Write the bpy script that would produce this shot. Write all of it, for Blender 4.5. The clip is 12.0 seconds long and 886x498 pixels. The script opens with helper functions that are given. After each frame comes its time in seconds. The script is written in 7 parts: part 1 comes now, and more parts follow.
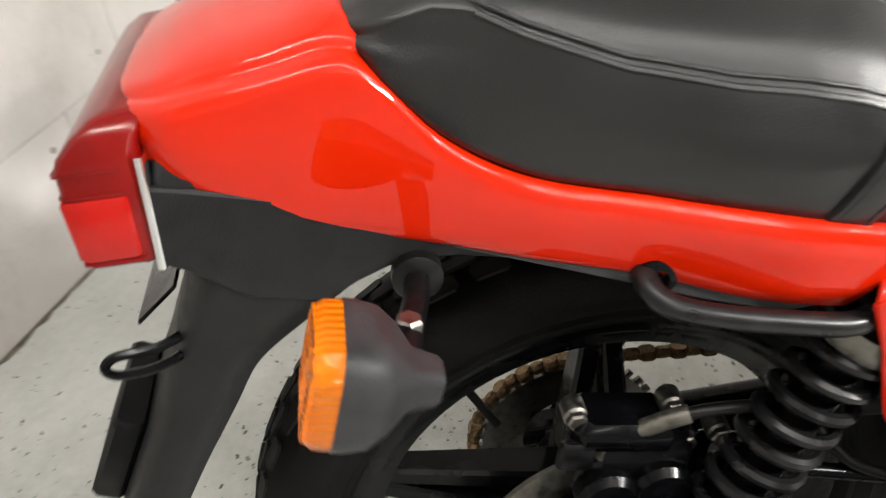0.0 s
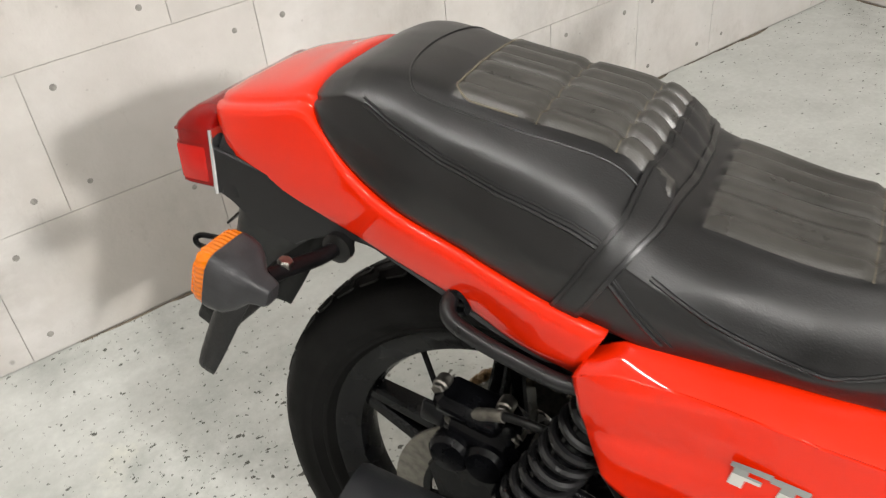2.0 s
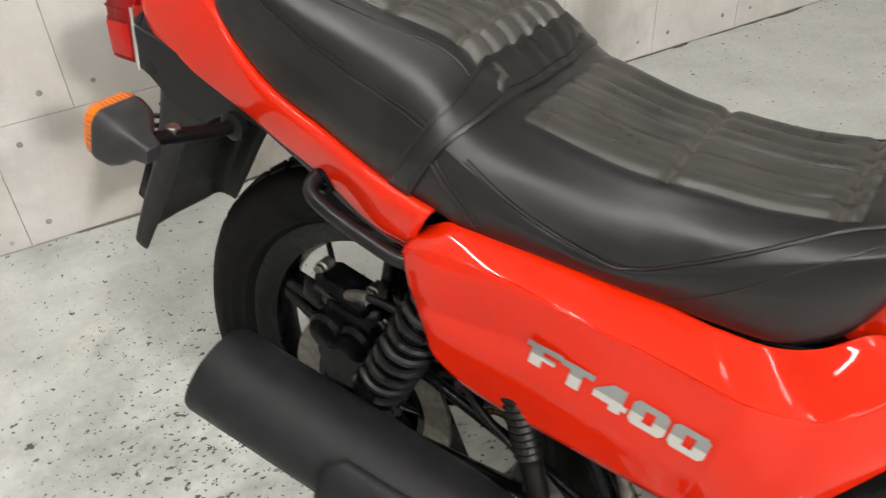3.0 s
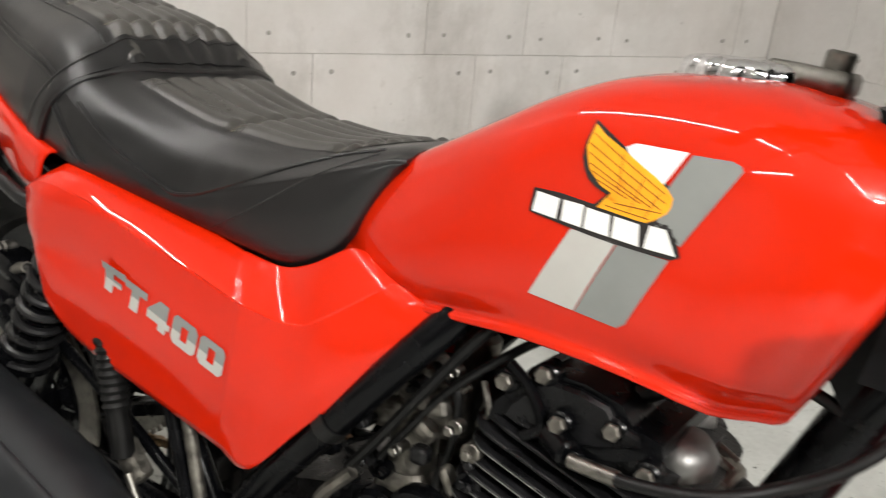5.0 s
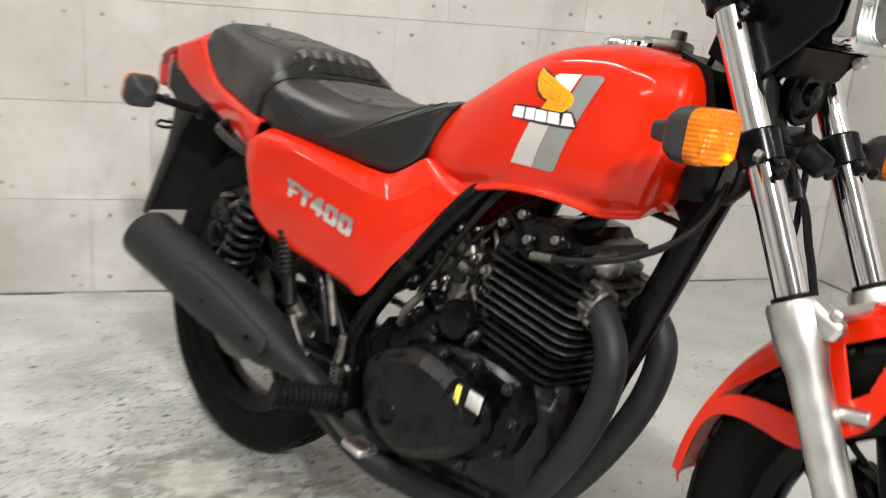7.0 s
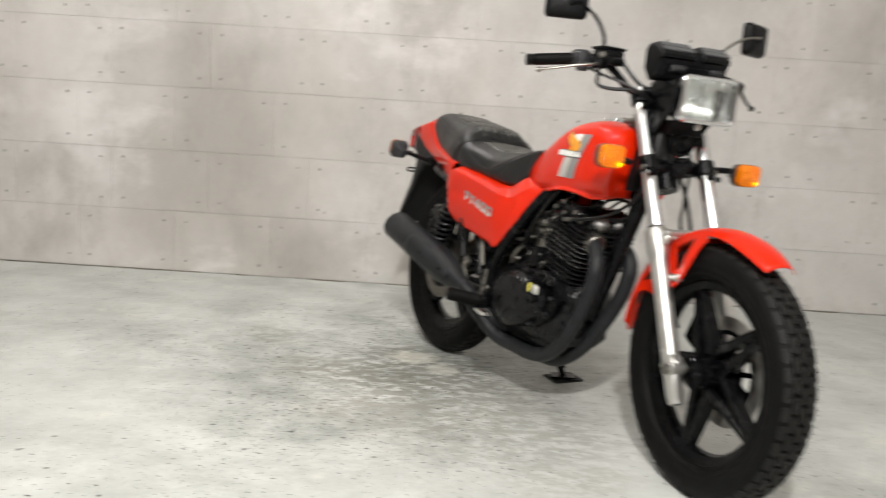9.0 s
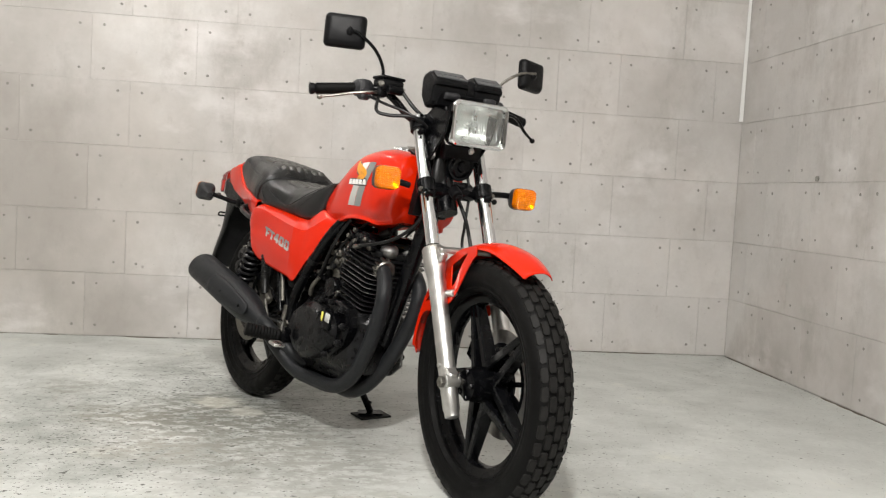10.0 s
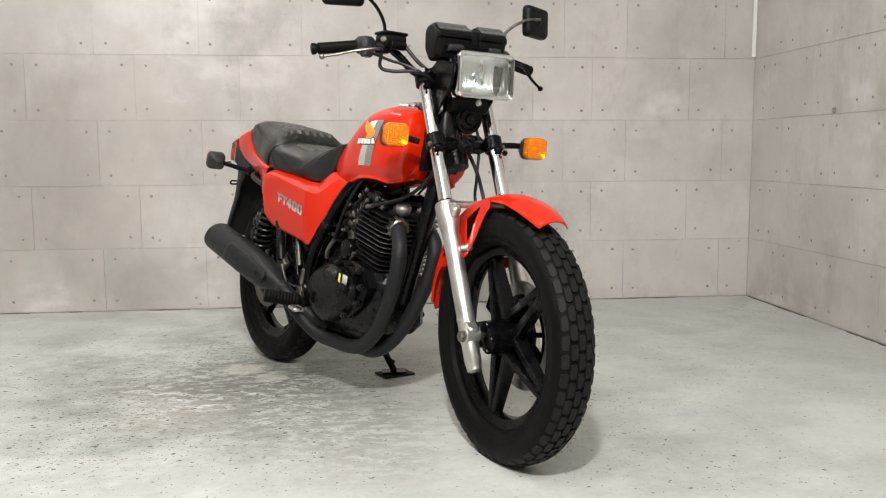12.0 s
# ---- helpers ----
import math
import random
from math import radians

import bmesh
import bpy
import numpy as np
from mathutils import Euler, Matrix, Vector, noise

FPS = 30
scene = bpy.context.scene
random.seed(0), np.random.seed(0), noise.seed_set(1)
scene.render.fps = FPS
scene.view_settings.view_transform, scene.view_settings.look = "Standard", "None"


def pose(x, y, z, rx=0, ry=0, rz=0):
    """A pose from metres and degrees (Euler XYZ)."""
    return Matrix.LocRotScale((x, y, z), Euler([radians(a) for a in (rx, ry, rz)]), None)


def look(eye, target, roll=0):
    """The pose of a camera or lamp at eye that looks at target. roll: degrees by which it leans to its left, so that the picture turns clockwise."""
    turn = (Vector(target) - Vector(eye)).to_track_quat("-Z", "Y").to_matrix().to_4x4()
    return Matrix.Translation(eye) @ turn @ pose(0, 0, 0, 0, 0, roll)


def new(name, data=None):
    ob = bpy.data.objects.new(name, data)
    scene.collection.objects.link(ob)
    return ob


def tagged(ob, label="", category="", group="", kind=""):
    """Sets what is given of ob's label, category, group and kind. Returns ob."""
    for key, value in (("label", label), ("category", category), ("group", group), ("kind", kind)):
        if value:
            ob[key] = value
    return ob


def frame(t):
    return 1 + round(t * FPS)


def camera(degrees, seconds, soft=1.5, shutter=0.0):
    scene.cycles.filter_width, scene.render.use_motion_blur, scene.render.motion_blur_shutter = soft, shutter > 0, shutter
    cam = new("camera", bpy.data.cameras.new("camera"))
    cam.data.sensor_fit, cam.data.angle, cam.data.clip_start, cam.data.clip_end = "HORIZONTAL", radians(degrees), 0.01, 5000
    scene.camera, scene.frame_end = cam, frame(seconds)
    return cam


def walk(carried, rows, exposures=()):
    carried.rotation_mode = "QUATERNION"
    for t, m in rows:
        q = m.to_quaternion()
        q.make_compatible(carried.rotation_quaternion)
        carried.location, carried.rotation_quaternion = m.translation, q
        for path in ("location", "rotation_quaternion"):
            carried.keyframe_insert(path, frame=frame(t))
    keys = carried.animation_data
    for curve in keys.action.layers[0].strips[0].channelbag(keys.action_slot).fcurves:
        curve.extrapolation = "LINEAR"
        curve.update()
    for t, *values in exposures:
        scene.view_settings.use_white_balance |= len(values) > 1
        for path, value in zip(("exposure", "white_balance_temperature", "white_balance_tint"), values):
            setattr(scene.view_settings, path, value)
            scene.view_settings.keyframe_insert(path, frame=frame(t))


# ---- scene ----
cam = camera(54.6, 12.0, soft=1.15, shutter=0.4)
PATH = [
    (0, (-2.875, -1.169, 1.084), (-1.479, -0.553, -0.210), -5.4),
    (0.5, (-2.966, -1.377, 1.141), (-1.700, -0.367, -0.032), -5.6),
    (1, (-2.866, -1.478, 1.172), (-1.821, -0.298, -0.059), -5.8),
    (1.5, (-2.826, -1.595, 1.242), (-1.891, -0.274, 0.067), -5.7),
    (2, (-2.795, -1.663, 1.249), (-1.955, -0.308, 0.040), -6.1),
    (2.5, (-2.774, -1.769, 1.234), (-1.986, -0.405, 0.001), -4.3),
    (2.7, (-2.744, -1.805, 1.224), (-2.000, -0.440, -0.034), -3.8),
    (4.3, (-2.408, -2.141, 1.076), (-1.902, -0.480, 0.083), -0.7),
    (4.5, (-2.409, -2.169, 1.049), (-1.803, -0.482, 0.162), 2.1),
    (5, (-2.436, -2.259, 1.005), (-1.560, -0.615, 0.278), 5.2),
    (5.5, (-2.446, -2.315, 0.988), (-1.405, -0.727, 0.363), 5.9),
    (6, (-2.465, -2.348, 0.984), (-1.398, -0.758, 0.405), 5.1),
    (6.5, (-2.506, -2.508, 0.968), (-1.603, -0.819, 0.393), 4.0),
    (7, (-2.531, -2.887, 0.920), (-1.963, -1.035, 0.420), 4.0),
    (7.2, (-2.599, -3.023, 0.954), (-2.114, -1.160, 0.411), 3.0),
    (8.8, (-2.449, -4.246, 0.939), (-2.561, -2.279, 0.593), 3.4),
    (9, (-2.399, -4.324, 0.933), (-2.418, -2.352, 0.600), 3.5),
    (9.5, (-2.211, -4.409, 0.876), (-2.062, -2.425, 0.665), 3.7),
    (10, (-2.144, -4.370, 0.790), (-1.883, -2.391, 0.663), 3.2),
    (10.5, (-2.138, -4.345, 0.777), (-1.864, -2.372, 0.589), 1.7),
    (11, (-2.133, -4.358, 0.781), (-1.897, -2.382, 0.578), 0.3),
    (11.5, (-2.132, -4.358, 0.780), (-1.904, -2.383, 0.562), -0.2),
    (12, (-2.132, -4.356, 0.783), (-1.911, -2.381, 0.556), -0.3),
]
walk(cam, [(t, look(eye, target, roll)) for t, eye, target, roll in PATH],
     exposures=[(0.0, 0.58), (0.5, 0.54), (1.5, 0.46), (2.5, 0.34), (4.5, 0.17), (5.5, 0.18), (6.5, 0.24), (7.0, 0.25), (9.0, 0.06), (12.0, 0.05)])

# ---- world, lamps, exposure ----
world = bpy.data.worlds.new("room_air")
scene.world = world
world.use_nodes = True
world.node_tree.nodes["Background"].inputs[0].default_value = (0.9, 0.95, 1.0, 1)
world.node_tree.nodes["Background"].inputs[1].default_value = 0.02
scene.view_settings.exposure = 0.0


def lamp(name, eye, target, sx, sy, watts, colour=(1.0, 0.97, 0.93)):
    d = bpy.data.lights.new(name, "AREA")
    d.shape, d.size, d.size_y, d.energy, d.color = "RECTANGLE", sx, sy, watts, colour
    ob = new(name, d)
    ob.matrix_world = look(eye, target)
    return ob


lamp("tube_lamp", (-2.38, -4.75, 2.52), (-2.40, -0.6, 0.8), 0.20, 0.16, 105)
lamp("tube_lamp", (-2.8, -3.6, 2.66), (-2.8, -3.3, 0), 0.05, 1.8, 24)
lamp("tube_lamp", (-3.2, -1.42, 2.66), (-3.2, -1.42, 0), 0.05, 2.4, 28)
lamp("tube_lamp", (-1.9, -4.6, 2.66), (-1.9, -3.8, 0), 0.05, 2.4, 12)
lamp("tube_lamp", (-4.7, -3.0, 2.66), (-4.4, -2.0, 0), 1.2, 0.05, 10)
lamp("tube_lamp", (-0.7, -4.2, 2.66), (-0.7, -2.0, 0), 1.2, 0.05, 9)

# ---- materials ----


def mat(name, colour, rough=0.5, metal=0.0, coat=0.0, noise_scale=0.0, vary=0.0, bump=0.0, bump_scale=200.0, rough_vary=0.0,
        trans=0.0, ior=1.45, emit=0.0, coat_rough=0.03, detail=6.0, spec=0.5):
    m = bpy.data.materials.new(name)
    m.use_nodes = True
    nt = m.node_tree
    b = nt.nodes["Principled BSDF"]
    b.inputs["Base Color"].default_value = (*colour, 1)
    b.inputs["Roughness"].default_value = rough
    b.inputs["Metallic"].default_value = metal
    b.inputs["Coat Weight"].default_value = coat
    b.inputs["Coat Roughness"].default_value = coat_rough
    b.inputs["Transmission Weight"].default_value = trans
    b.inputs["IOR"].default_value = ior
    b.inputs["Specular IOR Level"].default_value = spec
    if emit:
        b.inputs["Emission Color"].default_value = (*colour, 1)
        b.inputs["Emission Strength"].default_value = emit
    tc = nt.nodes.new("ShaderNodeTexCoord")
    if vary or rough_vary:
        n = nt.nodes.new("ShaderNodeTexNoise")
        n.inputs["Scale"].default_value = noise_scale or 20
        n.inputs["Detail"].default_value = detail
        nt.links.new(tc.outputs["Object"], n.inputs["Vector"])
        if vary:
            mx = nt.nodes.new("ShaderNodeMix")
            mx.data_type = "RGBA"
            mx.inputs[6].default_value = (*[c * (1 - vary) for c in colour], 1)
            mx.inputs[7].default_value = (*[min(1, c * (1 + vary)) for c in colour], 1)
            mr = nt.nodes.new("ShaderNodeMapRange")
            mr.inputs[1].default_value, mr.inputs[2].default_value = 0.3, 0.7
            nt.links.new(n.outputs["Fac"], mr.inputs[0])
            nt.links.new(mr.outputs[0], mx.inputs[0])
            nt.links.new(mx.outputs[2], b.inputs["Base Color"])
        if rough_vary:
            mr = nt.nodes.new("ShaderNodeMapRange")
            mr.inputs[1].default_value, mr.inputs[2].default_value = 0.3, 0.7
            mr.inputs[3].default_value, mr.inputs[4].default_value = max(0.02, rough - rough_vary), min(1, rough + rough_vary)
            nt.links.new(n.outputs["Fac"], mr.inputs[0])
            nt.links.new(mr.outputs[0], b.inputs["Roughness"])
    if bump:
        n2 = nt.nodes.new("ShaderNodeTexNoise")
        n2.inputs["Scale"].default_value = bump_scale
        n2.inputs["Detail"].default_value = 4
        nt.links.new(tc.outputs["Object"], n2.inputs["Vector"])
        bp = nt.nodes.new("ShaderNodeBump")
        bp.inputs["Strength"].default_value = bump
        bp.inputs["Distance"].default_value = 0.002
        nt.links.new(n2.outputs["Fac"], bp.inputs["Height"])
        nt.links.new(bp.outputs[0], b.inputs["Normal"])
    return m


RED = mat("red_paint", (0.60, 0.0150, 0.0006), 0.42, coat=0.80, noise_scale=9, vary=0.05, rough_vary=0.05)
RED.node_tree.nodes["Principled BSDF"].inputs["Specular IOR Level"].default_value = 0.05
LEATHER = mat("black_vinyl", (0.0048, 0.0048, 0.0053), 0.34, noise_scale=16, vary=0.3, rough_vary=0.05, bump=0.13, bump_scale=650, spec=0.72)
PAD = mat("grey_quilted_vinyl", (0.042, 0.040, 0.036), 0.33, noise_scale=25, vary=0.22, rough_vary=0.08, bump=0.15, bump_scale=650, spec=0.6)
PIPING = mat("piping_thread", (0.115, 0.10, 0.07), 0.6, noise_scale=300, vary=0.3)
PLASTIC = mat("black_plastic", (0.004, 0.004, 0.0045), 0.40, noise_scale=60, vary=0.3, rough_vary=0.10, bump=0.25, bump_scale=600, spec=0.18)
GREYPL = mat("dark_grey_plastic", (0.028, 0.028, 0.030), 0.42, noise_scale=60, vary=0.25, rough_vary=0.10, bump=0.25, bump_scale=600, spec=0.35)
SKIRT = mat("worn_black_plastic", (0.011, 0.011, 0.0115), 0.45, noise_scale=60, vary=0.3, rough_vary=0.10, bump=0.25, bump_scale=600, spec=0.3)
GAUGETOP = mat("lit_grey_plastic", (0.075, 0.077, 0.080), 0.33, noise_scale=60, vary=0.15, rough_vary=0.08, bump=0.1, bump_scale=500)
GLOSSBLK = mat("black_enamel", (0.0022, 0.0023, 0.0028), 0.24, coat=0.07, noise_scale=30, vary=0.4, rough_vary=0.10, coat_rough=0.08, spec=0.14)
ENGBLK = mat("engine_black", (0.006, 0.006, 0.0065), 0.32, noise_scale=45, vary=0.5, rough_vary=0.13, bump=0.25, bump_scale=300, spec=0.26)
SPRING = mat("spring_enamel", (0.007, 0.007, 0.0075), 0.32, noise_scale=50, vary=0.3, rough_vary=0.08, spec=0.42)
MATTE = mat("heat_paint_black", (0.0120, 0.0130, 0.0145), 0.46, noise_scale=40, vary=0.25, rough_vary=0.07, bump=0.25, bump_scale=900, spec=0.30)
RUBBER = mat("tyre_rubber", (0.0034, 0.0033, 0.0032), 0.58, noise_scale=30, vary=0.35, rough_vary=0.12, bump=0.3, bump_scale=500, spec=0.12)
TREADM = mat("worn_tread_rubber", (0.0085, 0.0080, 0.0074), 0.62, noise_scale=60, vary=0.5, rough_vary=0.10, bump=0.3, bump_scale=500, spec=0.25)
HOSE = mat("cable_rubber", (0.005, 0.005, 0.005), 0.38, noise_scale=60, vary=0.3, spec=0.3)
ALU = mat("cast_aluminium", (0.62, 0.61, 0.59), 0.34, metal=1.0, noise_scale=35, vary=0.12, rough_vary=0.1, bump=0.2, bump_scale=400)
DIRTYALU = mat("weathered_aluminium", (0.17, 0.16, 0.14), 0.5, metal=0.9, noise_scale=90, vary=0.4, rough_vary=0.15, bump=0.4, bump_scale=300)
STEEL = mat("dull_steel", (0.21, 0.20, 0.18), 0.42, metal=1.0, noise_scale=120, vary=0.35, rough_vary=0.15)
SATIN = mat("satin_aluminium", (0.60, 0.59, 0.57), 0.40, metal=1.0, noise_scale=25, vary=0.10, rough_vary=0.06, bump=0.06, bump_scale=300)
REFLECT = mat("aluminised_bowl", (0.93, 0.93, 0.92), 0.30, metal=1.0, noise_scale=40, rough_vary=0.05)
CHROME = mat("chrome", (0.78, 0.78, 0.80), 0.07, metal=1.0, noise_scale=40, rough_vary=0.05)
DISC = mat("brake_disc_steel", (0.55, 0.53, 0.50), 0.42, metal=1.0, noise_scale=60, vary=0.15, rough_vary=0.1)
FINEDGE = mat("machined_fin_edge", (0.22, 0.22, 0.215), 0.4, metal=0.8, noise_scale=90, vary=0.3)
AMBER = mat("amber_lens", (0.92, 0.22, 0.0), 0.16, trans=0.40, ior=1.36, coat=0.3)


def ribbed(m, pitch, depth):
    """Moulded square ribs on a lens, as fine relief."""
    N, Lk = m.node_tree.nodes, m.node_tree.links
    tc = N.new("ShaderNodeTexCoord")
    last = None
    for axis in ("Y", "Z"):
        w = N.new("ShaderNodeTexWave")
        w.bands_direction = axis
        w.inputs["Scale"].default_value = 0.314 / pitch
        Lk.new(tc.outputs["Object"], w.inputs["Vector"])
        bp = N.new("ShaderNodeBump")
        bp.inputs["Strength"].default_value, bp.inputs["Distance"].default_value = 0.8, depth
        Lk.new(w.outputs["Fac"], bp.inputs["Height"])
        if last:
            Lk.new(last, bp.inputs["Normal"])
        last = bp.outputs[0]
    Lk.new(last, N["Principled BSDF"].inputs["Normal"])


ribbed(AMBER, 0.0055, 0.0010)
AMBERIN = mat("white_bulb_bowl", (0.85, 0.82, 0.75), 0.3, coat=0.5)
REDLENS = mat("red_lens", (0.30, 0.004, 0.003), 0.2, noise_scale=18, vary=0.25, trans=0.45, ior=1.35, coat=0.25, spec=0.3)
LITLENS = mat("lit_red_lens", (0.52, 0.007, 0.003), 0.15, noise_scale=18, vary=0.2, trans=0.3, ior=1.35, coat=0.3)


def thin_glass(name, gloss):
    """Clear thin pane: mostly see-through, with a little mirror gloss."""
    m = bpy.data.materials.new(name)
    m.use_nodes = True
    nt = m.node_tree
    nt.nodes.remove(nt.nodes["Principled BSDF"])
    tr, gl_, mx = nt.nodes.new("ShaderNodeBsdfTransparent"), nt.nodes.new("ShaderNodeBsdfGlossy"), nt.nodes.new("ShaderNodeMixShader")
    tr.inputs[0].default_value = (0.93, 0.96, 0.95, 1)
    gl_.inputs["Roughness"].default_value = 0.06
    mx.inputs[0].default_value = gloss
    nt.links.new(tr.outputs[0], mx.inputs[1])
    nt.links.new(gl_.outputs[0], mx.inputs[2])
    nt.links.new(mx.outputs[0], nt.nodes["Material Output"].inputs["Surface"])
    return m


GLASS = thin_glass("headlight_glass", 0.16)
CAPALU = mat("dull_cap_aluminium", (0.22, 0.217, 0.21), 0.48, metal=0.9, noise_scale=40, vary=0.15, rough_vary=0.08)
FEATHER = mat("feather_line_ink", (0.22, 0.06, 0.004), 0.4, coat=0.5)
WHITE = mat("white_decal", (0.80, 0.79, 0.76), 0.35, coat=0.6, noise_scale=40, vary=0.03)
SILVERLT = mat("light_silver_decal", (0.52, 0.51, 0.48), 0.42, metal=0.25, coat=0.6, noise_scale=40, vary=0.04)
SILVERDK = mat("grey_silver_decal", (0.25, 0.26, 0.25), 0.42, metal=0.25, coat=0.6, noise_scale=40, vary=0.05)
YELLOW = mat("yellow_decal", (0.95, 0.38, 0.008), 0.35, coat=0.7, noise_scale=40, vary=0.05)
INK = mat("black_decal", (0.015, 0.012, 0.012), 0.35, coat=0.6, noise_scale=60, vary=0.2)
LABELYEL = mat("yellow_sticker", (0.75, 0.68, 0.12), 0.5, noise_scale=200, vary=0.2)
LABELGREY = mat("silver_sticker", (0.62, 0.61, 0.58), 0.45, metal=0.3, noise_scale=200, vary=0.15)
DARK = mat("deep_black", (0.004, 0.004, 0.004), 0.7, noise_scale=30, vary=0.4)
CHAINM = mat("oily_chain", (0.20, 0.13, 0.07), 0.45, metal=0.8, noise_scale=300, vary=0.5)


def concrete(name, base, dark, light, big=1.2, mid=7.0, stain=0.5, rough=0.75, speck=0.0, cloud=0.25, per_object=0.0, smudge=0.0, pits=0.0, blots=()):
    m = bpy.data.materials.new(name)
    m.use_nodes = True
    nt = m.node_tree
    N, Lk = nt.nodes, nt.links
    b = N["Principled BSDF"]
    geo = N.new("ShaderNodeNewGeometry")

    def tex(scale, detail, lo, hi, rough_=0.6, stretch=None):
        n = N.new("ShaderNodeTexNoise")
        n.inputs["Scale"].default_value, n.inputs["Detail"].default_value, n.inputs["Roughness"].default_value = scale, detail, rough_
        src = geo.outputs["Position"]
        if stretch:
            mp = N.new("ShaderNodeMapping")
            mp.inputs["Scale"].default_value = stretch
            Lk.new(src, mp.inputs[0])
            src = mp.outputs[0]
        Lk.new(src, n.inputs["Vector"])
        r = N.new("ShaderNodeMapRange")
        r.inputs[1].default_value, r.inputs[2].default_value = lo, hi
        Lk.new(n.outputs["Fac"], r.inputs[0])
        return r.outputs[0]

    def mix(fac, a, c, kind="MIX", amount=None):
        x = N.new("ShaderNodeMix")
        x.data_type, x.blend_type = "RGBA", kind
        if amount is not None:
            mm = N.new("ShaderNodeMath")
            mm.operation = "MULTIPLY"
            mm.inputs[1].default_value = amount
            Lk.new(fac, mm.inputs[0])
            fac = mm.outputs[0]
        Lk.new(fac, x.inputs[0])
        for v, s in ((a, x.inputs[6]), (c, x.inputs[7])):
            if isinstance(v, tuple):
                s.default_value = (*v, 1)
            else:
                Lk.new(v, s)
        return x.outputs[2]

    col = mix(tex(big, 5, 0.35, 0.65), dark, light)
    col = mix(tex(mid, 6, 0.35, 0.7), col, base, amount=0.6)
    col = mix(tex(2.6, 8, 0.50, 0.74, 0.7, (1, 1, 0.6)), col, tuple(c * 0.62 for c in base), amount=stain)
    col = mix(tex(60, 4, 0.40, 0.75), col, tuple(min(1, c * 1.12) for c in light), amount=cloud)
    def flecks(scale, share, size, stretch=(1, 1, 1), wob=0.35):
        n = N.new("ShaderNodeTexNoise")
        n.inputs["Scale"].default_value, n.inputs["Detail"].default_value = scale * 1.7, 4
        Lk.new(geo.outputs["Position"], n.inputs["Vector"])
        mx = N.new("ShaderNodeVectorMath")
        mx.operation = "MULTIPLY_ADD"
        mx.inputs[1].default_value = (wob / scale,) * 3
        Lk.new(n.outputs["Color"], mx.inputs[0])
        Lk.new(geo.outputs["Position"], mx.inputs[2])
        mp = N.new("ShaderNodeMapping")
        mp.inputs["Scale"].default_value = stretch
        Lk.new(mx.outputs[0], mp.inputs[0])
        v = N.new("ShaderNodeTexVoronoi")
        v.inputs["Scale"].default_value = scale
        Lk.new(mp.outputs[0], v.inputs["Vector"])
        sep = N.new("ShaderNodeSeparateColor")
        Lk.new(v.outputs["Color"], sep.inputs[0])
        rad = N.new("ShaderNodeMapRange")
        rad.inputs[1].default_value, rad.inputs[2].default_value = 1 - share, 1
        rad.inputs[3].default_value, rad.inputs[4].default_value = 0.0, size
        Lk.new(sep.outputs[0], rad.inputs[0])
        lt = N.new("ShaderNodeMath")
        lt.operation = "SUBTRACT"
        Lk.new(rad.outputs[0], lt.inputs[0])
        Lk.new(v.outputs["Distance"], lt.inputs[1])
        sm = N.new("ShaderNodeMapRange")
        sm.inputs[1].default_value, sm.inputs[2].default_value = 0.0, 0.10
        Lk.new(lt.outputs[0], sm.inputs[0])
        return sm.outputs[0]

    if speck:
        wear = tex(0.9, 5, 0.44, 0.60, 0.65)

        def times(a, c, lo=0.0):
            mr_ = N.new("ShaderNodeMapRange")
            mr_.inputs[3].default_value, mr_.inputs[4].default_value = lo, 1.0
            Lk.new(c, mr_.inputs[0])
            mm = N.new("ShaderNodeMath")
            mm.operation = "MULTIPLY"
            Lk.new(a, mm.inputs[0])
            Lk.new(mr_.outputs[0], mm.inputs[1])
            return mm.outputs[0]
        def chips(scale, level, stretch, area):
            """Crisp chips whose number grows where the floor is worn."""
            n = N.new("ShaderNodeTexNoise")
            n.inputs["Scale"].default_value, n.inputs["Detail"].default_value, n.inputs["Roughness"].default_value = scale, 3, 0.5
            mp = N.new("ShaderNodeMapping")
            mp.inputs["Scale"].default_value = stretch
            Lk.new(geo.outputs["Position"], mp.inputs[0])
            Lk.new(mp.outputs[0], n.inputs["Vector"])
            ma = N.new("ShaderNodeMath")
            ma.operation = "MULTIPLY_ADD"
            ma.inputs[1].default_value = 0.065
            Lk.new(area, ma.inputs[0])
            Lk.new(n.outputs["Fac"], ma.inputs[2])
            r = N.new("ShaderNodeMapRange")
            r.inputs[1].default_value, r.inputs[2].default_value = level, level + 0.016
            Lk.new(ma.outputs[0], r.inputs[0])
            return r.outputs[0]
        dist = N.new("ShaderNodeVectorMath")
        dist.operation = "DISTANCE"
        dist.inputs[1].default_value = (-2.62, -1.36, 0)
        Lk.new(geo.outputs["Position"], dist.inputs[0])
        near = N.new("ShaderNodeMapRange")
        near.inputs[1].default_value, near.inputs[2].default_value = 1.15, 0.25
        Lk.new(dist.outputs["Value"], near.inputs[0])
        addw = N.new("ShaderNodeMath")
        addw.operation = "MULTIPLY_ADD"
        addw.inputs[1].default_value = 0.45
        Lk.new(wear, addw.inputs[0])
        Lk.new(near.outputs[0], addw.inputs[2])
        area = addw.outputs[0]
        # dirt of the worn area, darkened further for shade under the motorcycle
        col = mix(times(tex(3.4, 9, 0.40, 0.64, 0.72, (1, 1.15, 1)), area, 0.2), col, (dark[0] * 0.46, dark[1] * 0.48, dark[2] * 0.45), amount=speck * 0.95)
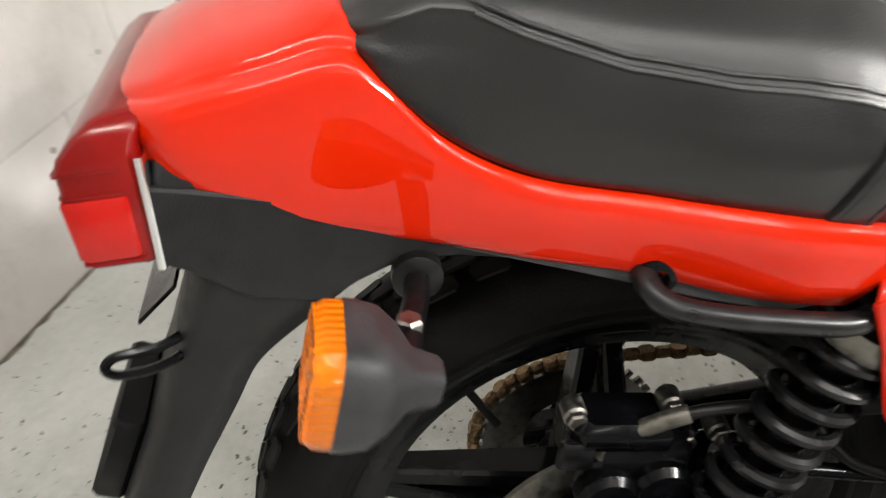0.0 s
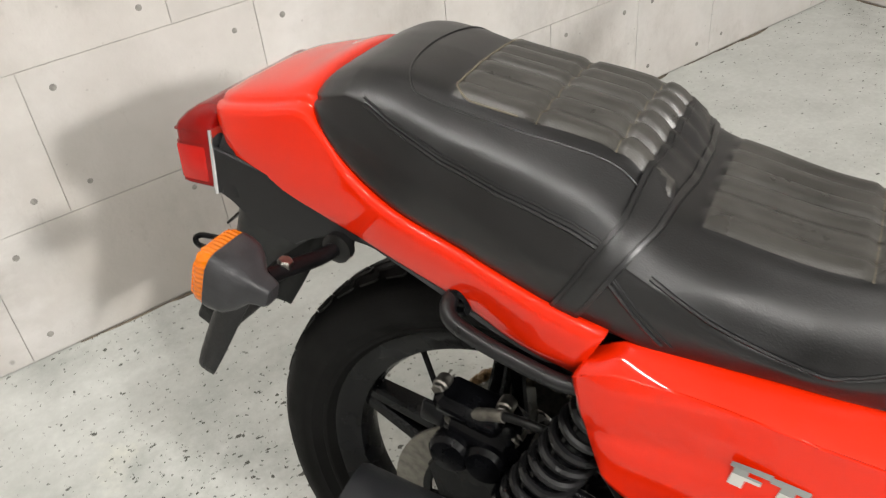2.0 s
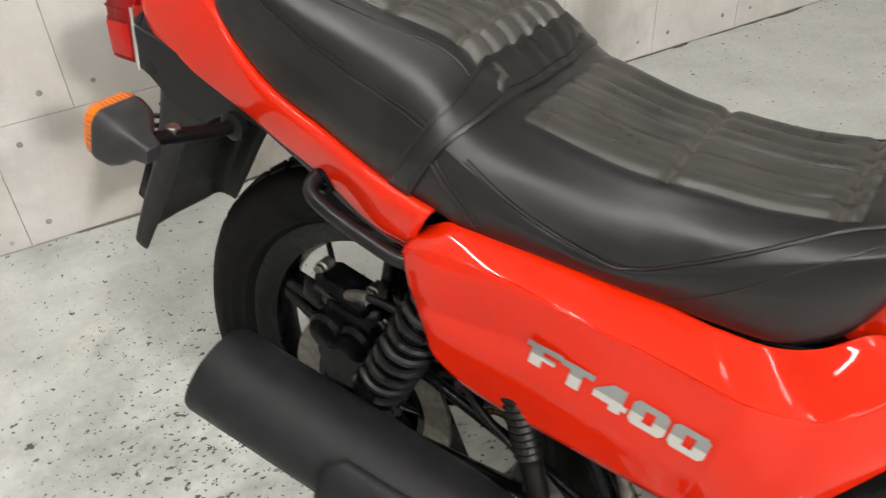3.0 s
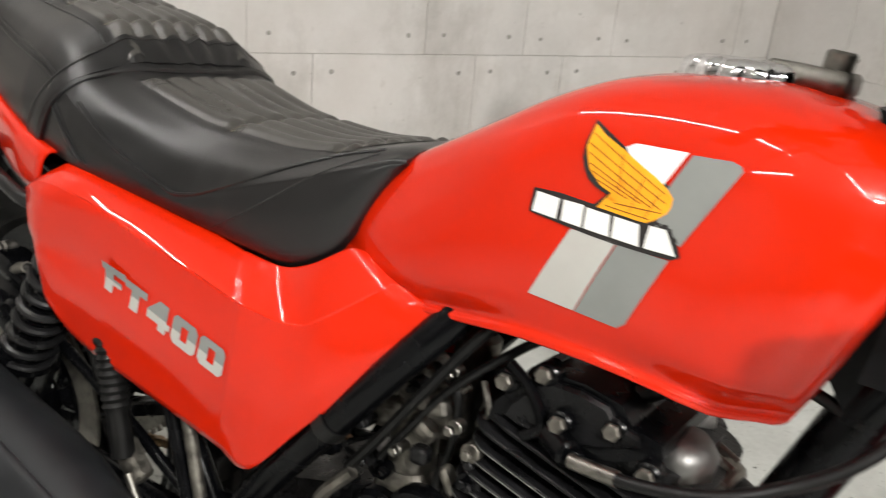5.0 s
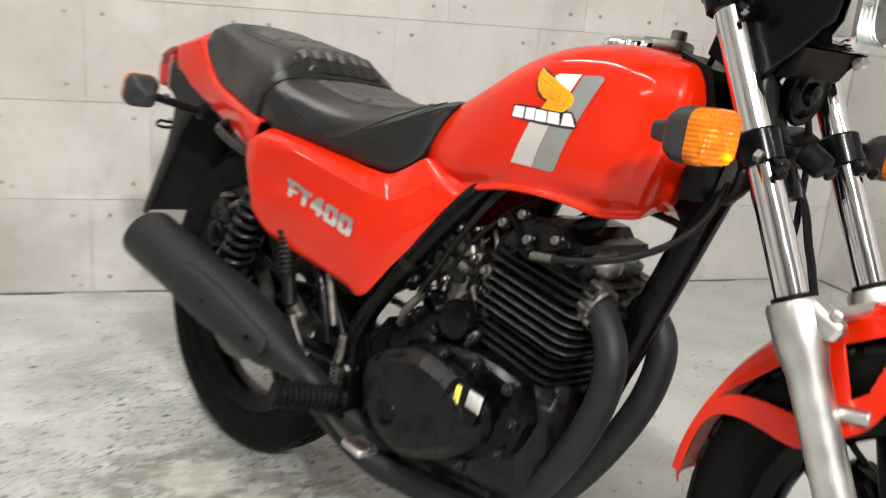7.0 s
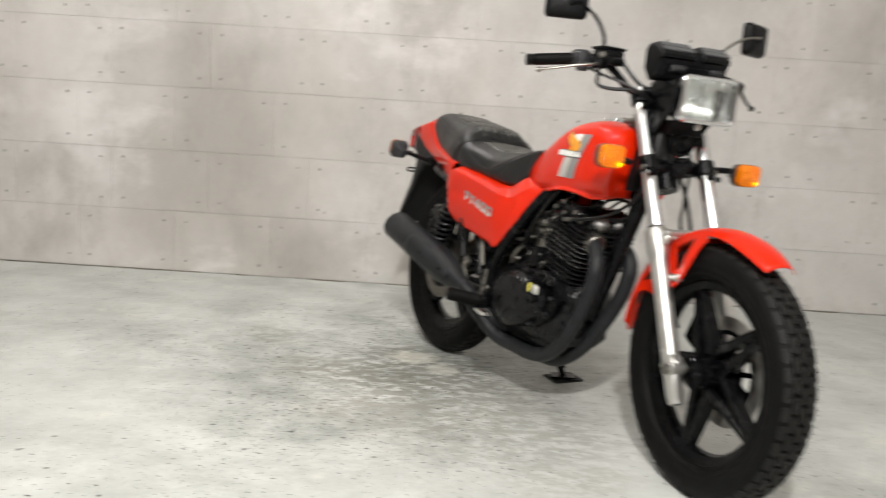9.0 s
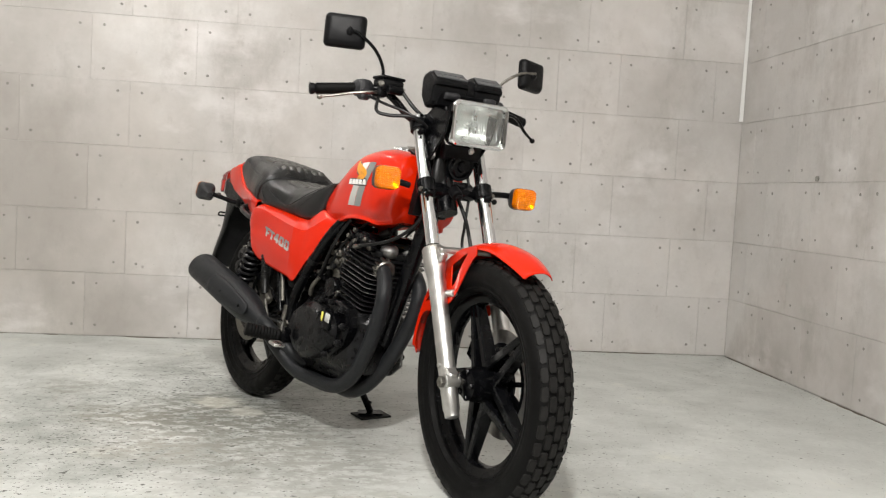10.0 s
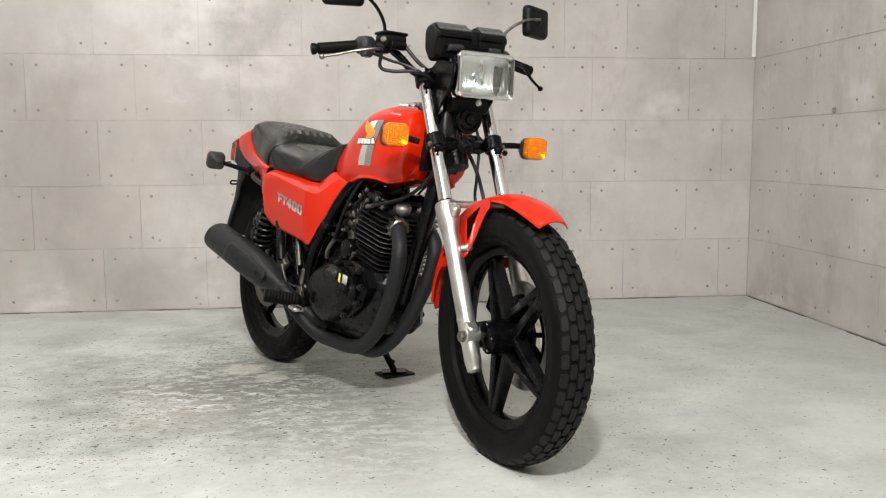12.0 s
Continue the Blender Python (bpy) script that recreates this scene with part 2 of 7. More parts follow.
        col = mix(tex(3.1, 8, 0.60, 0.70, 0.7), col, (light[0] * 1.08, light[1] * 1.06, light[2] * 0.97), amount=speck * 0.55)
        for sc, lv, am, st_ in ((22, 0.748, 0.65, (0.9, 1.25, 1)), (44, 0.700, 0.90, (0.9, 1.3, 1)), (88, 0.690, 0.9, (0.9, 1.2, 1))):
            col = mix(chips(sc, lv, st_, area), col, (dark[0] * 0.15, dark[1] * 0.15, dark[2] * 0.13), amount=min(1.0, am * 1.15))
        col = mix(tex(24, 7, 0.70, 0.73, 0.7, (0.9, 1.2, 1)), col, (light[0] * 1.15, light[1] * 1.14, light[2] * 1.08), amount=speck * 0.7)
    if pits:
        col = mix(flecks(22, 0.07, 0.20), col, tuple(c * 0.45 for c in base), amount=pits)
        col = mix(flecks(70, 0.06, 0.26), col, tuple(c * 0.50 for c in base), amount=pits * 0.8)
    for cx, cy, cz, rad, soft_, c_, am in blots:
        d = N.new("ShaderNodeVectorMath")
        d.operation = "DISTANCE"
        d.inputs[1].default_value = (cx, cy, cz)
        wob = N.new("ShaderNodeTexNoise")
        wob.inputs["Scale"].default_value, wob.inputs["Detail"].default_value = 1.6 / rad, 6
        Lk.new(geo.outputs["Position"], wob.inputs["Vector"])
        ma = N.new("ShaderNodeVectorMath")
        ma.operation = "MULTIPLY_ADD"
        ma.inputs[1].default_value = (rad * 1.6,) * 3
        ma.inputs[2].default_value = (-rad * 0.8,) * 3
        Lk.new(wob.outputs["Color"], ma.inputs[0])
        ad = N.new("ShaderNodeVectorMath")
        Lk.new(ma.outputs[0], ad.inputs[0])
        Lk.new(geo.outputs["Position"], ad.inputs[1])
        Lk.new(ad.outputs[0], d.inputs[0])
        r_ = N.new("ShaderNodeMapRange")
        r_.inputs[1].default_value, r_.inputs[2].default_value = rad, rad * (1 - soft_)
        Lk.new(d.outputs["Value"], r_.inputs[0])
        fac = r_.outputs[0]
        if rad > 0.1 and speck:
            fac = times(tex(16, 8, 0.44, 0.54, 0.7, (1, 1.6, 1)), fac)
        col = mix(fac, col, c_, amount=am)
    if smudge:
        col = mix(tex(1.15, 8, 0.44, 0.60, 0.66), col, (base[0] * 0.80, base[1] * 0.755, base[2] * 0.715), amount=smudge * 0.45)
        col = mix(tex(0.55, 7, 0.50, 0.62, 0.6), col, (base[0] * 1.15, base[1] * 1.13, base[2] * 1.13), amount=smudge * 0.5)
        col = mix(tex(0.75, 6, 0.46, 0.66, 0.62), col, (base[0] * 0.62, base[1] * 0.60, base[2] * 0.57), amount=smudge)
        col = mix(tex(2.1, 9, 0.52, 0.70, 0.74, (1, 1, 0.55)), col, (base[0] * 0.55, base[1] * 0.53, base[2] * 0.50), amount=smudge * 0.8)
        col = mix(tex(1.3, 7, 0.56, 0.70, 0.6, (1, 1, 1.6)), col, (base[0] * 1.22, base[1] * 1.22, base[2] * 1.24), amount=smudge)
        col = mix(tex(14, 8, 0.60, 0.68, 0.75, (1, 1, 0.5)), col, (base[0] * 0.66, base[1] * 0.63, base[2] * 0.60), amount=smudge * 0.55)
    if per_object:
        oi = N.new("ShaderNodeObjectInfo")
        mr = N.new("ShaderNodeMapRange")
        mr.inputs[3].default_value, mr.inputs[4].default_value = 1 - per_object, 1 + per_object
        Lk.new(oi.outputs["Random"], mr.inputs[0])
        hs = N.new("ShaderNodeHueSaturation")
        Lk.new(mr.outputs[0], hs.inputs["Value"])
        Lk.new(col, hs.inputs["Color"])
        col = hs.outputs[0]
    Lk.new(col, b.inputs["Base Color"])
    b.inputs["Roughness"].default_value = rough
    n2 = N.new("ShaderNodeTexNoise")
    n2.inputs["Scale"].default_value, n2.inputs["Detail"].default_value = 90, 6
    Lk.new(geo.outputs["Position"], n2.inputs["Vector"])
    bp = N.new("ShaderNodeBump")
    bp.inputs["Strength"].default_value, bp.inputs["Distance"].default_value = 0.25, 0.003
    Lk.new(n2.outputs["Fac"], bp.inputs["Height"])
    Lk.new(bp.outputs[0], b.inputs["Normal"])
    return m


WALLM = concrete("wall_concrete_paper", (0.585, 0.565, 0.545), (0.49, 0.475, 0.455), (0.665, 0.645, 0.625), stain=0.40, rough=0.7, per_object=0.035, cloud=0.12, mid=3.2, pits=0.85, smudge=0.85,
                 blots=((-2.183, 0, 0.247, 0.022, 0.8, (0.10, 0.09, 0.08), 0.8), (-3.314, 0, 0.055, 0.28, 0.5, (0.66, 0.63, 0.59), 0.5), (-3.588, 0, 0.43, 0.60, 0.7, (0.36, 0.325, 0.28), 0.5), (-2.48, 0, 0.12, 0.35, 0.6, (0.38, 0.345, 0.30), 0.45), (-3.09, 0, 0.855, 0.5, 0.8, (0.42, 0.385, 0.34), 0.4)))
JOINTM = mat("panel_joint", (0.47, 0.45, 0.425), 0.8, noise_scale=30, vary=0.2)
HOLEM = mat("tie_hole", (0.25, 0.24, 0.22), 0.85, noise_scale=60, vary=0.35)
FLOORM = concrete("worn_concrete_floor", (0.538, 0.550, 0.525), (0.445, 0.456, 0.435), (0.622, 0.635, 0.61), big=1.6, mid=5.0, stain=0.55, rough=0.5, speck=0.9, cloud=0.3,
                  # dark blots by the motorcycle: stains, deepened to fill out its soft floor shadow
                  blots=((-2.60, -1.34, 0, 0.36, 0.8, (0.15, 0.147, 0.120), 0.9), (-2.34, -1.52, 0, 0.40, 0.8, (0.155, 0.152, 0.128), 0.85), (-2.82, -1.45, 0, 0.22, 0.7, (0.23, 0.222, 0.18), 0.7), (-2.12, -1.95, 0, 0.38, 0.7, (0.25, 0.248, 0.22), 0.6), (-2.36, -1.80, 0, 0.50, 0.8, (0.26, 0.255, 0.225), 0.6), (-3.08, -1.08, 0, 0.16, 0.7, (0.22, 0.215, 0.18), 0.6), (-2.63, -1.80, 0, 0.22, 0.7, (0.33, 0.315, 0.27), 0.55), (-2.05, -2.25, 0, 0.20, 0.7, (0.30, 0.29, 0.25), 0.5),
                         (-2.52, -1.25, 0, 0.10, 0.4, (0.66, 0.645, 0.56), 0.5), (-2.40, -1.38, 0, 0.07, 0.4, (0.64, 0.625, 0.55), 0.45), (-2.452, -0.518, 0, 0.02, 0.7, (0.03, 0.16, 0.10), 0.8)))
FOOTBROWN = mat("wall_foot_brown", (0.15, 0.125, 0.095), 0.85, noise_scale=40, vary=0.5)
CEILM = mat("white_ceiling", (0.75, 0.75, 0.73), 0.8, noise_scale=3, vary=0.04)
PLAINW = concrete("plain_wall", (0.56, 0.54, 0.51), (0.48, 0.46, 0.43), (0.62, 0.60, 0.57), stain=0.3)

# ---- mesh helpers ----


def spline(keys, n):
    """Catmull-Rom through keys (rows of equal length), n points, evenly spaced in key index."""
    k = np.array(keys, float)
    out = []
    for t in np.linspace(0, len(k) - 1, n):
        i = min(int(t), len(k) - 2)
        u = t - i
        p1, p2 = k[i], k[i + 1]
        p0 = k[i - 1] if i else 2 * p1 - p2
        p3 = k[i + 2] if i + 2 < len(k) else 2 * p2 - p1
        out.append(0.5 * (2 * p1 + (p2 - p0) * u + (2 * p0 - 5 * p1 + 4 * p2 - p3) * u * u + (3 * p1 - p0 - 3 * p2 + p3) * u ** 3))
    return np.array(out)


def frames_along(path):
    p = np.array(path, float)
    t = np.gradient(p, axis=0)
    t /= np.linalg.norm(t, axis=1)[:, None] + 1e-12
    a = np.array([0, 0, 1.0]) if abs(t[0][2]) < 0.9 else np.array([1.0, 0, 0])
    u = np.cross(t[0], a)
    u /= np.linalg.norm(u)
    res = []
    for i in range(len(p)):
        u = u - t[i] * (u @ t[i])
        u /= np.linalg.norm(u)
        res.append((p[i], u, np.cross(t[i], u)))
    return res


class Shape:
    """Collects vertices and faces of one part."""

    def __init__(self):
        self.v, self.f = [], []

    def add(self, v, f):
        n = len(self.v)
        self.v += [tuple(map(float, q)) for q in v]
        self.f += [tuple(n + i for i in q) for q in f]
        return self

    def loft(self, rings, closed=True, cap0=True, cap1=True):
        m = len(rings[0])
        v = [q for r in rings for q in r]
        f = []
        for i in range(len(rings) - 1):
            for j in range(m if closed else m - 1):
                a, b = i * m + j, i * m + (j + 1) % m
                f.append((a, b, b + m, a + m))
        if cap0:
            f.append(tuple(range(m))[::-1])
        if cap1:
            f.append(tuple((len(rings) - 1) * m + j for j in range(m)))
        return self.add(v, f)

    def tube(self, path, r, n=12, smooth=0, cap=True, squash=1.0):
        p = spline(path, smooth) if smooth else np.array(path, float)
        rr = r if callable(r) else (lambda s: r)
        rings = []
        for i, (c, u, w) in enumerate(frames_along(p)):
            s = rr(i / max(1, len(p) - 1))
            rings.append([c + s * (math.cos(a) * u + squash * math.sin(a) * w) for a in np.linspace(0, 2 * math.pi, n, endpoint=False)])
        return self.loft(rings, True, cap, cap)

    def lathe(self, profile, origin, axis, n=32, closed=False):
        """profile: rows (along the axis, radius)."""
        a = np.array(axis, float)
        a /= np.linalg.norm(a)
        h = np.array([0, 0, 1.0]) if abs(a[2]) < 0.9 else np.array([1.0, 0, 0])
        u = np.cross(a, h)
        u /= np.linalg.norm(u)
        w = np.cross(a, u)
        o = np.array(origin, float)
        rings = [[o + a * s + max(r, 1e-5) * (math.cos(t) * u + math.sin(t) * w) for t in np.linspace(0, 2 * math.pi, n, endpoint=False)] for s, r in profile]
        if closed:
            rings.append(rings[0])
        return self.loft(rings, True, not closed, not closed)

    def cyl(self, p0, p1, r, n=20, r1=None, edge=0.0):
        p0, p1 = np.array(p0, float), np.array(p1, float)
        d = np.linalg.norm(p1 - p0)
        r1 = r if r1 is None else r1
        e = min(edge, d / 3, r / 2)
        prof = [(0, r - e), (e, r), (d - e, r1), (d, r1 - e)] if e else [(0, r), (d, r1)]
        return self.lathe(prof, p0, p1 - p0, n)

    def box(self, c, size, rot=(0, 0, 0), edge=0.003, taper=(1, 1)):
        """Box with chamfered vertical and horizontal edges; taper scales the +z end in x and y."""
        hx, hy, hz = [s / 2 for s in size]
        e = min(edge, hx * 0.6, hy * 0.6, hz * 0.6)

        def ring(ex, z, k):
            ax, ay = (hx - ex) * k[0], (hy - ex) * k[1]
            q = e
            return [(ax, ay - q, z), (ax - q, ay, z), (-ax + q, ay, z), (-ax, ay - q, z), (-ax, -ay + q, z), (-ax + q, -ay, z), (ax - q, -ay, z), (ax, -ay + q, z)]
        rings = [ring(e * 0.7, -hz, (1, 1)), ring(0, -hz + e, (1, 1)), ring(0, hz - e, taper), ring(e * 0.7, hz, taper)]
        m = Euler([radians(a) for a in rot]).to_matrix()
        rings = [[tuple(m @ Vector(q) + Vector(c)) for q in r] for r in rings]
        return self.loft(rings)

    def slab(self, outline, frame_, depth, edge=0.002):
        """Extrudes a 2D outline; frame_(x, y, d) gives the place, d runs from 0 to depth."""
        pts = [np.array(q, float) for q in outline]
        c = sum(pts) / len(pts)

        def inset(k):
            out = []
            m = len(pts)
            for i in range(m):
                a, b, d = pts[i - 1], pts[i], pts[(i + 1) % m]
                t1, t2 = b - a, d - b
                t1, t2 = t1 / (np.linalg.norm(t1) + 1e-9), t2 / (np.linalg.norm(t2) + 1e-9)
                nrm = np.array([-(t1 + t2)[1], (t1 + t2)[0]])
                nrm /= np.linalg.norm(nrm) + 1e-9
                out.append(b + nrm * k * area_sign)
            return out
        area = sum(pts[i - 1][0] * pts[i][1] - pts[i][0] * pts[i - 1][1] for i in range(len(pts)))
        area_sign = 1.0 if area > 0 else -1.0
        if edge:
            layers = [(0, 0.0), (depth - edge, 0.0), (depth, edge)]
        else:
            layers = [(0, 0.0), (depth, 0.0)]
        rings = [[frame_(q[0], q[1], d) for q in inset(k)] for d, k in layers]
        return self.loft(rings)

    def bolt(self, p, axis, r=0.006, h=0.005):
        a = np.array(axis, float)
        a /= np.linalg.norm(a)
        return self.lathe([(0, r), (h * 0.8, r), (h, r * 0.8)], p, a, 6)

    def move(self, m):
        self.v = [tuple(m @ Vector(q)) for q in self.v]
        return self

    def mirror(self):
        self.v = [(x, -y, z) for x, y, z in self.v]
        self.f = [q[::-1] for q in self.f]
        return self

    def both(self):
        n = len(self.v)
        self.v += [(x, -y, z) for x, y, z in self.v]
        self.f += [tuple(n + i for i in q[::-1]) for q in self.f]
        return self

    def mesh(self, name, material, angle=38):
        me = bpy.data.meshes.new(name)
        me.from_pydata(self.v, [], self.f)
        bm = bmesh.new()
        bm.from_mesh(me)
        bmesh.ops.recalc_face_normals(bm, faces=bm.faces)
        bm.to_mesh(me)
        bm.free()
        me.shade_smooth()
        me.set_sharp_from_angle(angle=radians(angle))
        me.materials.append(material)
        return me


FRAMED = [False]
FIT_X = [-0.30, -0.10, 0.066, 0.233, 0.356, 0.51, 0.60, 0.79, 0.93, 1.05]
FIT_DX = [-0.002, -0.003, -0.007, -0.012, -0.008, -0.004, -0.001, 0.003, 0.004, 0.004]
FLARE_X = [-0.05, 0.08, 0.17, 0.26, 0.36, 0.46]
FLARE_Y = [0.0, 0.010, 0.023, 0.023, 0.011, 0.0]
FIT_DZ = [-0.038, -0.030, -0.020, -0.013, -0.013, -0.011, -0.008, 0.001, 0.004, 0.004]


def flare(x, y, z):
    """The tail and the covers stand out sideways where they meet under the seat."""
    k = min(1.0, max(0.0, (z - 0.63) / 0.06)) * min(1.0, abs(y) / 0.115)
    return y + math.copysign(float(np.interp(x, FLARE_X, FLARE_Y)), y) * k * min(1.0, max(0.0, (0.90 - z) / 0.12))


def part(name, shape, material, parent, label="", angle=38):
    if FRAMED[0]:
        # bodywork settles a little on the frame, most at the tail
        out = []
        for x, y, z in shape.v:
            k = min(1.0, max(0.0, (z - 0.33) / 0.15))
            out.append((x + k * float(np.interp(x, FIT_X, FIT_DX)), flare(x, y, z), z + k * float(np.interp(x, FIT_X, FIT_DZ))))
        shape.v = out
    ob = new(name, shape.mesh(name, material, angle))
    ob.parent = parent
    if label:
        tagged(ob, label)
    return ob


def grid_shape(rows, thick=None):
    """Open sheet from rows of points, given a thickness inwards along the face normals by a shifted copy."""
    s = Shape()
    s.loft(rows, False, False, False)
    return s


def thicken(ob, t, offset=-1):
    md = ob.modifiers.new("thick", "SOLIDIFY")
    md.thickness, md.offset = t, offset
    return ob

# ---- the room ----
ROOM_W, ROOM_D, ROOM_H = 6.2, 7.6, 2.72


def plain(name, c, size, material, label, category, rot=(0, 0, 0)):
    ob = new(name, Shape().box(c, size, rot, 0.0005).mesh(name, material))
    return tagged(ob, label, category, kind="structure")


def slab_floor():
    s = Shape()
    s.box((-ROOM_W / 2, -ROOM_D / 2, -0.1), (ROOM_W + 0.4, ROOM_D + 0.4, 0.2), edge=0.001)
    return tagged(new("floor", s.mesh("floor", FLOORM)), "worn grey concrete floor with stains, chips and painted-in bike shade", "floor", kind="structure")


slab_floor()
plain("ceiling", (-ROOM_W / 2, -ROOM_D / 2, ROOM_H + 0.06), (ROOM_W + 0.4, ROOM_D + 0.4, 0.12), CEILM, "plain white ceiling over the room", "ceiling")
plain("wall_west", (-ROOM_W - 0.1, -ROOM_D / 2, ROOM_H / 2 - 0.01), (0.2, ROOM_D, ROOM_H - 0.02), PLAINW, "plain grey wall closing the room", "wall")
plain("wall_south", (-ROOM_W / 2, -ROOM_D - 0.1, ROOM_H / 2 - 0.01), (ROOM_W, 0.2, ROOM_H - 0.02), PLAINW, "plain grey wall closing the room", "wall")
wall_n = plain("wall_north", (-ROOM_W / 2 + 0.1, 0.103, ROOM_H / 2 - 0.005), (ROOM_W + 0.2, 0.2, ROOM_H - 0.01), JOINTM, "grey concrete-look panelled back wall with tie holes", "wall")
wall_e = plain("wall_east", (0.103, -ROOM_D / 2, ROOM_H / 2 - 0.005), (0.2, ROOM_D - 0.02, ROOM_H - 0.01), JOINTM, "grey concrete-look panelled side wall with tie holes", "wall")

# ---- the motorcycle: x ahead, y to its left, z up, standing on its side stand ----
bike = new("motorcycle")
bike.matrix_world = pose(-2.4359, -1.0406, 0.0015, -6.5, 0, -61.59)
tagged(bike, "red and black naked motorcycle leaning on its side stand", "motorcycle")

REAR, FRONT = (0.066, 0.0, 0.328), (1.390, 0.0, 0.317)
RAKE = radians(28)
AX = Vector((-math.sin(RAKE), 0, math.cos(RAKE)))
AX2 = Vector((-math.sin(radians(24)), 0, math.cos(radians(24))))
STEERW = Matrix.Translation((1.328, 0.016, 0.320)) @ Matrix.Rotation(radians(-9.0), 4, AX2) @ Matrix.Translation((-1.317, 0, -0.32))
# the fork and all that it carries stands a little steeper than drawn
STEEPER = Matrix(((1, 0, 0.0671, -0.025 - 0.0671 * 0.32), (0, 1, 0, 0), (0, 0, 1, 0), (0, 0, 0, 1)))
STEER = Matrix.Translation((-0.007, -0.006, 0.012)) @ STEERW @ STEEPER


def leg(z):
    """x of a fork leg at height z."""
    return 1.385 - (z - 0.32) * math.tan(RAKE)


# tyres and wheels -----------------------------------------------------


def tyre(centre, R, w, name_parent):
    h = w / 2
    prof = [(-0.60 * h, R - 0.088), (-0.74 * h, R - 0.083), (-0.80 * h, R - 0.0805), (-0.815 * h, R - 0.0765), (-0.80 * h, R - 0.074), (-0.90 * h, R - 0.064), (-0.935 * h, R - 0.0605), (-0.93 * h, R - 0.0585), (-0.975 * h, R - 0.050), (-1.0 * h, R - 0.040), (-0.93 * h, R - 0.024), (-0.72 * h, R - 0.0115), (-0.4 * h, R - 0.0065), (0, R - 0.005)]
    prof = prof + [(-a, r) for a, r in prof[-2::-1]] + [(0.60 * h, R - 0.092), (-0.60 * h, R - 0.092)]
    return Shape().lathe(prof, centre, (0, 1, 0), 72, closed=True)


def tread(centre, R, w, count, rows, depth=0.0075):
    """Raised tread blocks in staggered rows; rows: (middle across the width, half width, half length, stagger, drop)."""
    s = Shape()
    for mid, hw, hl, stag, drop in rows:
        for i in range(count):
            a0 = (i + stag) * 2 * math.pi / count
            dl = hl * 2 * math.pi / count
            ring = []
            for r_in in (True, False):
                q = []
                for sy, sa in ((-1, -0.78), (-0.55, -1), (0.55, -0.94), (1, -0.72), (1, 0.80), (0.5, 1), (-0.5, 0.92), (-1, 0.74)):
                    y = (mid + sy * hw * (1 if r_in else 0.92)) * w / 2
                    rr = R - (depth + 0.004 if r_in else 0.0) - drop * abs(y / (w / 2)) ** 2.2 * 1.0
                    a = a0 + sa * dl * (1 if r_in else 0.93)
                    q.append((centre[0] + rr * math.cos(a), centre[1] + y, centre[2] + rr * math.sin(a)))
                ring.append(q)
            s.loft(ring, True, False, True)
    return s


def rim(centre, R, w):
    """Cast rim hoop: R is the outer flange radius."""
    h = w / 2
    prof = [(-h, R), (-h, R - 0.008), (-h * 0.78, R - 0.020), (-h * 0.62, R - 0.034), (-h * 0.2, R - 0.040), (h * 0.2, R - 0.040), (h * 0.62, R - 0.034), (h * 0.78, R - 0.020), (h, R - 0.008), (h, R), (h * 0.8, R + 0.002), (h * 0.6, R - 0.012), (-h * 0.6, R - 0.012), (-h * 0.8, R + 0.002)]
    return Shape().lathe(prof, centre, (0, 1, 0), 72, closed=True)


def spoke(centre, ang, side, r0, r1, spread0, spread1, wid, dep):
    s = Shape()
    rings = []
    for k in np.linspace(0, 1, 5):
        r = r0 + (r1 - r0) * k
        t = np.array([-math.sin(ang), 0, math.cos(ang)])
        c = np.array([centre[0] + r * math.cos(ang), centre[1], centre[2] + r * math.sin(ang)]) + t * side * (spread0 * (1 - k) + spread1 * k)
        ww = wid * (1.15 - 0.25 * k) / 2
        d = dep * (1.2 - 0.35 * k) / 2
        e = 0.0035
        rings.append([c + t * p + np.array([0, q, 0]) for p, q in ((ww, d - e), (ww - e, d), (0.25 * ww, d), (0, d - 0.004), (-0.25 * ww, d), (-ww + e, d), (-ww, d - e), (-ww, -d + e), (-ww + e, -d), (ww - e, -d), (ww, -d + e))])
    return s.loft(rings)


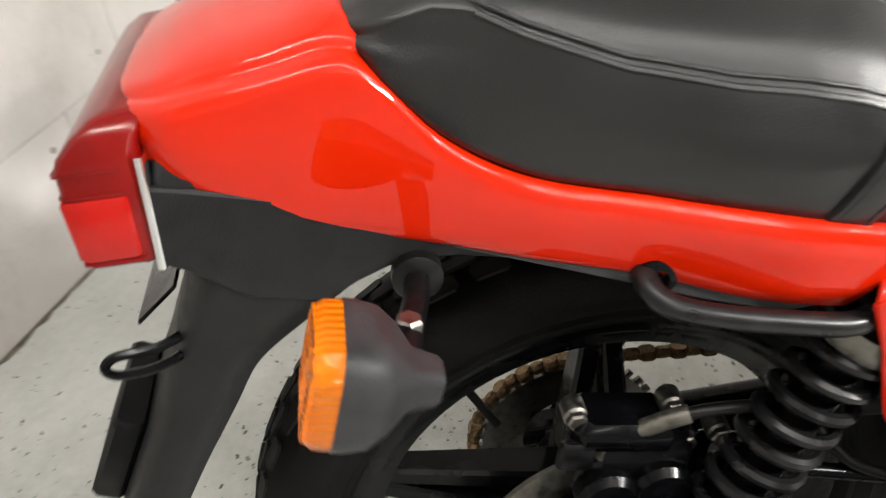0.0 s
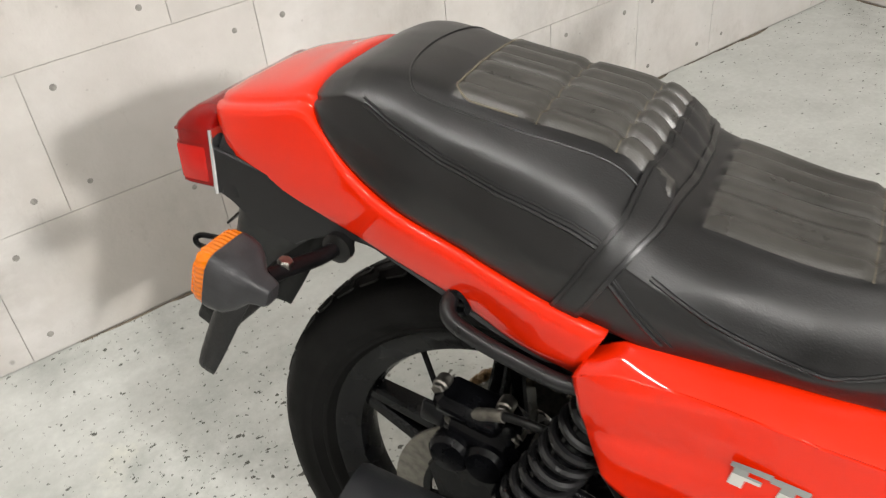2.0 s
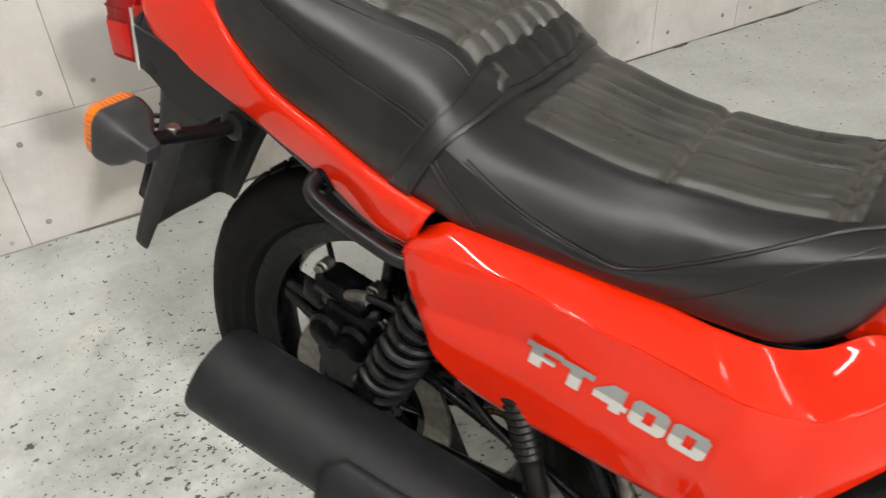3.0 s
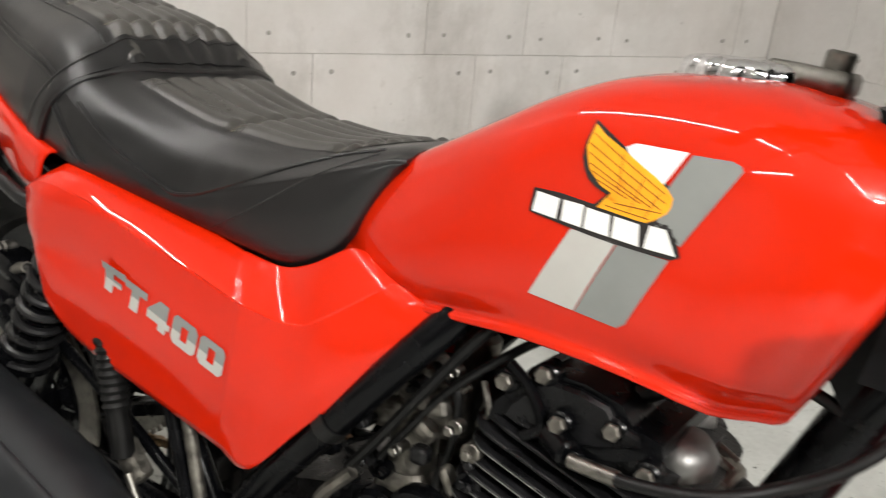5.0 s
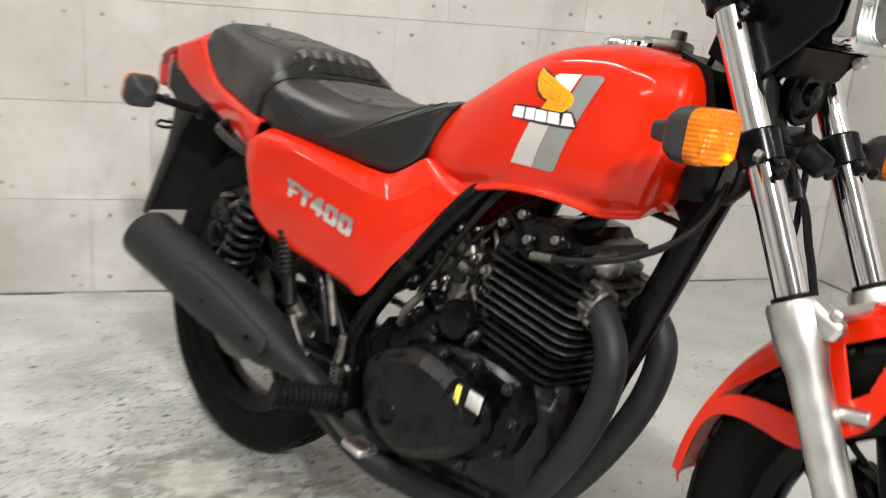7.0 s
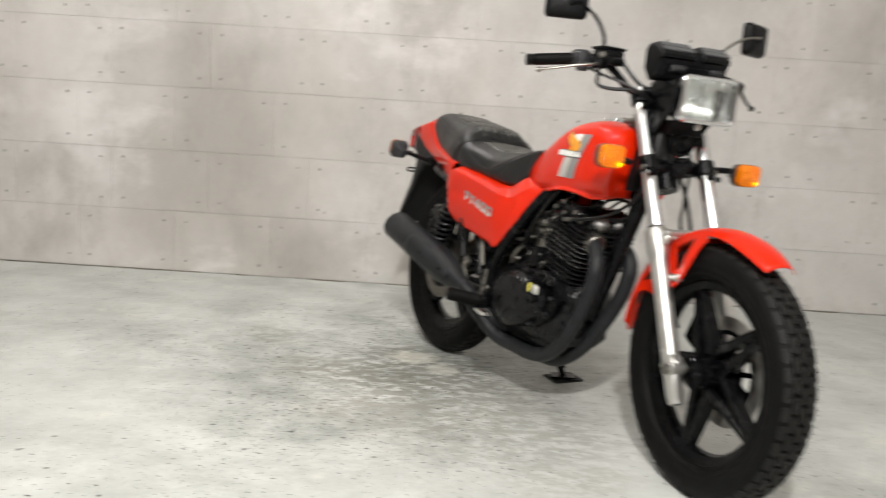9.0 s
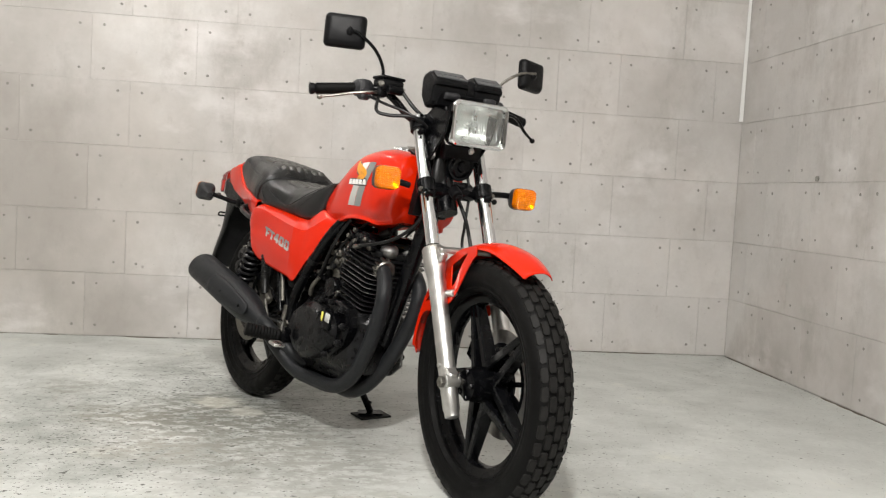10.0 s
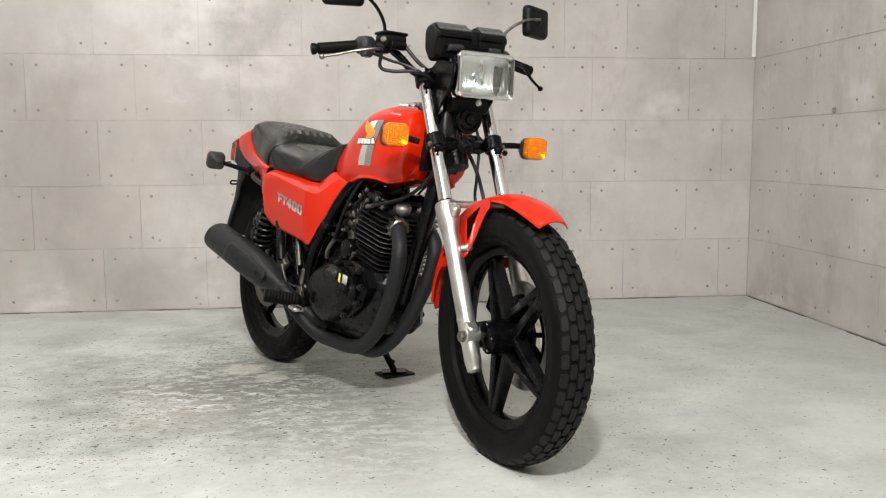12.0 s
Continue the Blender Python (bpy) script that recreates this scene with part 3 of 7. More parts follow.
def wheel(name, centre, tyre_r, tyre_w, rim_r, rim_w, first, rows, count, m=None, tdepth=0.0075):
    parent = new(name)
    parent.parent = bike
    tagged(parent, "black cast wheel with paired spokes and block-tread tyre")
    pieces = []

    def put(n, s, mt, label=""):
        if m is not None:
            s.move(m)
        pieces.append(part(n, s, mt, parent, label))
    put("tyre", tyre(centre, tyre_r + (0.0025 if centre is REAR else 0), tyre_w, None), RUBBER, "black rubber tyre with worn sidewalls")
    tr = tread(centre, tyre_r, tyre_w, count, rows, tdepth)
    if m is not None:
        tr.move(m)
    t_ob = part("tread_block", tr, TREADM, parent, "raised rubber tread blocks")
    tagged(t_ob, kind="stuff")
    put("rim", rim(centre, rim_r, rim_w), GLOSSBLK)
    for i in range(5):
        for sd in (-1, 1):
            put("spoke", spoke(centre, radians(first + 72 * i), sd, 0.038, rim_r - 0.034, 0.0285, 0.0085, 0.0205, 0.034), GLOSSBLK)
    hub = Shape().lathe([(-0.066, 0.030), (-0.060, 0.040), (-0.03, 0.046), (0.03, 0.046), (0.055, 0.042), (0.062, 0.03)], centre, (0, 1, 0), 28)
    for i in range(5):
        a = radians(first + 36 + 72 * i)
        hub.bolt((centre[0] + 0.034 * math.cos(a), centre[1] - 0.060, centre[2] + 0.034 * math.sin(a)), (0, -1, 0), 0.008, 0.010)
    put("hub", hub, GLOSSBLK)
    v = math.radians(first + 36)
    put("tyre_valve", Shape().cyl((centre[0] + (rim_r - 0.04) * math.cos(v), -0.004, centre[2] + (rim_r - 0.04) * math.sin(v)), (centre[0] + (rim_r - 0.085) * math.cos(v), -0.02, centre[2] + (rim_r - 0.085) * math.sin(v)), 0.004, 8), RUBBER)
    return parent


def disc(centre, y, ro, ri, bolts=5):
    s = Shape()
    n = 60
    for k in range(1):
        prof = [(-0.0025, ri), (-0.0025, ro), (0.0025, ro), (0.0025, ri)]
        s.lathe(prof, (centre[0], y, centre[2]), (0, 1, 0), n, closed=True)
    return s


ROWS_F = [(0.0, 0.165, 0.445, 0.0, 0.0), (-0.37, 0.165, 0.445, 0.5, 0.014), (0.37, 0.165, 0.445, 0.5, 0.014), (-0.70, 0.14, 0.43, 0.0, 0.0205), (0.70, 0.14, 0.43, 0.0, 0.0205)]
ROWS_R = [(-0.16, 0.12, 0.40, 0.0, 0.0), (0.16, 0.12, 0.40, 0.5, 0.0), (-0.48, 0.15, 0.40, 0.5, 0.014), (0.48, 0.15, 0.40, 0.0, 0.014), (-0.78, 0.13, 0.44, 0.0, 0.0285), (0.78, 0.13, 0.44, 0.5, 0.0285)]
front_wheel = wheel("front_wheel", FRONT, 0.321, 0.106, 0.241, 0.058, 113, ROWS_F, 46, STEERW, 0.0075)
rear_wheel = wheel("rear_wheel", REAR, 0.3285, 0.116, 0.244, 0.070, 88, ROWS_R, 46, None, 0.0040)
part("brake_disc", disc(FRONT, 0.045, 0.140, 0.104).move(STEERW), DISC, front_wheel, "worn steel brake disc")
part("brake_disc", disc(REAR, -0.066, 0.128, 0.086), DIRTYALU, rear_wheel, "dull worn rear brake disc")
for c_, y_, w_, mm, k_ in ((FRONT, 0.045, front_wheel, STEERW, 1.0), (REAR, -0.066, rear_wheel, None, 0.84)):
    q = Shape().lathe([(-0.003, 0.040), (-0.003, 0.060 * k_), (0.003, 0.060 * k_), (0.003, 0.040)], (c_[0], y_, c_[2]), (0, 1, 0), 40, closed=True)
    q.lathe([(-0.003, 0.094 * k_), (-0.003, 0.106 * k_), (0.003, 0.106 * k_), (0.003, 0.094 * k_)], (c_[0], y_, c_[2]), (0, 1, 0), 48, closed=True)
    for i in range(10):
        a = 2 * math.pi * (i + 0.3) / 10
        q.box((c_[0] + 0.077 * k_ * math.cos(a), y_, c_[2] + 0.077 * k_ * math.sin(a)), (0.044, 0.006, 0.024 if i % 2 else 0.013), (0, -math.degrees(a), 0), 0.002)
    part("disc_carrier", q.move(mm) if mm else q, GLOSSBLK, w_, "black perforated disc carrier")
# fine moulding hairs left standing on the front tyre
hair = Shape()
hrng = random.Random(21)
for i in range(190):
    a, yv = 2 * math.pi * i / 190 + hrng.uniform(-0.01, 0.01), hrng.choice((-0.046, -0.034, 0.034, 0.046)) + hrng.uniform(-0.003, 0.003)
    rr = 0.321 - (0.012 if abs(yv) > 0.04 else 0.006)
    ln = hrng.uniform(0.0025, 0.006)
    p0 = (FRONT[0] + rr * math.cos(a), yv, FRONT[2] + rr * math.sin(a))
    p1 = (FRONT[0] + (rr + ln) * math.cos(a), yv * 1.06, FRONT[2] + (rr + ln) * math.sin(a))
    hair.cyl(p0, p1, 0.0005, 4)
h_ob = part("moulding_hair", hair.move(STEERW), RUBBER, front_wheel, "fine rubber moulding hairs")
tagged(h_ob, kind="stuff")
sp = Shape()
sp.lathe([(-0.003, 0.05), (-0.003, 0.094), (0.003, 0.094), (0.003, 0.05)], (REAR[0], 0.082, REAR[2]), (0, 1, 0), 40, closed=True)
for i in range(38):
    a = 2 * math.pi * i / 38
    sp.box((REAR[0] + 0.097 * math.cos(a), 0.082, REAR[2] + 0.097 * math.sin(a)), (0.009, 0.006, 0.007), (0, -math.degrees(a), 0), 0.001)
part("sprocket", sp, STEEL, rear_wheel, "toothed steel rear sprocket")

# drive chain on the left
ch = Shape()
run = [(REAR[0] + 0.104 * math.cos(a), 0.082, REAR[2] + 0.104 * math.sin(a)) for a in np.linspace(radians(95), radians(265), 22)]
run += [(REAR[0] + (0.60 - REAR[0]) * k, 0.082, (REAR[2] - 0.104) * (1 - k) + 0.315 * k) for k in np.linspace(0.05, 0.95, 30)]
run += [(0.60 + 0.036 * math.cos(a), 0.082, 0.345 + 0.036 * math.sin(a)) for a in np.linspace(radians(-85), radians(85), 7)]
run += [(0.60 + (REAR[0] - 0.60) * k, 0.082, 0.381 * (1 - k) + (REAR[2] + 0.104) * k) for k in np.linspace(0.05, 0.95, 30)]
for i in range(len(run)):
    a, b = np.array(run[i]), np.array(run[(i + 1) % len(run)])
    c, d = (a + b) / 2, b - a
    ch.box(c, (np.linalg.norm(d) * 1.15, 0.010 if i % 2 else 0.016, 0.013), (0, -math.degrees(math.atan2(d[2], d[0])), 0), 0.003)
part("drive_chain", ch, CHAINM, bike, "rusty brown drive chain")

# front fork ------------------------------------------------------------
fork = new("front_fork")
fork.parent = bike
tagged(fork, "telescopic fork with chromed tubes and aluminium sliders")


def fput(name, s, m, label="", angle=38, parent=fork):
    return part(name, s.move(STEER), m, parent, label, angle)


for sy in (-1, 1):
    y = sy * 0.090
    low, top = Vector((leg(0.222), y, 0.222)), Vector((leg(0.632), y, 0.632))
    d = (top - low).length
    prof = [(0, 0.012), (0.003, 0.0185), (0.018, 0.0195), (0.022, 0.0215), (0.10, 0.0225), (0.25, 0.0225), (d - 0.085, 0.0235), (d - 0.055, 0.029), (d - 0.006, 0.0305), (d, 0.028)]
    s = Shape().lathe(prof, low, top - low, 28)
    s.box((1.392, y, 0.314), (0.050, 0.036, 0.055), (0, 28, 0), 0.008)
    s.cyl((1.408, y - sy * 0.02, 0.311), (1.408, y + sy * 0.022, 0.311), 0.018, 16, edge=0.003)
    s.cyl((leg(0.515) + 0.010, y - sy * 0.018, 0.52), (leg(0.515) + 0.050, y - sy * 0.020, 0.525), 0.010, 12, edge=0.002)
    s.bolt((1.40, y + sy * 0.02, 0.295), (0, sy, 0), 0.007, 0.006)
    s.bolt((1.375, y + sy * 0.02, 0.345), (0, sy, 0), 0.007, 0.006)
    if sy < 0:
        s.box((1.36, y, 0.645 - 0.032), (0.001, 0.001, 0.001))
    fput("slider", s, SATIN, "brushed cast aluminium fork slider")
    fput("dust_seal", Shape().cyl((leg(0.630), y, 0.630), (leg(0.638), y, 0.638), 0.0225, 24, edge=0.002), RUBBER)
    fput("fork_tube", Shape().cyl((leg(0.60), y, 0.60), (leg(0.992), y, 0.992), 0.0187, 32), CHROME, "bright chrome fork tube")
    fput("drain_bolt", Shape().bolt((leg(0.27) - 0.018, y, 0.262), (-0.9, 0, -0.4), 0.006, 0.006), STEEL)
brace = Shape().box((leg(0.61) + 0.045, 0, 0.632), (0.016, 0.20, 0.014), (0, 28, 0), 0.003)
brace.box((leg(0.61) + 0.028, -0.088, 0.622), (0.055, 0.022, 0.026), (0, 28, 0), 0.005)
brace.box((leg(0.61) + 0.028, 0.088, 0.622), (0.055, 0.022, 0.026), (0, 28, 0), 0.005)
fput("fork_brace", brace, SATIN)
fput("axle", Shape().cyl((1.409, -0.118, 0.309), (1.409, 0.112, 0.309), 0.009, 14).bolt((1.409, -0.114, 0.309), (0, -1, 0), 0.015, 0.012), STEEL)
# lower and upper yokes
for zc, thick, nm in ((0.795, 0.034, "lower_yoke"), (0.966, 0.026, "upper_yoke")):
    xs = leg(zc) - 0.03
    s = Shape().box((xs, 0, zc), (0.06, 0.15, thick), (0, 28, 0), 0.008)
    for sy in (-1, 1):
        dv = AX * thick * 0.62
        c = Vector((leg(zc), sy * 0.090, zc))
        s.cyl(c - dv, c + dv, 0.0262, 24, edge=0.003)
        s.box((leg(zc) + 0.022, sy * 0.090, zc - 0.012), (0.035, 0.022, 0.02), (0, 28, 0), 0.003)
        s.bolt((leg(zc) + 0.040, sy * 0.105, zc - 0.02), (0.8, 0, -0.5), 0.008, 0.009)
    fput(nm, s, GLOSSBLK)
yk = Shape().cyl((leg(0.772), -0.012, 0.795), (leg(0.772) + 0.030, -0.012, 0.778), 0.016, 20, edge=0.003)
yk.bolt((leg(0.772) + 0.036, -0.012, 0.775), (0.87, 0, -0.5), 0.009, 0.006)
fput("brake_hose_joint", yk, PLASTIC)
# brake caliper on the left slider
s = Shape().box((1.285, 0.062, 0.375), (0.07, 0.055, 0.085), (0, 20, 0), 0.012)
s.cyl((1.285, 0.04, 0.375), (1.285, 0.10, 0.375), 0.026, 20, edge=0.004)
s.box((1.325, 0.085, 0.39), (0.06, 0.012, 0.05), (0, 20, 0), 0.004)
fput("front_caliper", s, GLOSSBLK)

# front mudguard
mud = new("front_mudguard")
mud.parent = bike
tagged(mud, "glossy red front mudguard with cut-out stays")
RF = 0.344


def arc_pt(a, r, y):
    r -= 0.015 * min(1, max(0, (a - 105) / 45))
    return (FRONT[0] + r * math.cos(radians(a)), y, FRONT[2] + r * math.sin(radians(a)))


rows = []
for a in np.linspace(57, 176, 60):
    k = min(1, (a - 57) / 14, (176 - a) / 8 + 0.25)
    hw = 0.040 + 0.018 * max(0, min(1, k)) ** 0.7
    crown = 0.017
    rows.append([arc_pt(a, RF + crown * (1 - (y / hw) ** 2) - 0.004 * abs(y / hw) ** 6, y) for y in np.linspace(-hw, hw, 17)])
g = part("guard", grid_shape(rows).move(STEERW), RED, mud)
thicken(g, 0.0025)
for sy in (-1, 1):
    s = Shape()
    A = np.linspace(92, 172, 161)
    Rr = np.linspace(0, 1, 61)

    def skirt(a, k):
        depth = 0.115 * math.exp(-((a - 122) / 24) ** 4) + 0.012
        r = RF + 0.002 - depth * k
        yy = 0.058 + 0.020 * min(1, max(0, (k - 0.1) * 1.2)) * math.exp(-((a - 122) / 22) ** 4)
        return arc_pt(a, r, sy * yy)
    pts = [[skirt(a, k) for k in Rr] for a in A]
    n = len(Rr)
    faces = []
    for i in range(len(A) - 1):
        for j in range(n - 1):
            a, k = (A[i] + A[i + 1]) / 2, (Rr[j] + Rr[j + 1]) / 2
            hole1 = 124 < a < 150 and 0.22 < k < 0.70 and (k - 0.2) < (150 - a) / 24 * 0.60
            hole2 = 100 < a < 114 and 0.22 < k < 0.70 and (k - 0.2) < (a - 98) / 16 * 0.7
            if not (hole1 or hole2):
                faces.append((i * n + j, i * n + j + 1, (i + 1) * n + j + 1, (i + 1) * n + j))
    s.add([p for r in pts for p in r], faces)
    thicken(part("stay", s.move(STEERW), RED, mud), 0.003, 0)

# headlight, horn, gauges -------------------------------------------------
light = new("headlight")
light.parent = bike
tagged(light, "rectangular headlight with chrome rim")


def rounded(hw, hh, r, n=8):
    out = []
    for cx, cz, a0 in ((hw - r, hh - r, 0), (-hw + r, hh - r, 90), (-hw + r, -hh + r, 180), (hw - r, -hh + r, 270)):
        for k in range(n + 1):
            a = radians(a0 + 90 * k / n)
            out.append((cx + r * math.cos(a), cz + r * math.sin(a)))
    return out


HL = Matrix.Translation((1.172, 0.022, 0.974)) @ Matrix.Diagonal((1, 0.90, 0.85, 1)) @ Matrix.Rotation(radians(-3), 4, "Y")


def hl_ring(x, hw, hh, r):
    return [(x, p, q) for p, q in rounded(hw, hh, r)]


s = Shape().loft([hl_ring(-0.095, 0.045, 0.035, 0.02), hl_ring(-0.085, 0.06, 0.05, 0.02), hl_ring(-0.03, 0.088, 0.066, 0.02), hl_ring(0.0, 0.091, 0.068, 0.018)], True, True, False)
fput("shell", s.move(HL), PLASTIC, parent=light)
s = Shape().loft([hl_ring(-0.004, 0.094, 0.071, 0.020), hl_ring(0.010, 0.097, 0.073, 0.021), hl_ring(0.018, 0.096, 0.072, 0.021), hl_ring(0.021, 0.092, 0.068, 0.019), hl_ring(0.018, 0.084, 0.060, 0.016), hl_ring(0.008, 0.083, 0.059, 0.016)], True, False, False)
fput("rim", s.move(HL), CHROME, "chrome headlight rim", parent=light)
# bowl with moulded vertical flutes over its lower half
rows = []
for q in np.linspace(-0.062, 0.062, 45):
    line = []
    for p in np.linspace(-0.086, 0.086, 150):
        m_ = min(1.0, ((abs(p) / 0.0865) ** 4 + (abs(q) / 0.0625) ** 4) ** 0.25)
        wave = (0.0016 if q < -0.004 else 0.0007) * math.sin(p / 0.0012) * (1 - m_ ** 6)
        line.append((0.006 - 0.046 * math.sqrt(max(0, 1 - m_ * m_)) + wave, p, q))
    rows.append(line)
fput("reflector", Shape().loft(rows, False, False, False).move(HL), REFLECT, "mirrored reflector bowl", 70, parent=light)
fput("bulb_cap", Shape().cyl((-0.04, 0, 0.006), (-0.012, 0, 0.006), 0.012, 16, edge=0.003).move(HL), CHROME, parent=light)
gl = Shape()
NY, NZ = 130, 44
front, back = [], []
for i in range(NY):
    for j in range(NZ):
        y, z = -0.0865 + 0.173 * i / (NY - 1), -0.0625 + 0.125 * j / (NZ - 1)
        cor = max(0, abs(y) - 0.07) ** 2 + max(0, abs(z) - 0.047) ** 2
        dome = 0.013 - 0.5 * (y * y) - 0.5 * z * z
        flute = 0.0014 * abs(math.sin(y / 0.0052 * math.pi / 2)) if (abs(z + 0.036) < 0.018 or abs(z - 0.034) < 0.016) and abs(y) < 0.072 else 0.0006 * math.sin(z / 0.009)
        front.append((0.008 + dome, y, z))
        back.append((0.0045 + dome - flute, y, z))
fc = [(i * NZ + j, (i + 1) * NZ + j, (i + 1) * NZ + j + 1, i * NZ + j + 1) for i in range(NY - 1) for j in range(NZ - 1)]
gl.add(front, fc)
gl.add(back, [q[::-1] for q in fc])
gob = fput("lens", gl.move(HL), GLASS, "fluted clear headlight glass", parent=light)
gob.visible_shadow = False
s = Shape().box((1.168, 0.016, 0.904), (0.016, 0.012, 0.014), (0, -20, 0), 0.003)
fput("adjuster", s, LABELGREY, parent=light)
for sy in (-1, 1):
    s = Shape().slab([(1.02, 0.90), (1.045, 1.00), (1.10, 1.02), (1.185, 1.00), (1.175, 0.945), (1.09, 0.865)], lambda x, z, d, sy=sy: (x, sy * (0.070 + d), z), 0.006, 0.002)
    s.box((1.085, sy * 0.072, 0.93), (0.05, 0.006, 0.05), (0, 15, 0), 0.003)
    fput("bracket", s, GLOSSBLK, parent=light)
s = Shape().slab([(-0.055, 0.880), (0.055, 0.880), (0.066, 0.918), (-0.066, 0.918)], lambda y, z, d: (1.085 + d + (z - 0.86) * 0.5, y + 0.018, z), 0.02, 0.004)
fput("lower_cover", s, PLASTIC, parent=light)

horn = new("horn")
horn.parent = bike
HC, HD = Vector((1.108, 0.022, 0.864)), Vector((0.93, 0.05, -0.12)).normalized()
s = Shape().lathe([(-0.022, 0.018), (-0.02, 0.030), (-0.006, 0.040), (0, 0.042), (0.004, 0.040), (0.002, 0.033), (0.006, 0.028), (0.006, 0.016), (0.012, 0.013), (0.014, 0.004)], HC, HD, 32)
part("horn_disc", s.move(STEER), GLOSSBLK, horn)
part("horn_bracket", Shape().box((1.075, 0.022, 0.865), (0.05, 0.016, 0.004), (0, 30, 0), 0.001).move(STEER), STEEL, horn)

gauges = new("gauges")
gauges.parent = bike
tagged(gauges, "black speedometer and tachometer housings")
GP = [(-0.050, 0.034), (-0.040, 0.047), (-0.008, 0.052), (0.004, 0.049), (0.040, 0.027), (0.046, 0.018), (0.044, 0.010), (0.036, 0.006), (0.034, -0.004), (0.026, -0.036), (0.012, -0.048), (-0.020, -0.050), (-0.046, -0.020)]


def gauge_box(yc, hw, grow=1.0):
    rr = []
    for y, k in ((-hw, 0.80), (-hw + 0.004, 0.93), (-hw + 0.012, 1.0), (hw - 0.012, 1.0), (hw - 0.004, 0.93), (hw, 0.80)):
        rr.append([(1.068 + x * k * grow, yc + y, 1.070 + z * k * grow) for x, z in GP])
    return Shape().loft(rr)


def on_slope(y, u, d):
    """Place on the sloping upper front of a gauge: u from the back edge to the front edge."""
    return (1.068 + 0.004 + 0.036 * u + 0.52 * d, y, 1.070 + 0.049 - 0.022 * u + 0.85 * d)


for yc, hw in ((-0.036, 0.053), (0.084, 0.044)):
    fput("gauge_housing", gauge_box(yc, hw), PLASTIC, parent=gauges, angle=25)
    # trim strips in a paler grey that paints in the lamp-lit upper slope
    for u0, u1, k in ((0.02, 0.46, 0.86), (0.54, 0.98, 0.90)):
        t = Shape().slab([(yc - hw * k, u0), (yc + hw * k, u0), (yc + hw * k, u1), (yc - hw * k, u1)], lambda y, u, d: on_slope(y, u, d), 0.003, 0.0)
        fput("top_trim", t, GAUGETOP, "grey trim strip, lightened for the lit slope", parent=gauges)
    b = Shape().slab([(yc - hw * 0.8, -0.8), (yc + hw * 0.8, -0.8), (yc + hw * 0.8, 0.8), (yc - hw * 0.8, 0.8)], lambda y, u, d: (1.068 - 0.049 + 0.004 * u - 0.8 * d, y, 1.070 + 0.008 + 0.030 * u + 0.3 * d), 0.003, 0.0)
    fput("gauge_glass", b, GLOSSBLK, parent=gauges)
    fput("gauge_boss", Shape().box((1.104, yc + 0.005, 1.052), (0.014, hw * 0.9, 0.020), (0, 30, 0), 0.004), GREYPL, parent=gauges)
s = Shape().box((1.062, 0.028, 1.078), (0.070, 0.040, 0.050), edge=0.006)
fput("lamp_panel", s, PLASTIC, parent=gauges)
s = Shape().slab([(-0.075, 1.025), (0.125, 1.025), (0.118, 1.060), (-0.068, 1.060)], lambda y, z, d: (1.085 + d + (z - 1.03) * 0.4, y, z), 0.010, 0.003)
fput("gauge_plate", s, PLASTIC, parent=gauges)
s = Shape().box((1.05, 0, 1.0), (0.05, 0.11, 0.06), (0, -30, 0), 0.006)
fput("gauge_mount", s, PLASTIC, parent=gauges)
for y in (-0.05, -0.02, 0.03, 0.055):
    fput("gauge_cable", Shape().tube([(1.115, y, 1.02), (1.13, y * 0.9 - 0.01, 0.95), (1.09, y * 0.7, 0.885), (1.04, y * 0.5, 0.82), (0.99, y * 0.3, 0.76)], 0.0042, 8, 24), HOSE, parent=gauges)

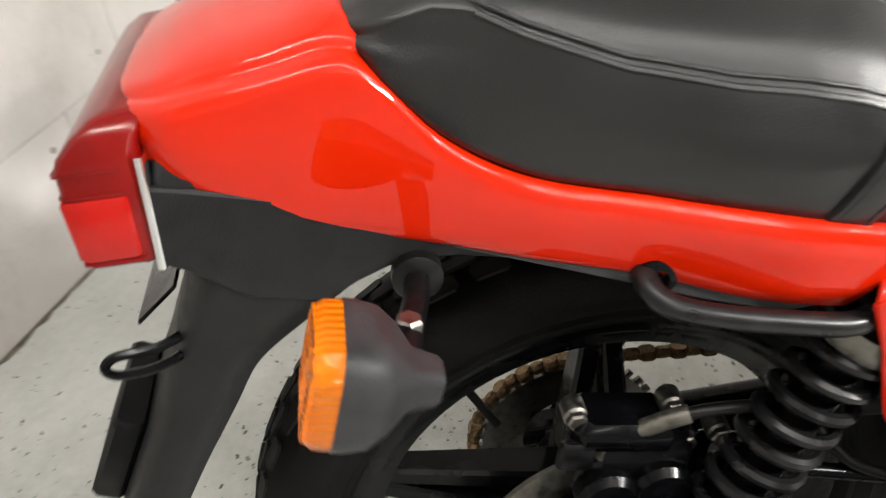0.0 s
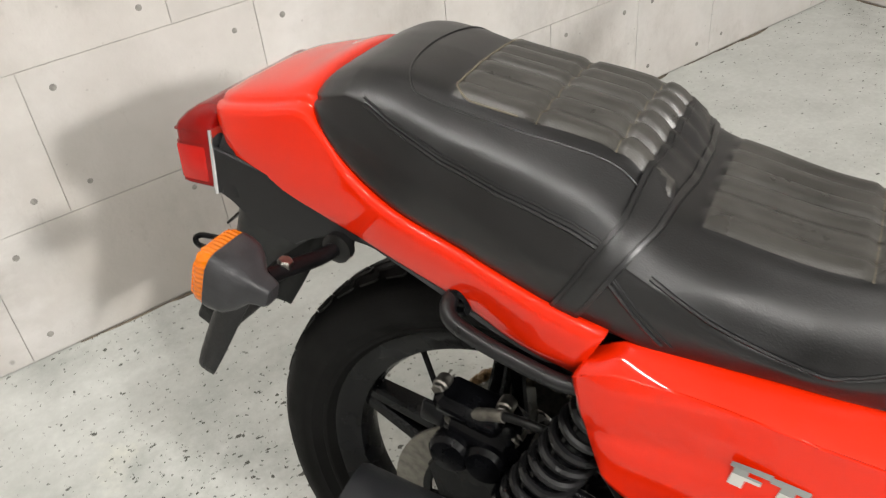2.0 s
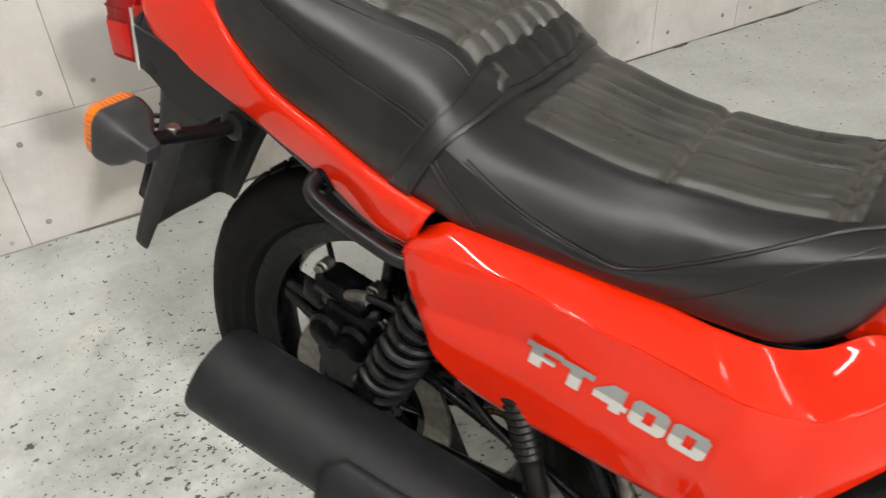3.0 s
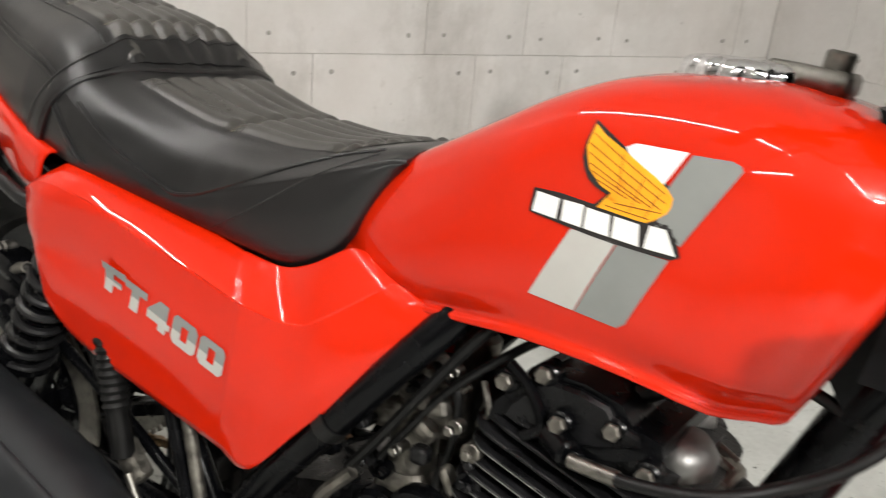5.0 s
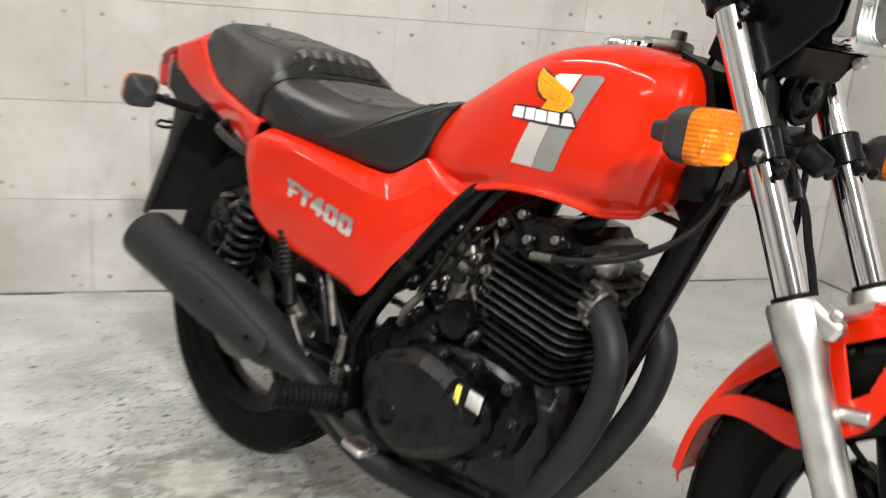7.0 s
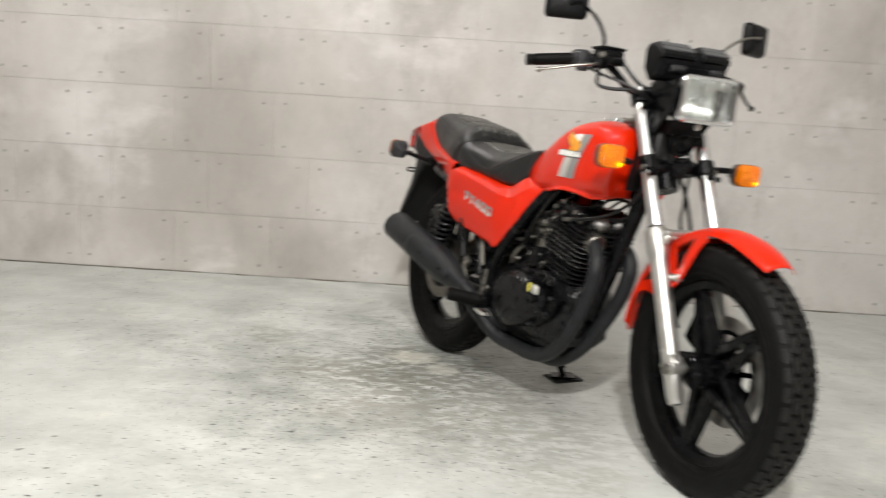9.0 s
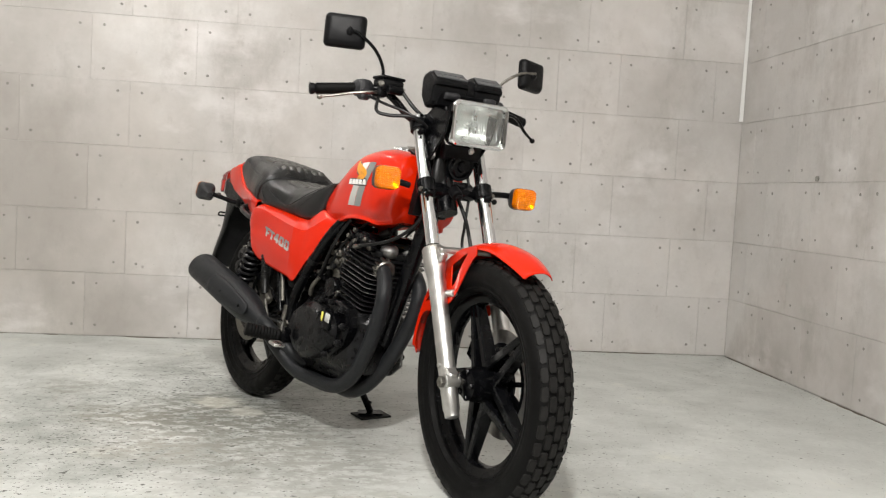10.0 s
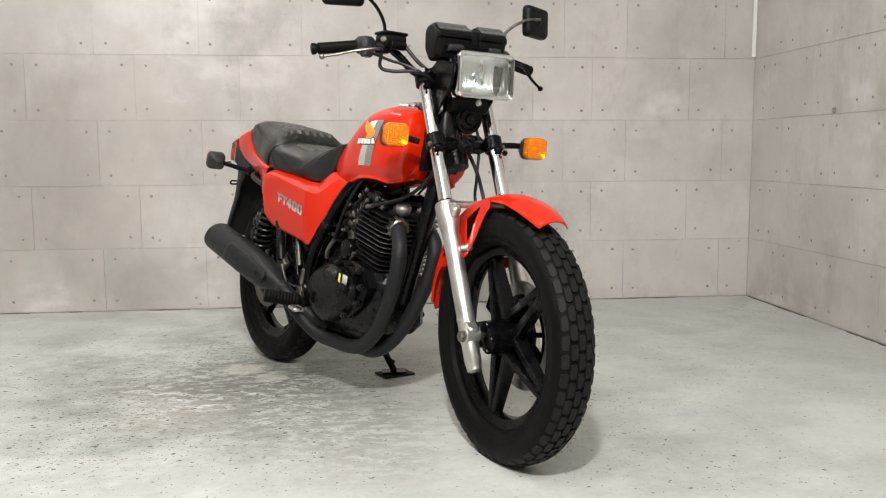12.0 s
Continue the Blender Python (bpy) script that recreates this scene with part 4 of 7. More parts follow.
# handlebar ---------------------------------------------------------------
bar = new("handlebar")
bar.parent = bike
tagged(bar, "black tubular handlebar with rubber grips")
half = [(0.985, 0.0, 0.985), (0.985, -0.06, 0.985), (0.972, -0.095, 0.998), (0.952, -0.135, 1.040), (0.935, -0.175, 1.066), (0.905, -0.23, 1.064), (0.868, -0.338, 1.050)]
fput("bar_tube", Shape().tube([(x, -y, z) for x, y, z in half[::-1]][:-1] + half, 0.0112, 14, 90), GLOSSBLK, parent=bar)
for sy in (-1, 1):
    p0, p1 = np.array([0.905, sy * 0.232, 1.0635]), np.array([0.866, sy * 0.344, 1.049])
    s = Shape()
    d = p1 - p0
    L_ = np.linalg.norm(d)
    prof = [(0, 0.0185), (0.003, 0.019)] + [q for k in range(22) for q in ((0.006 + k * (L_ - 0.01) / 22, 0.0165), (0.006 + (k + 0.6) * (L_ - 0.01) / 22, 0.0158))] + [(L_ - 0.004, 0.0175), (L_, 0.015)]
    s.lathe(prof, p0, d, 20)
    fput("grip", s, RUBBER, parent=bar)
    fput("bar_end", Shape().lathe([(0, 0.012), (0.008, 0.0165), (0.016, 0.0165), (0.020, 0.010)], p1, d, 16), PLASTIC, parent=bar)
    s = Shape().box((0.914, sy * 0.222, 1.064), (0.05, 0.045, 0.046), (0, 0, sy * -20), 0.008)
    s.box((0.93, sy * 0.222, 1.045), (0.03, 0.035, 0.03), (0, 0, sy * -20), 0.006)
    fput("switch_block", s, GREYPL, parent=bar)
    s = Shape().box((0.953, sy * 0.185, 1.055), (0.04, 0.035, 0.03), (0, 0, sy * -15), 0.006)
    fput("lever_clamp", s, PLASTIC, parent=bar)
    lev = [(0.962, sy * 0.195, 1.052), (0.985, sy * 0.225, 1.046), (0.972, sy * 0.27, 1.038), (0.950, sy * 0.315, 1.027 if sy < 0 else 1.008), (0.940, sy * 0.355, 1.018 if sy < 0 else 0.985)]
    s = Shape().tube(lev, lambda k: 0.0078 - 0.002 * k, 10, 24, squash=0.6)
    s.lathe([(-0.008, 0.002), (-0.006, 0.006), (0, 0.0085), (0.006, 0.006), (0.008, 0.002)], lev[-1], (0, sy, 0), 12)
    fput("lever", s, STEEL if sy < 0 else GLOSSBLK, parent=bar)
# brake master cylinder on the right
s = Shape().box((0.950, -0.158, 1.076), (0.055, 0.075, 0.034), (0, 0, 12), 0.006)
s.box((0.950, -0.158, 1.096), (0.058, 0.078, 0.008), (0, 0, 12), 0.003)
s.cyl((0.985, -0.175, 1.062), (0.975, -0.125, 1.062), 0.012, 14, edge=0.002)
fput("master_cylinder", s, PLASTIC, parent=bar)
fput("sight_glass", Shape().cyl((0.970, -0.190, 1.076), (0.982, -0.194, 1.076), 0.009, 16, edge=0.002), STEEL, parent=bar)
for pth, r in (([(0.985, -0.20, 1.035), (1.01, -0.21, 0.995), (1.03, -0.18, 0.985), (1.06, -0.12, 0.985), (1.065, -0.07, 0.955), (1.04, -0.05, 0.90)], 0.005),
               ([(0.98, -0.125, 1.06), (1.01, -0.10, 1.02), (1.04, -0.075, 0.99), (1.06, -0.03, 0.95), (1.08, -0.012, 0.86), (1.12, -0.012, 0.80)], 0.0055),
               ([(0.95, -0.215, 1.04), (0.99, -0.18, 1.02), (1.03, -0.13, 1.0), (1.05, -0.085, 0.97), (1.02, -0.06, 0.90), (0.98, -0.05, 0.84)], 0.004),
               ([(0.98, 0.19, 1.045), (1.03, 0.15, 1.01), (1.07, 0.08, 0.97), (1.05, 0.05, 0.90), (0.99, 0.04, 0.82)], 0.005),
               ([(1.10, 0.02, 0.79), (1.13, 0.045, 0.72), (1.145, 0.06, 0.66), (1.19, 0.07, 0.56), (1.31, 0.09, 0.46)], 0.0055),
               ([(1.08, 0.04, 0.90), (1.105, 0.06, 0.80), (1.12, 0.052, 0.70), (1.13, 0.052, 0.62), (1.25, 0.06, 0.45), (1.40, 0.07, 0.35)], 0.0045)):
    fput("cable", Shape().tube(pth, r, 8, 36), HOSE, parent=bar)
# wiring sheath bundle beside the headstock
fput("wiring_sheath", Shape().tube([(1.075, -0.030, 0.93), (1.085, -0.032, 0.87), (1.092, -0.034, 0.80), (1.080, -0.032, 0.735), (1.03, -0.03, 0.70)], lambda k: 0.011 + 0.013 * math.sin(math.pi * min(1, k * 1.15)) ** 1.5, 14, 40, squash=0.6), HOSE, parent=bar)
for sy in (-1, 1):
    fput("bar_clamp", Shape().box((0.985, sy * 0.045, 0.985), (0.036, 0.026, 0.036), (0, 28, 0), 0.005).bolt((0.98, sy * 0.045, 1.003), (-0.4, 0, 0.9), 0.006, 0.006), GLOSSBLK, parent=bar)

# mirrors


def mirror_thing(sy, tilt):
    mr = new("mirror")
    mr.parent = bike
    base = (0.945, sy * 0.200, 1.065)
    c = np.array([0.942, sy * 0.318, 1.180]) if sy > 0 else np.array([0.942, -0.302, 1.206])
    stalk = Shape().tube([base, (0.962, sy * 0.185, 1.09), (0.970, sy * 0.192, 1.125), (0.975, sy * 0.222, 1.155 if sy > 0 else 1.165), (0.975, sy * 0.268, 1.178 if sy > 0 else 1.196), (0.968, c[1], c[2] + 0.005)], 0.0048, 10, 36)
    part("stalk", stalk.move(STEER), GLOSSBLK if sy < 0 else STEEL, mr)
    M = Matrix.Translation(c) @ Matrix.Rotation(radians(tilt), 4, "Z") @ Matrix.Rotation(radians(-4), 4, "Y")
    rr = [[(x, p * k, q * k) for p, q in rounded(0.058, 0.046, 0.014)] for x, k in ((-0.012, 0.97), (-0.008, 1.0), (0.004, 0.99), (0.014, 0.88), (0.018, 0.7))]
    part("shell", Shape().loft(rr).move(M).move(STEER), PLASTIC, mr)
    rr = [[(x, p * k, q * k) for p, q in rounded(0.054, 0.042, 0.012)] for x, k in ((-0.0125, 1.0), (-0.0135, 0.99))]
    part("mirror_glass", Shape().loft(rr).move(M).move(STEER), CHROME, mr, "silvered mirror glass")
    part("ball_joint", Shape().lathe([(0, 0.006), (0.008, 0.011), (0.016, 0.009), (0.02, 0.004)], c + np.array([0.012, -sy * 0.006, -0.004]), (1, 0, 0), 14).move(STEER), PLASTIC, mr)
    return mr


mirror_thing(-1, -18)
mirror_thing(1, 26)


# turn signals -------------------------------------------------------------


def signal(centre, ahead, m, stalk_to, clamp, lean=0.0, size=(0.92, 0.86, 0.90), lens_k=1.0, house_k=1.0):
    """Rectangular indicator; ahead = 1 faces forwards."""
    sg = new("turn_signal")
    sg.parent = bike
    tagged(sg, "black turn signal with amber lens")
    M = Matrix.Translation(centre) @ Matrix.Rotation(radians(lean), 4, "Y") @ Matrix.Diagonal((ahead, 1, 1, 1))

    def ring(x, k, hw=0.042, hh=0.036, r=0.020):
        return [(x, p * k, q * k) for p, q in rounded(hw, hh, r)]
    h = Shape().loft([ring(-0.040, 0.28), ring(-0.038, 0.34), ring(-0.026, 0.44), ring(-0.018, 0.75), ring(-0.010, 0.94), ring(0.0, 1.0), ring(0.005, 1.0)])
    base = Shape().loft([ring(0.006 + 0.018 * k * k, 0.95 * k) for k in np.linspace(0.1, 1, 9)], True, True, False)
    # lens: shell with a ribbed face
    rr = [ring(0.006, 0.985), ring(0.012, 0.985), ring(0.026, 0.965), ring(0.032, 0.90)]
    l = Shape().loft(rr, True, True, False)
    face = []
    for k in (0.90, 0.84, 0.78, 0.70, 0.62, 0.53, 0.44, 0.35, 0.26, 0.18, 0.10):
        face.append([(0.0335 + 0.0050 * (1 - k * k) + 0.0012 * math.sin(p * k / 0.0013), p * k, q * k) for p, q in rounded(0.042, 0.036, 0.020)])
    l.loft([rr[-1]] + face, True, False, True)
    bulb = Shape().lathe([(0, 0.008), (0.010, 0.009), (0.017, 0.006), (0.019, 0.001)], (0.0075, 0, 0), (1, 0, 0), 14)
    for sh, nm, mt, lb in ((h, "housing", GREYPL, ""), (base, "reflector", REFLECT, ""), (bulb, "bulb", AMBERIN, ""), (l, "lens", AMBER, "ribbed amber lens")):
        sh.move(Matrix.Diagonal((house_k if nm == "housing" else lens_k, 1, 1, 1)))
        sh.move(Matrix.Diagonal((*size, 1))).move(M)
        if m is not None:
            sh.move(m)
        ob = part(nm, sh, mt, sg, lb)
        if nm == "lens":
            ob.visible_shadow = False
    st = Shape().tube(stalk_to, 0.0085, 12, 12)
    bl = Shape().bolt(clamp[0], clamp[1], 0.008, 0.008)
    for sh, nm, mt in ((st, "stalk", PLASTIC), (bl, "bolt", STEEL)):
        if m is not None:
            sh.move(m)
        part(nm, sh, mt, sg)
    return sg


for sy in (-1, 1):
    FRAMED[0] = False
    signal((1.140, sy * 0.216, 0.799 - 0.009 * sy), 1, STEER, [(1.100, sy * 0.212, 0.806 - 0.009 * sy), (1.100, sy * 0.18, 0.803 - 0.005 * sy), (1.10, sy * 0.125, 0.796)], ((1.145, sy * 0.112, 0.79), (1, 0, -0.3)), 0.0, (0.92, 0.84, 0.87), 0.85, 1.6)
    signal((-0.127, sy * 0.229, 0.729), -1, None, [(-0.096, sy * 0.215, 0.722), (-0.092, sy * 0.185, 0.716), (-0.084, sy * 0.140, 0.706), (-0.080, sy * 0.095, 0.702)], ((-0.092, sy * 0.190, 0.722), (0.2, 0, 1)), 17, (1.05, 0.79, 0.92), 0.58, 1.18)
    part("rubber_grommet", Shape().lathe([(0, 0.010), (0.004, 0.017), (0.014, 0.017), (0.018, 0.011)], (-0.081, sy * 0.122, 0.703), (0, -sy, 0), 20), HOSE, bike)
FRAMED[0] = True
# tank ----------------------------------------------------------------------
# rows: X, shear, half width, bottom half width, bottom z, top z
TK = [(0.632, 0.60, 0.095, 0.092, 0.704, 0.812),
      (0.660, 0.52, 0.106, 0.095, 0.692, 0.833),
      (0.700, 0.36, 0.118, 0.097, 0.676, 0.858),
      (0.745, 0.22, 0.127, 0.105, 0.680, 0.881),
      (0.800, 0.12, 0.133, 0.118, 0.689, 0.900),
      (0.860, 0.08, 0.137, 0.121, 0.690, 0.909),
      (0.920, 0.08, 0.138, 0.116, 0.685, 0.911),
      (0.952, 0.10, 0.137, 0.112, 0.681, 0.909),
      (0.980, 0.10, 0.133, 0.105, 0.677, 0.906)]


def tank_ring(row, shrink=0.0, fwd=0.0):
    X, k, w, wb, zb, zt = row
    w, wb = w - 0.001, wb - 0.002
    h = zt - zb
    half_ = [(wb * 0.55, zb + 0.012), (wb * 0.95, zb + 0.0005), (wb + 0.0052, zb + 0.001), (wb + 0.0062, zb + 0.006), (wb + 0.0040, zb + 0.0125), (w * 0.955, zb + 0.16 * h), (w, zb + 0.33 * h), (w * 0.995, zb + 0.55 * h), (w * 0.945, zb + 0.76 * h), (w * 0.83, zb + 0.895 * h), (w * 0.60, zb + 0.968 * h), (w * 0.3, zb + 0.994 * h), (0.0, zt)]
    pts_ = spline(half_, 64)
    full = [(-y, z) for y, z in pts_] + [(y, z) for y, z in pts_[-2::-1]]
    zc = zb + 0.55 * h
    out = []
    for y, z in full:
        y2, z2 = y * (1 - shrink), zc + (z - zc) * (1 - shrink * (0.45 if z < zc and shrink < 0.2 else 1.0))
        # the nose is rounded: it falls back above and below its middle
        nose = min(1.0, max(0.0, (X - 0.84) / 0.13)) ** 1.5
        back_ = 0.026 * max(0.0, (0.79 - z2) / 0.10) + 0.036 * max(0.0, (z2 - 0.845) / 0.062) ** 1.6
        out.append((X + k * (z2 - 0.80) + fwd - nose * back_, y2, z2))
    return out


rings = [tank_ring(r) for r in spline(TK, 44)]
for shrink, fwd in ((0.012, 0.007), (0.028, 0.014), (0.050, 0.021), (0.066, 0.025), (0.078, 0.029), (0.092, 0.035), (0.105, 0.040), (0.125, 0.044), (0.16, 0.047), (0.28, 0.050), (0.55, 0.052), (0.97, 0.053)):
    rings.append(tank_ring(TK[-1], shrink, fwd))
tank_shape = Shape().loft(rings)
tank = part("fuel_tank", tank_shape, RED, bike, "glossy red steel fuel tank with stripes", 55)
from mathutils.bvhtree import BVHTree


def bvh_of(shape):
    return BVHTree.FromPolygons([Vector(v) for v in shape.v], shape.f)


tank_bvh = bvh_of(tank_shape)
# filler cap
cap = Shape()
CP, CA = Vector((0.880, 0, 0.899)), Vector((0.04, 0, 1)).normalized()
rr = []
for d, r, w_ in ((-0.004, 0.048, 1), (0.004, 0.050, 1), (0.014, 0.050, 1), (0.019, 0.047, 0.8), (0.022, 0.042, 0.3), (0.024, 0.030, 0), (0.024, 0.001, 0)):
    rr.append([CP + CA * d + Vector(((r - w_ * 0.0045 * max(0, math.cos(14 * a)) ** 2) * math.cos(a), (r - w_ * 0.0045 * max(0, math.cos(14 * a)) ** 2) * math.sin(a), 0)) for a in np.linspace(0, 2 * math.pi, 112, endpoint=False)])
cap.loft(rr)
capo = part("filler_cap", cap, CHROME, tank, "chromed scalloped fuel cap")
lt = Shape().box((0.928, 0, 0.915), (0.062, 0.046, 0.018), (0, 3, 0), 0.004)
lt.cyl((0.943, 0, 0.921), (0.944, 0, 0.937), 0.011, 20, edge=0.002)
part("cap_latch", lt, STEEL, tank, "metal latch of the fuel cap")
part("cap_base", Shape().lathe([(-0.01, 0.055), (0.0, 0.056), (0.002, 0.052)], CP, CA, 40), INK, tank)


def decal(name, outline, bvh, material, parent, lift=0.0016, side=-1, cell=0.007, label="", bulge=0.0):
    """Thin sheet laid on a surface; outline in x, z seen from the side."""
    bm = bmesh.new()
    vs = [bm.verts.new((x, 0, z)) for x, z in outline]
    bm.faces.new(vs)
    bmesh.ops.triangulate(bm, faces=bm.faces)
    for _ in range(5):
        long_ = [e for e in bm.edges if e.calc_length() > cell]
        if not long_:
            break
        bmesh.ops.subdivide_edges(bm, edges=long_, cuts=1)
        bmesh.ops.triangulate(bm, faces=[f for f in bm.faces if len(f.verts) > 3])
    top = []
    for v in bm.verts:
        hit, nrm, _, _ = bvh.ray_cast(Vector((v.co.x, side * 0.6, v.co.z)), Vector((0, -side, 0)))
        y = hit.y if hit else side * 0.13
        n_ = nrm if hit else Vector((0, side, 0))
        if n_.y * side < 0:
            n_ = -n_
        p = Vector((v.co.x, y, v.co.z)) + n_ * lift
        v.co = (p.x + float(np.interp(p.x, FIT_X, FIT_DX)), flare(*p), p.z + float(np.interp(p.x, FIT_X, FIT_DZ)))
    for f in bm.faces:
        f.normal_update()
        if f.normal.y * side < 0:
            f.normal_flip()
    me = bpy.data.meshes.new(name)
    bm.to_mesh(me)
    bm.free()
    me.shade_smooth()
    me.materials.append(material)
    ob = new(name, me)
    ob.parent = parent
    if label:
        tagged(ob, label)
    return ob


decal("stripe", [(0.795, 0.731), (0.822, 0.789), (0.858, 0.788), (0.834, 0.729)], tank_bvh, SILVERLT, tank, label="light silver stripe")
decal("stripe", [(0.848, 0.853), (0.855, 0.857), (0.892, 0.858), (0.878, 0.828), (0.862, 0.84)], tank_bvh, WHITE, tank, label="white stripe")
decal("stripe", [(0.835, 0.729), (0.859, 0.787), (0.897, 0.786), (0.875, 0.732), (0.869, 0.727)], tank_bvh, SILVERDK, tank, label="grey silver stripe")
decal("stripe", [(0.883, 0.829), (0.895, 0.857), (0.921, 0.858), (0.927, 0.856), (0.929, 0.853), (0.902, 0.797), (0.883, 0.806)], tank_bvh, SILVERDK, tank, label="grey silver stripe")
decal("wing_border", [(0.82, 0.867), (0.834, 0.86), (0.848, 0.853), (0.864, 0.845), (0.877, 0.839), (0.887, 0.833), (0.892, 0.828), (0.893, 0.821), (0.89, 0.815), (0.882, 0.809), (0.876, 0.805), (0.867, 0.804), (0.853, 0.805), (0.834, 0.807), (0.836, 0.811), (0.847, 0.817), (0.843, 0.819), (0.834, 0.822), (0.827, 0.826), (0.822, 0.832), (0.818, 0.84), (0.817, 0.85), (0.818, 0.855), (0.819, 0.862)], tank_bvh, INK, tank, 0.0014, cell=0.004)
decal("wing", [(0.821, 0.864), (0.831, 0.858), (0.839, 0.854), (0.848, 0.851), (0.862, 0.844), (0.875, 0.838), (0.885, 0.832), (0.89, 0.827), (0.89, 0.821), (0.888, 0.816), (0.881, 0.81), (0.876, 0.807), (0.869, 0.807), (0.855, 0.808), (0.838, 0.809), (0.849, 0.815), (0.855, 0.819), (0.849, 0.82), (0.837, 0.824), (0.832, 0.828), (0.826, 0.833), (0.822, 0.841), (0.819, 0.848), (0.82, 0.854), (0.821, 0.858)], tank_bvh, YELLOW, tank, 0.0020, label="yellow wing emblem", cell=0.004)
for ln in ([(0.822, 0.858), (0.884, 0.829)], [(0.821, 0.851), (0.886, 0.823)], [(0.822, 0.845), (0.884, 0.818)], [(0.825, 0.838), (0.877, 0.818)], [(0.828, 0.833), (0.869, 0.819)], [(0.833, 0.828), (0.859, 0.82)], [(0.85, 0.815), (0.885, 0.816)], [(0.844, 0.812), (0.877, 0.81)]):
    decal("feather_line", [ln[0], ln[1], (ln[1][0], ln[1][1] - 0.0006), (ln[0][0], ln[0][1] - 0.0006)], tank_bvh, FEATHER, tank, 0.0024)
for ln in ([(0.848, 0.848), (0.851, 0.823)], [(0.867, 0.835), (0.862, 0.811)], [(0.88, 0.828), (0.874, 0.81)]):
    decal("feather_line", [ln[0], (ln[0][0] + 0.0005, ln[0][1]), (ln[1][0] + 0.0005, ln[1][1]), ln[1]], tank_bvh, FEATHER, tank, 0.0024)
decal("emblem_plate", [(0.785, 0.811), (0.807, 0.812), (0.842, 0.81), (0.895, 0.809), (0.904, 0.79), (0.899, 0.787), (0.872, 0.786), (0.836, 0.788), (0.785, 0.793)], tank_bvh, INK, tank, 0.0016, label="black emblem plate")
for q in ([(0.789, 0.809), (0.809, 0.808), (0.809, 0.793), (0.788, 0.794)], [(0.812, 0.808), (0.829, 0.808), (0.83, 0.792), (0.813, 0.793)], [(0.831, 0.807), (0.85, 0.806), (0.852, 0.791), (0.832, 0.792)], [(0.853, 0.806), (0.872, 0.805), (0.875, 0.79), (0.854, 0.791)], [(0.879, 0.806), (0.891, 0.806), (0.901, 0.79), (0.878, 0.79)]):
    decal("emblem_bar", q, tank_bvh, WHITE, tank, 0.0026, label="white emblem bar")

# side covers ---------------------------------------------------------------
# columns from rear to front: top, above ridge, ridge, belly, bottom  (x, y, z)
SC = [[(0.226, 0.128, 0.704), (0.220, 0.140, 0.697), (0.213, 0.151, 0.688), (0.213, 0.156, 0.677), (0.226, 0.173, 0.636), (0.240, 0.170, 0.585)],
      [(0.262, 0.128, 0.720), (0.263, 0.143, 0.713), (0.258, 0.156, 0.703), (0.254, 0.161, 0.693), (0.250, 0.178, 0.628), (0.252, 0.170, 0.562)],
      [(0.320, 0.126, 0.714), (0.325, 0.146, 0.706), (0.328, 0.161, 0.697), (0.328, 0.166, 0.687), (0.306, 0.173, 0.605), (0.296, 0.160, 0.529)],
      [(0.400, 0.124, 0.701), (0.410, 0.146, 0.690), (0.420, 0.165, 0.677), (0.421, 0.169, 0.666), (0.405, 0.168, 0.590), (0.400, 0.154, 0.508)],
      [(0.480, 0.122, 0.686), (0.495, 0.143, 0.672), (0.518, 0.163, 0.656), (0.521, 0.166, 0.645), (0.510, 0.162, 0.570), (0.490, 0.149, 0.491)],
      [(0.502, 0.122, 0.684), (0.517, 0.143, 0.669), (0.540, 0.1615, 0.652), (0.543, 0.1645, 0.641), (0.530, 0.161, 0.566), (0.510, 0.148, 0.487)],
      [(0.540, 0.118, 0.681), (0.556, 0.132, 0.666), (0.580, 0.148, 0.646), (0.584, 0.151, 0.635), (0.572, 0.152, 0.560), (0.548, 0.146, 0.480)],
      [(0.575, 0.118, 0.694), (0.590, 0.128, 0.680), (0.610, 0.139, 0.662), (0.618, 0.142, 0.650), (0.620, 0.143, 0.600), (0.606, 0.140, 0.548)],
      [(0.604, 0.108, 0.714), (0.622, 0.112, 0.704), (0.645, 0.117, 0.690), (0.655, 0.118, 0.684), (0.675, 0.116, 0.655), (0.682, 0.114, 0.637)],
      [(0.618, 0.101, 0.714), (0.638, 0.102, 0.706), (0.655, 0.103, 0.699), (0.665, 0.103, 0.695), (0.690, 0.102, 0.684), (0.708, 0.101, 0.675)]]


def cover_rows(sy):
    cols = []
    for c in SC:
        q = np.array(c)
        mid = 0.5 * (q[2] + q[3])
        q[2], q[3] = 0.6 * q[2] + 0.4 * mid, 0.6 * q[3] + 0.4 * mid
        cols.append(spline(q, 56))
    out = []
    for j in range(56):
        out.append([(x, sy * y, z) for x, y, z in spline([c[j] for c in cols], 90)])
    return out


for sy in (-1, 1):
    sh = grid_shape(cover_rows(sy))
    ob = part("side_cover", sh, RED, bike, "glossy red plastic side cover", 60)
    # rolled edge
    thicken(ob, 0.003, 0)
    if sy < 0:
        cover_bvh = bvh_of(sh)
        cover_ob = ob

# lettering on the side cover
LO, LU, LV = np.array([0.3475, 0.6135]), np.array([0.1745, -0.0435]), np.array([0.0060, 0.0310])


def clip_half(poly, level, keep):
    out = []
    for (a0, b0), (a1, b1) in zip(poly, poly[1:] + poly[:1]):
        if (b0 - level) * keep >= 0:
            out.append((a0, b0))
        if (b0 - level) * (b1 - level) < 0:
            k = (level - b0) / (b1 - b0)
            out.append((a0 + k * (a1 - a0), level))
    return out


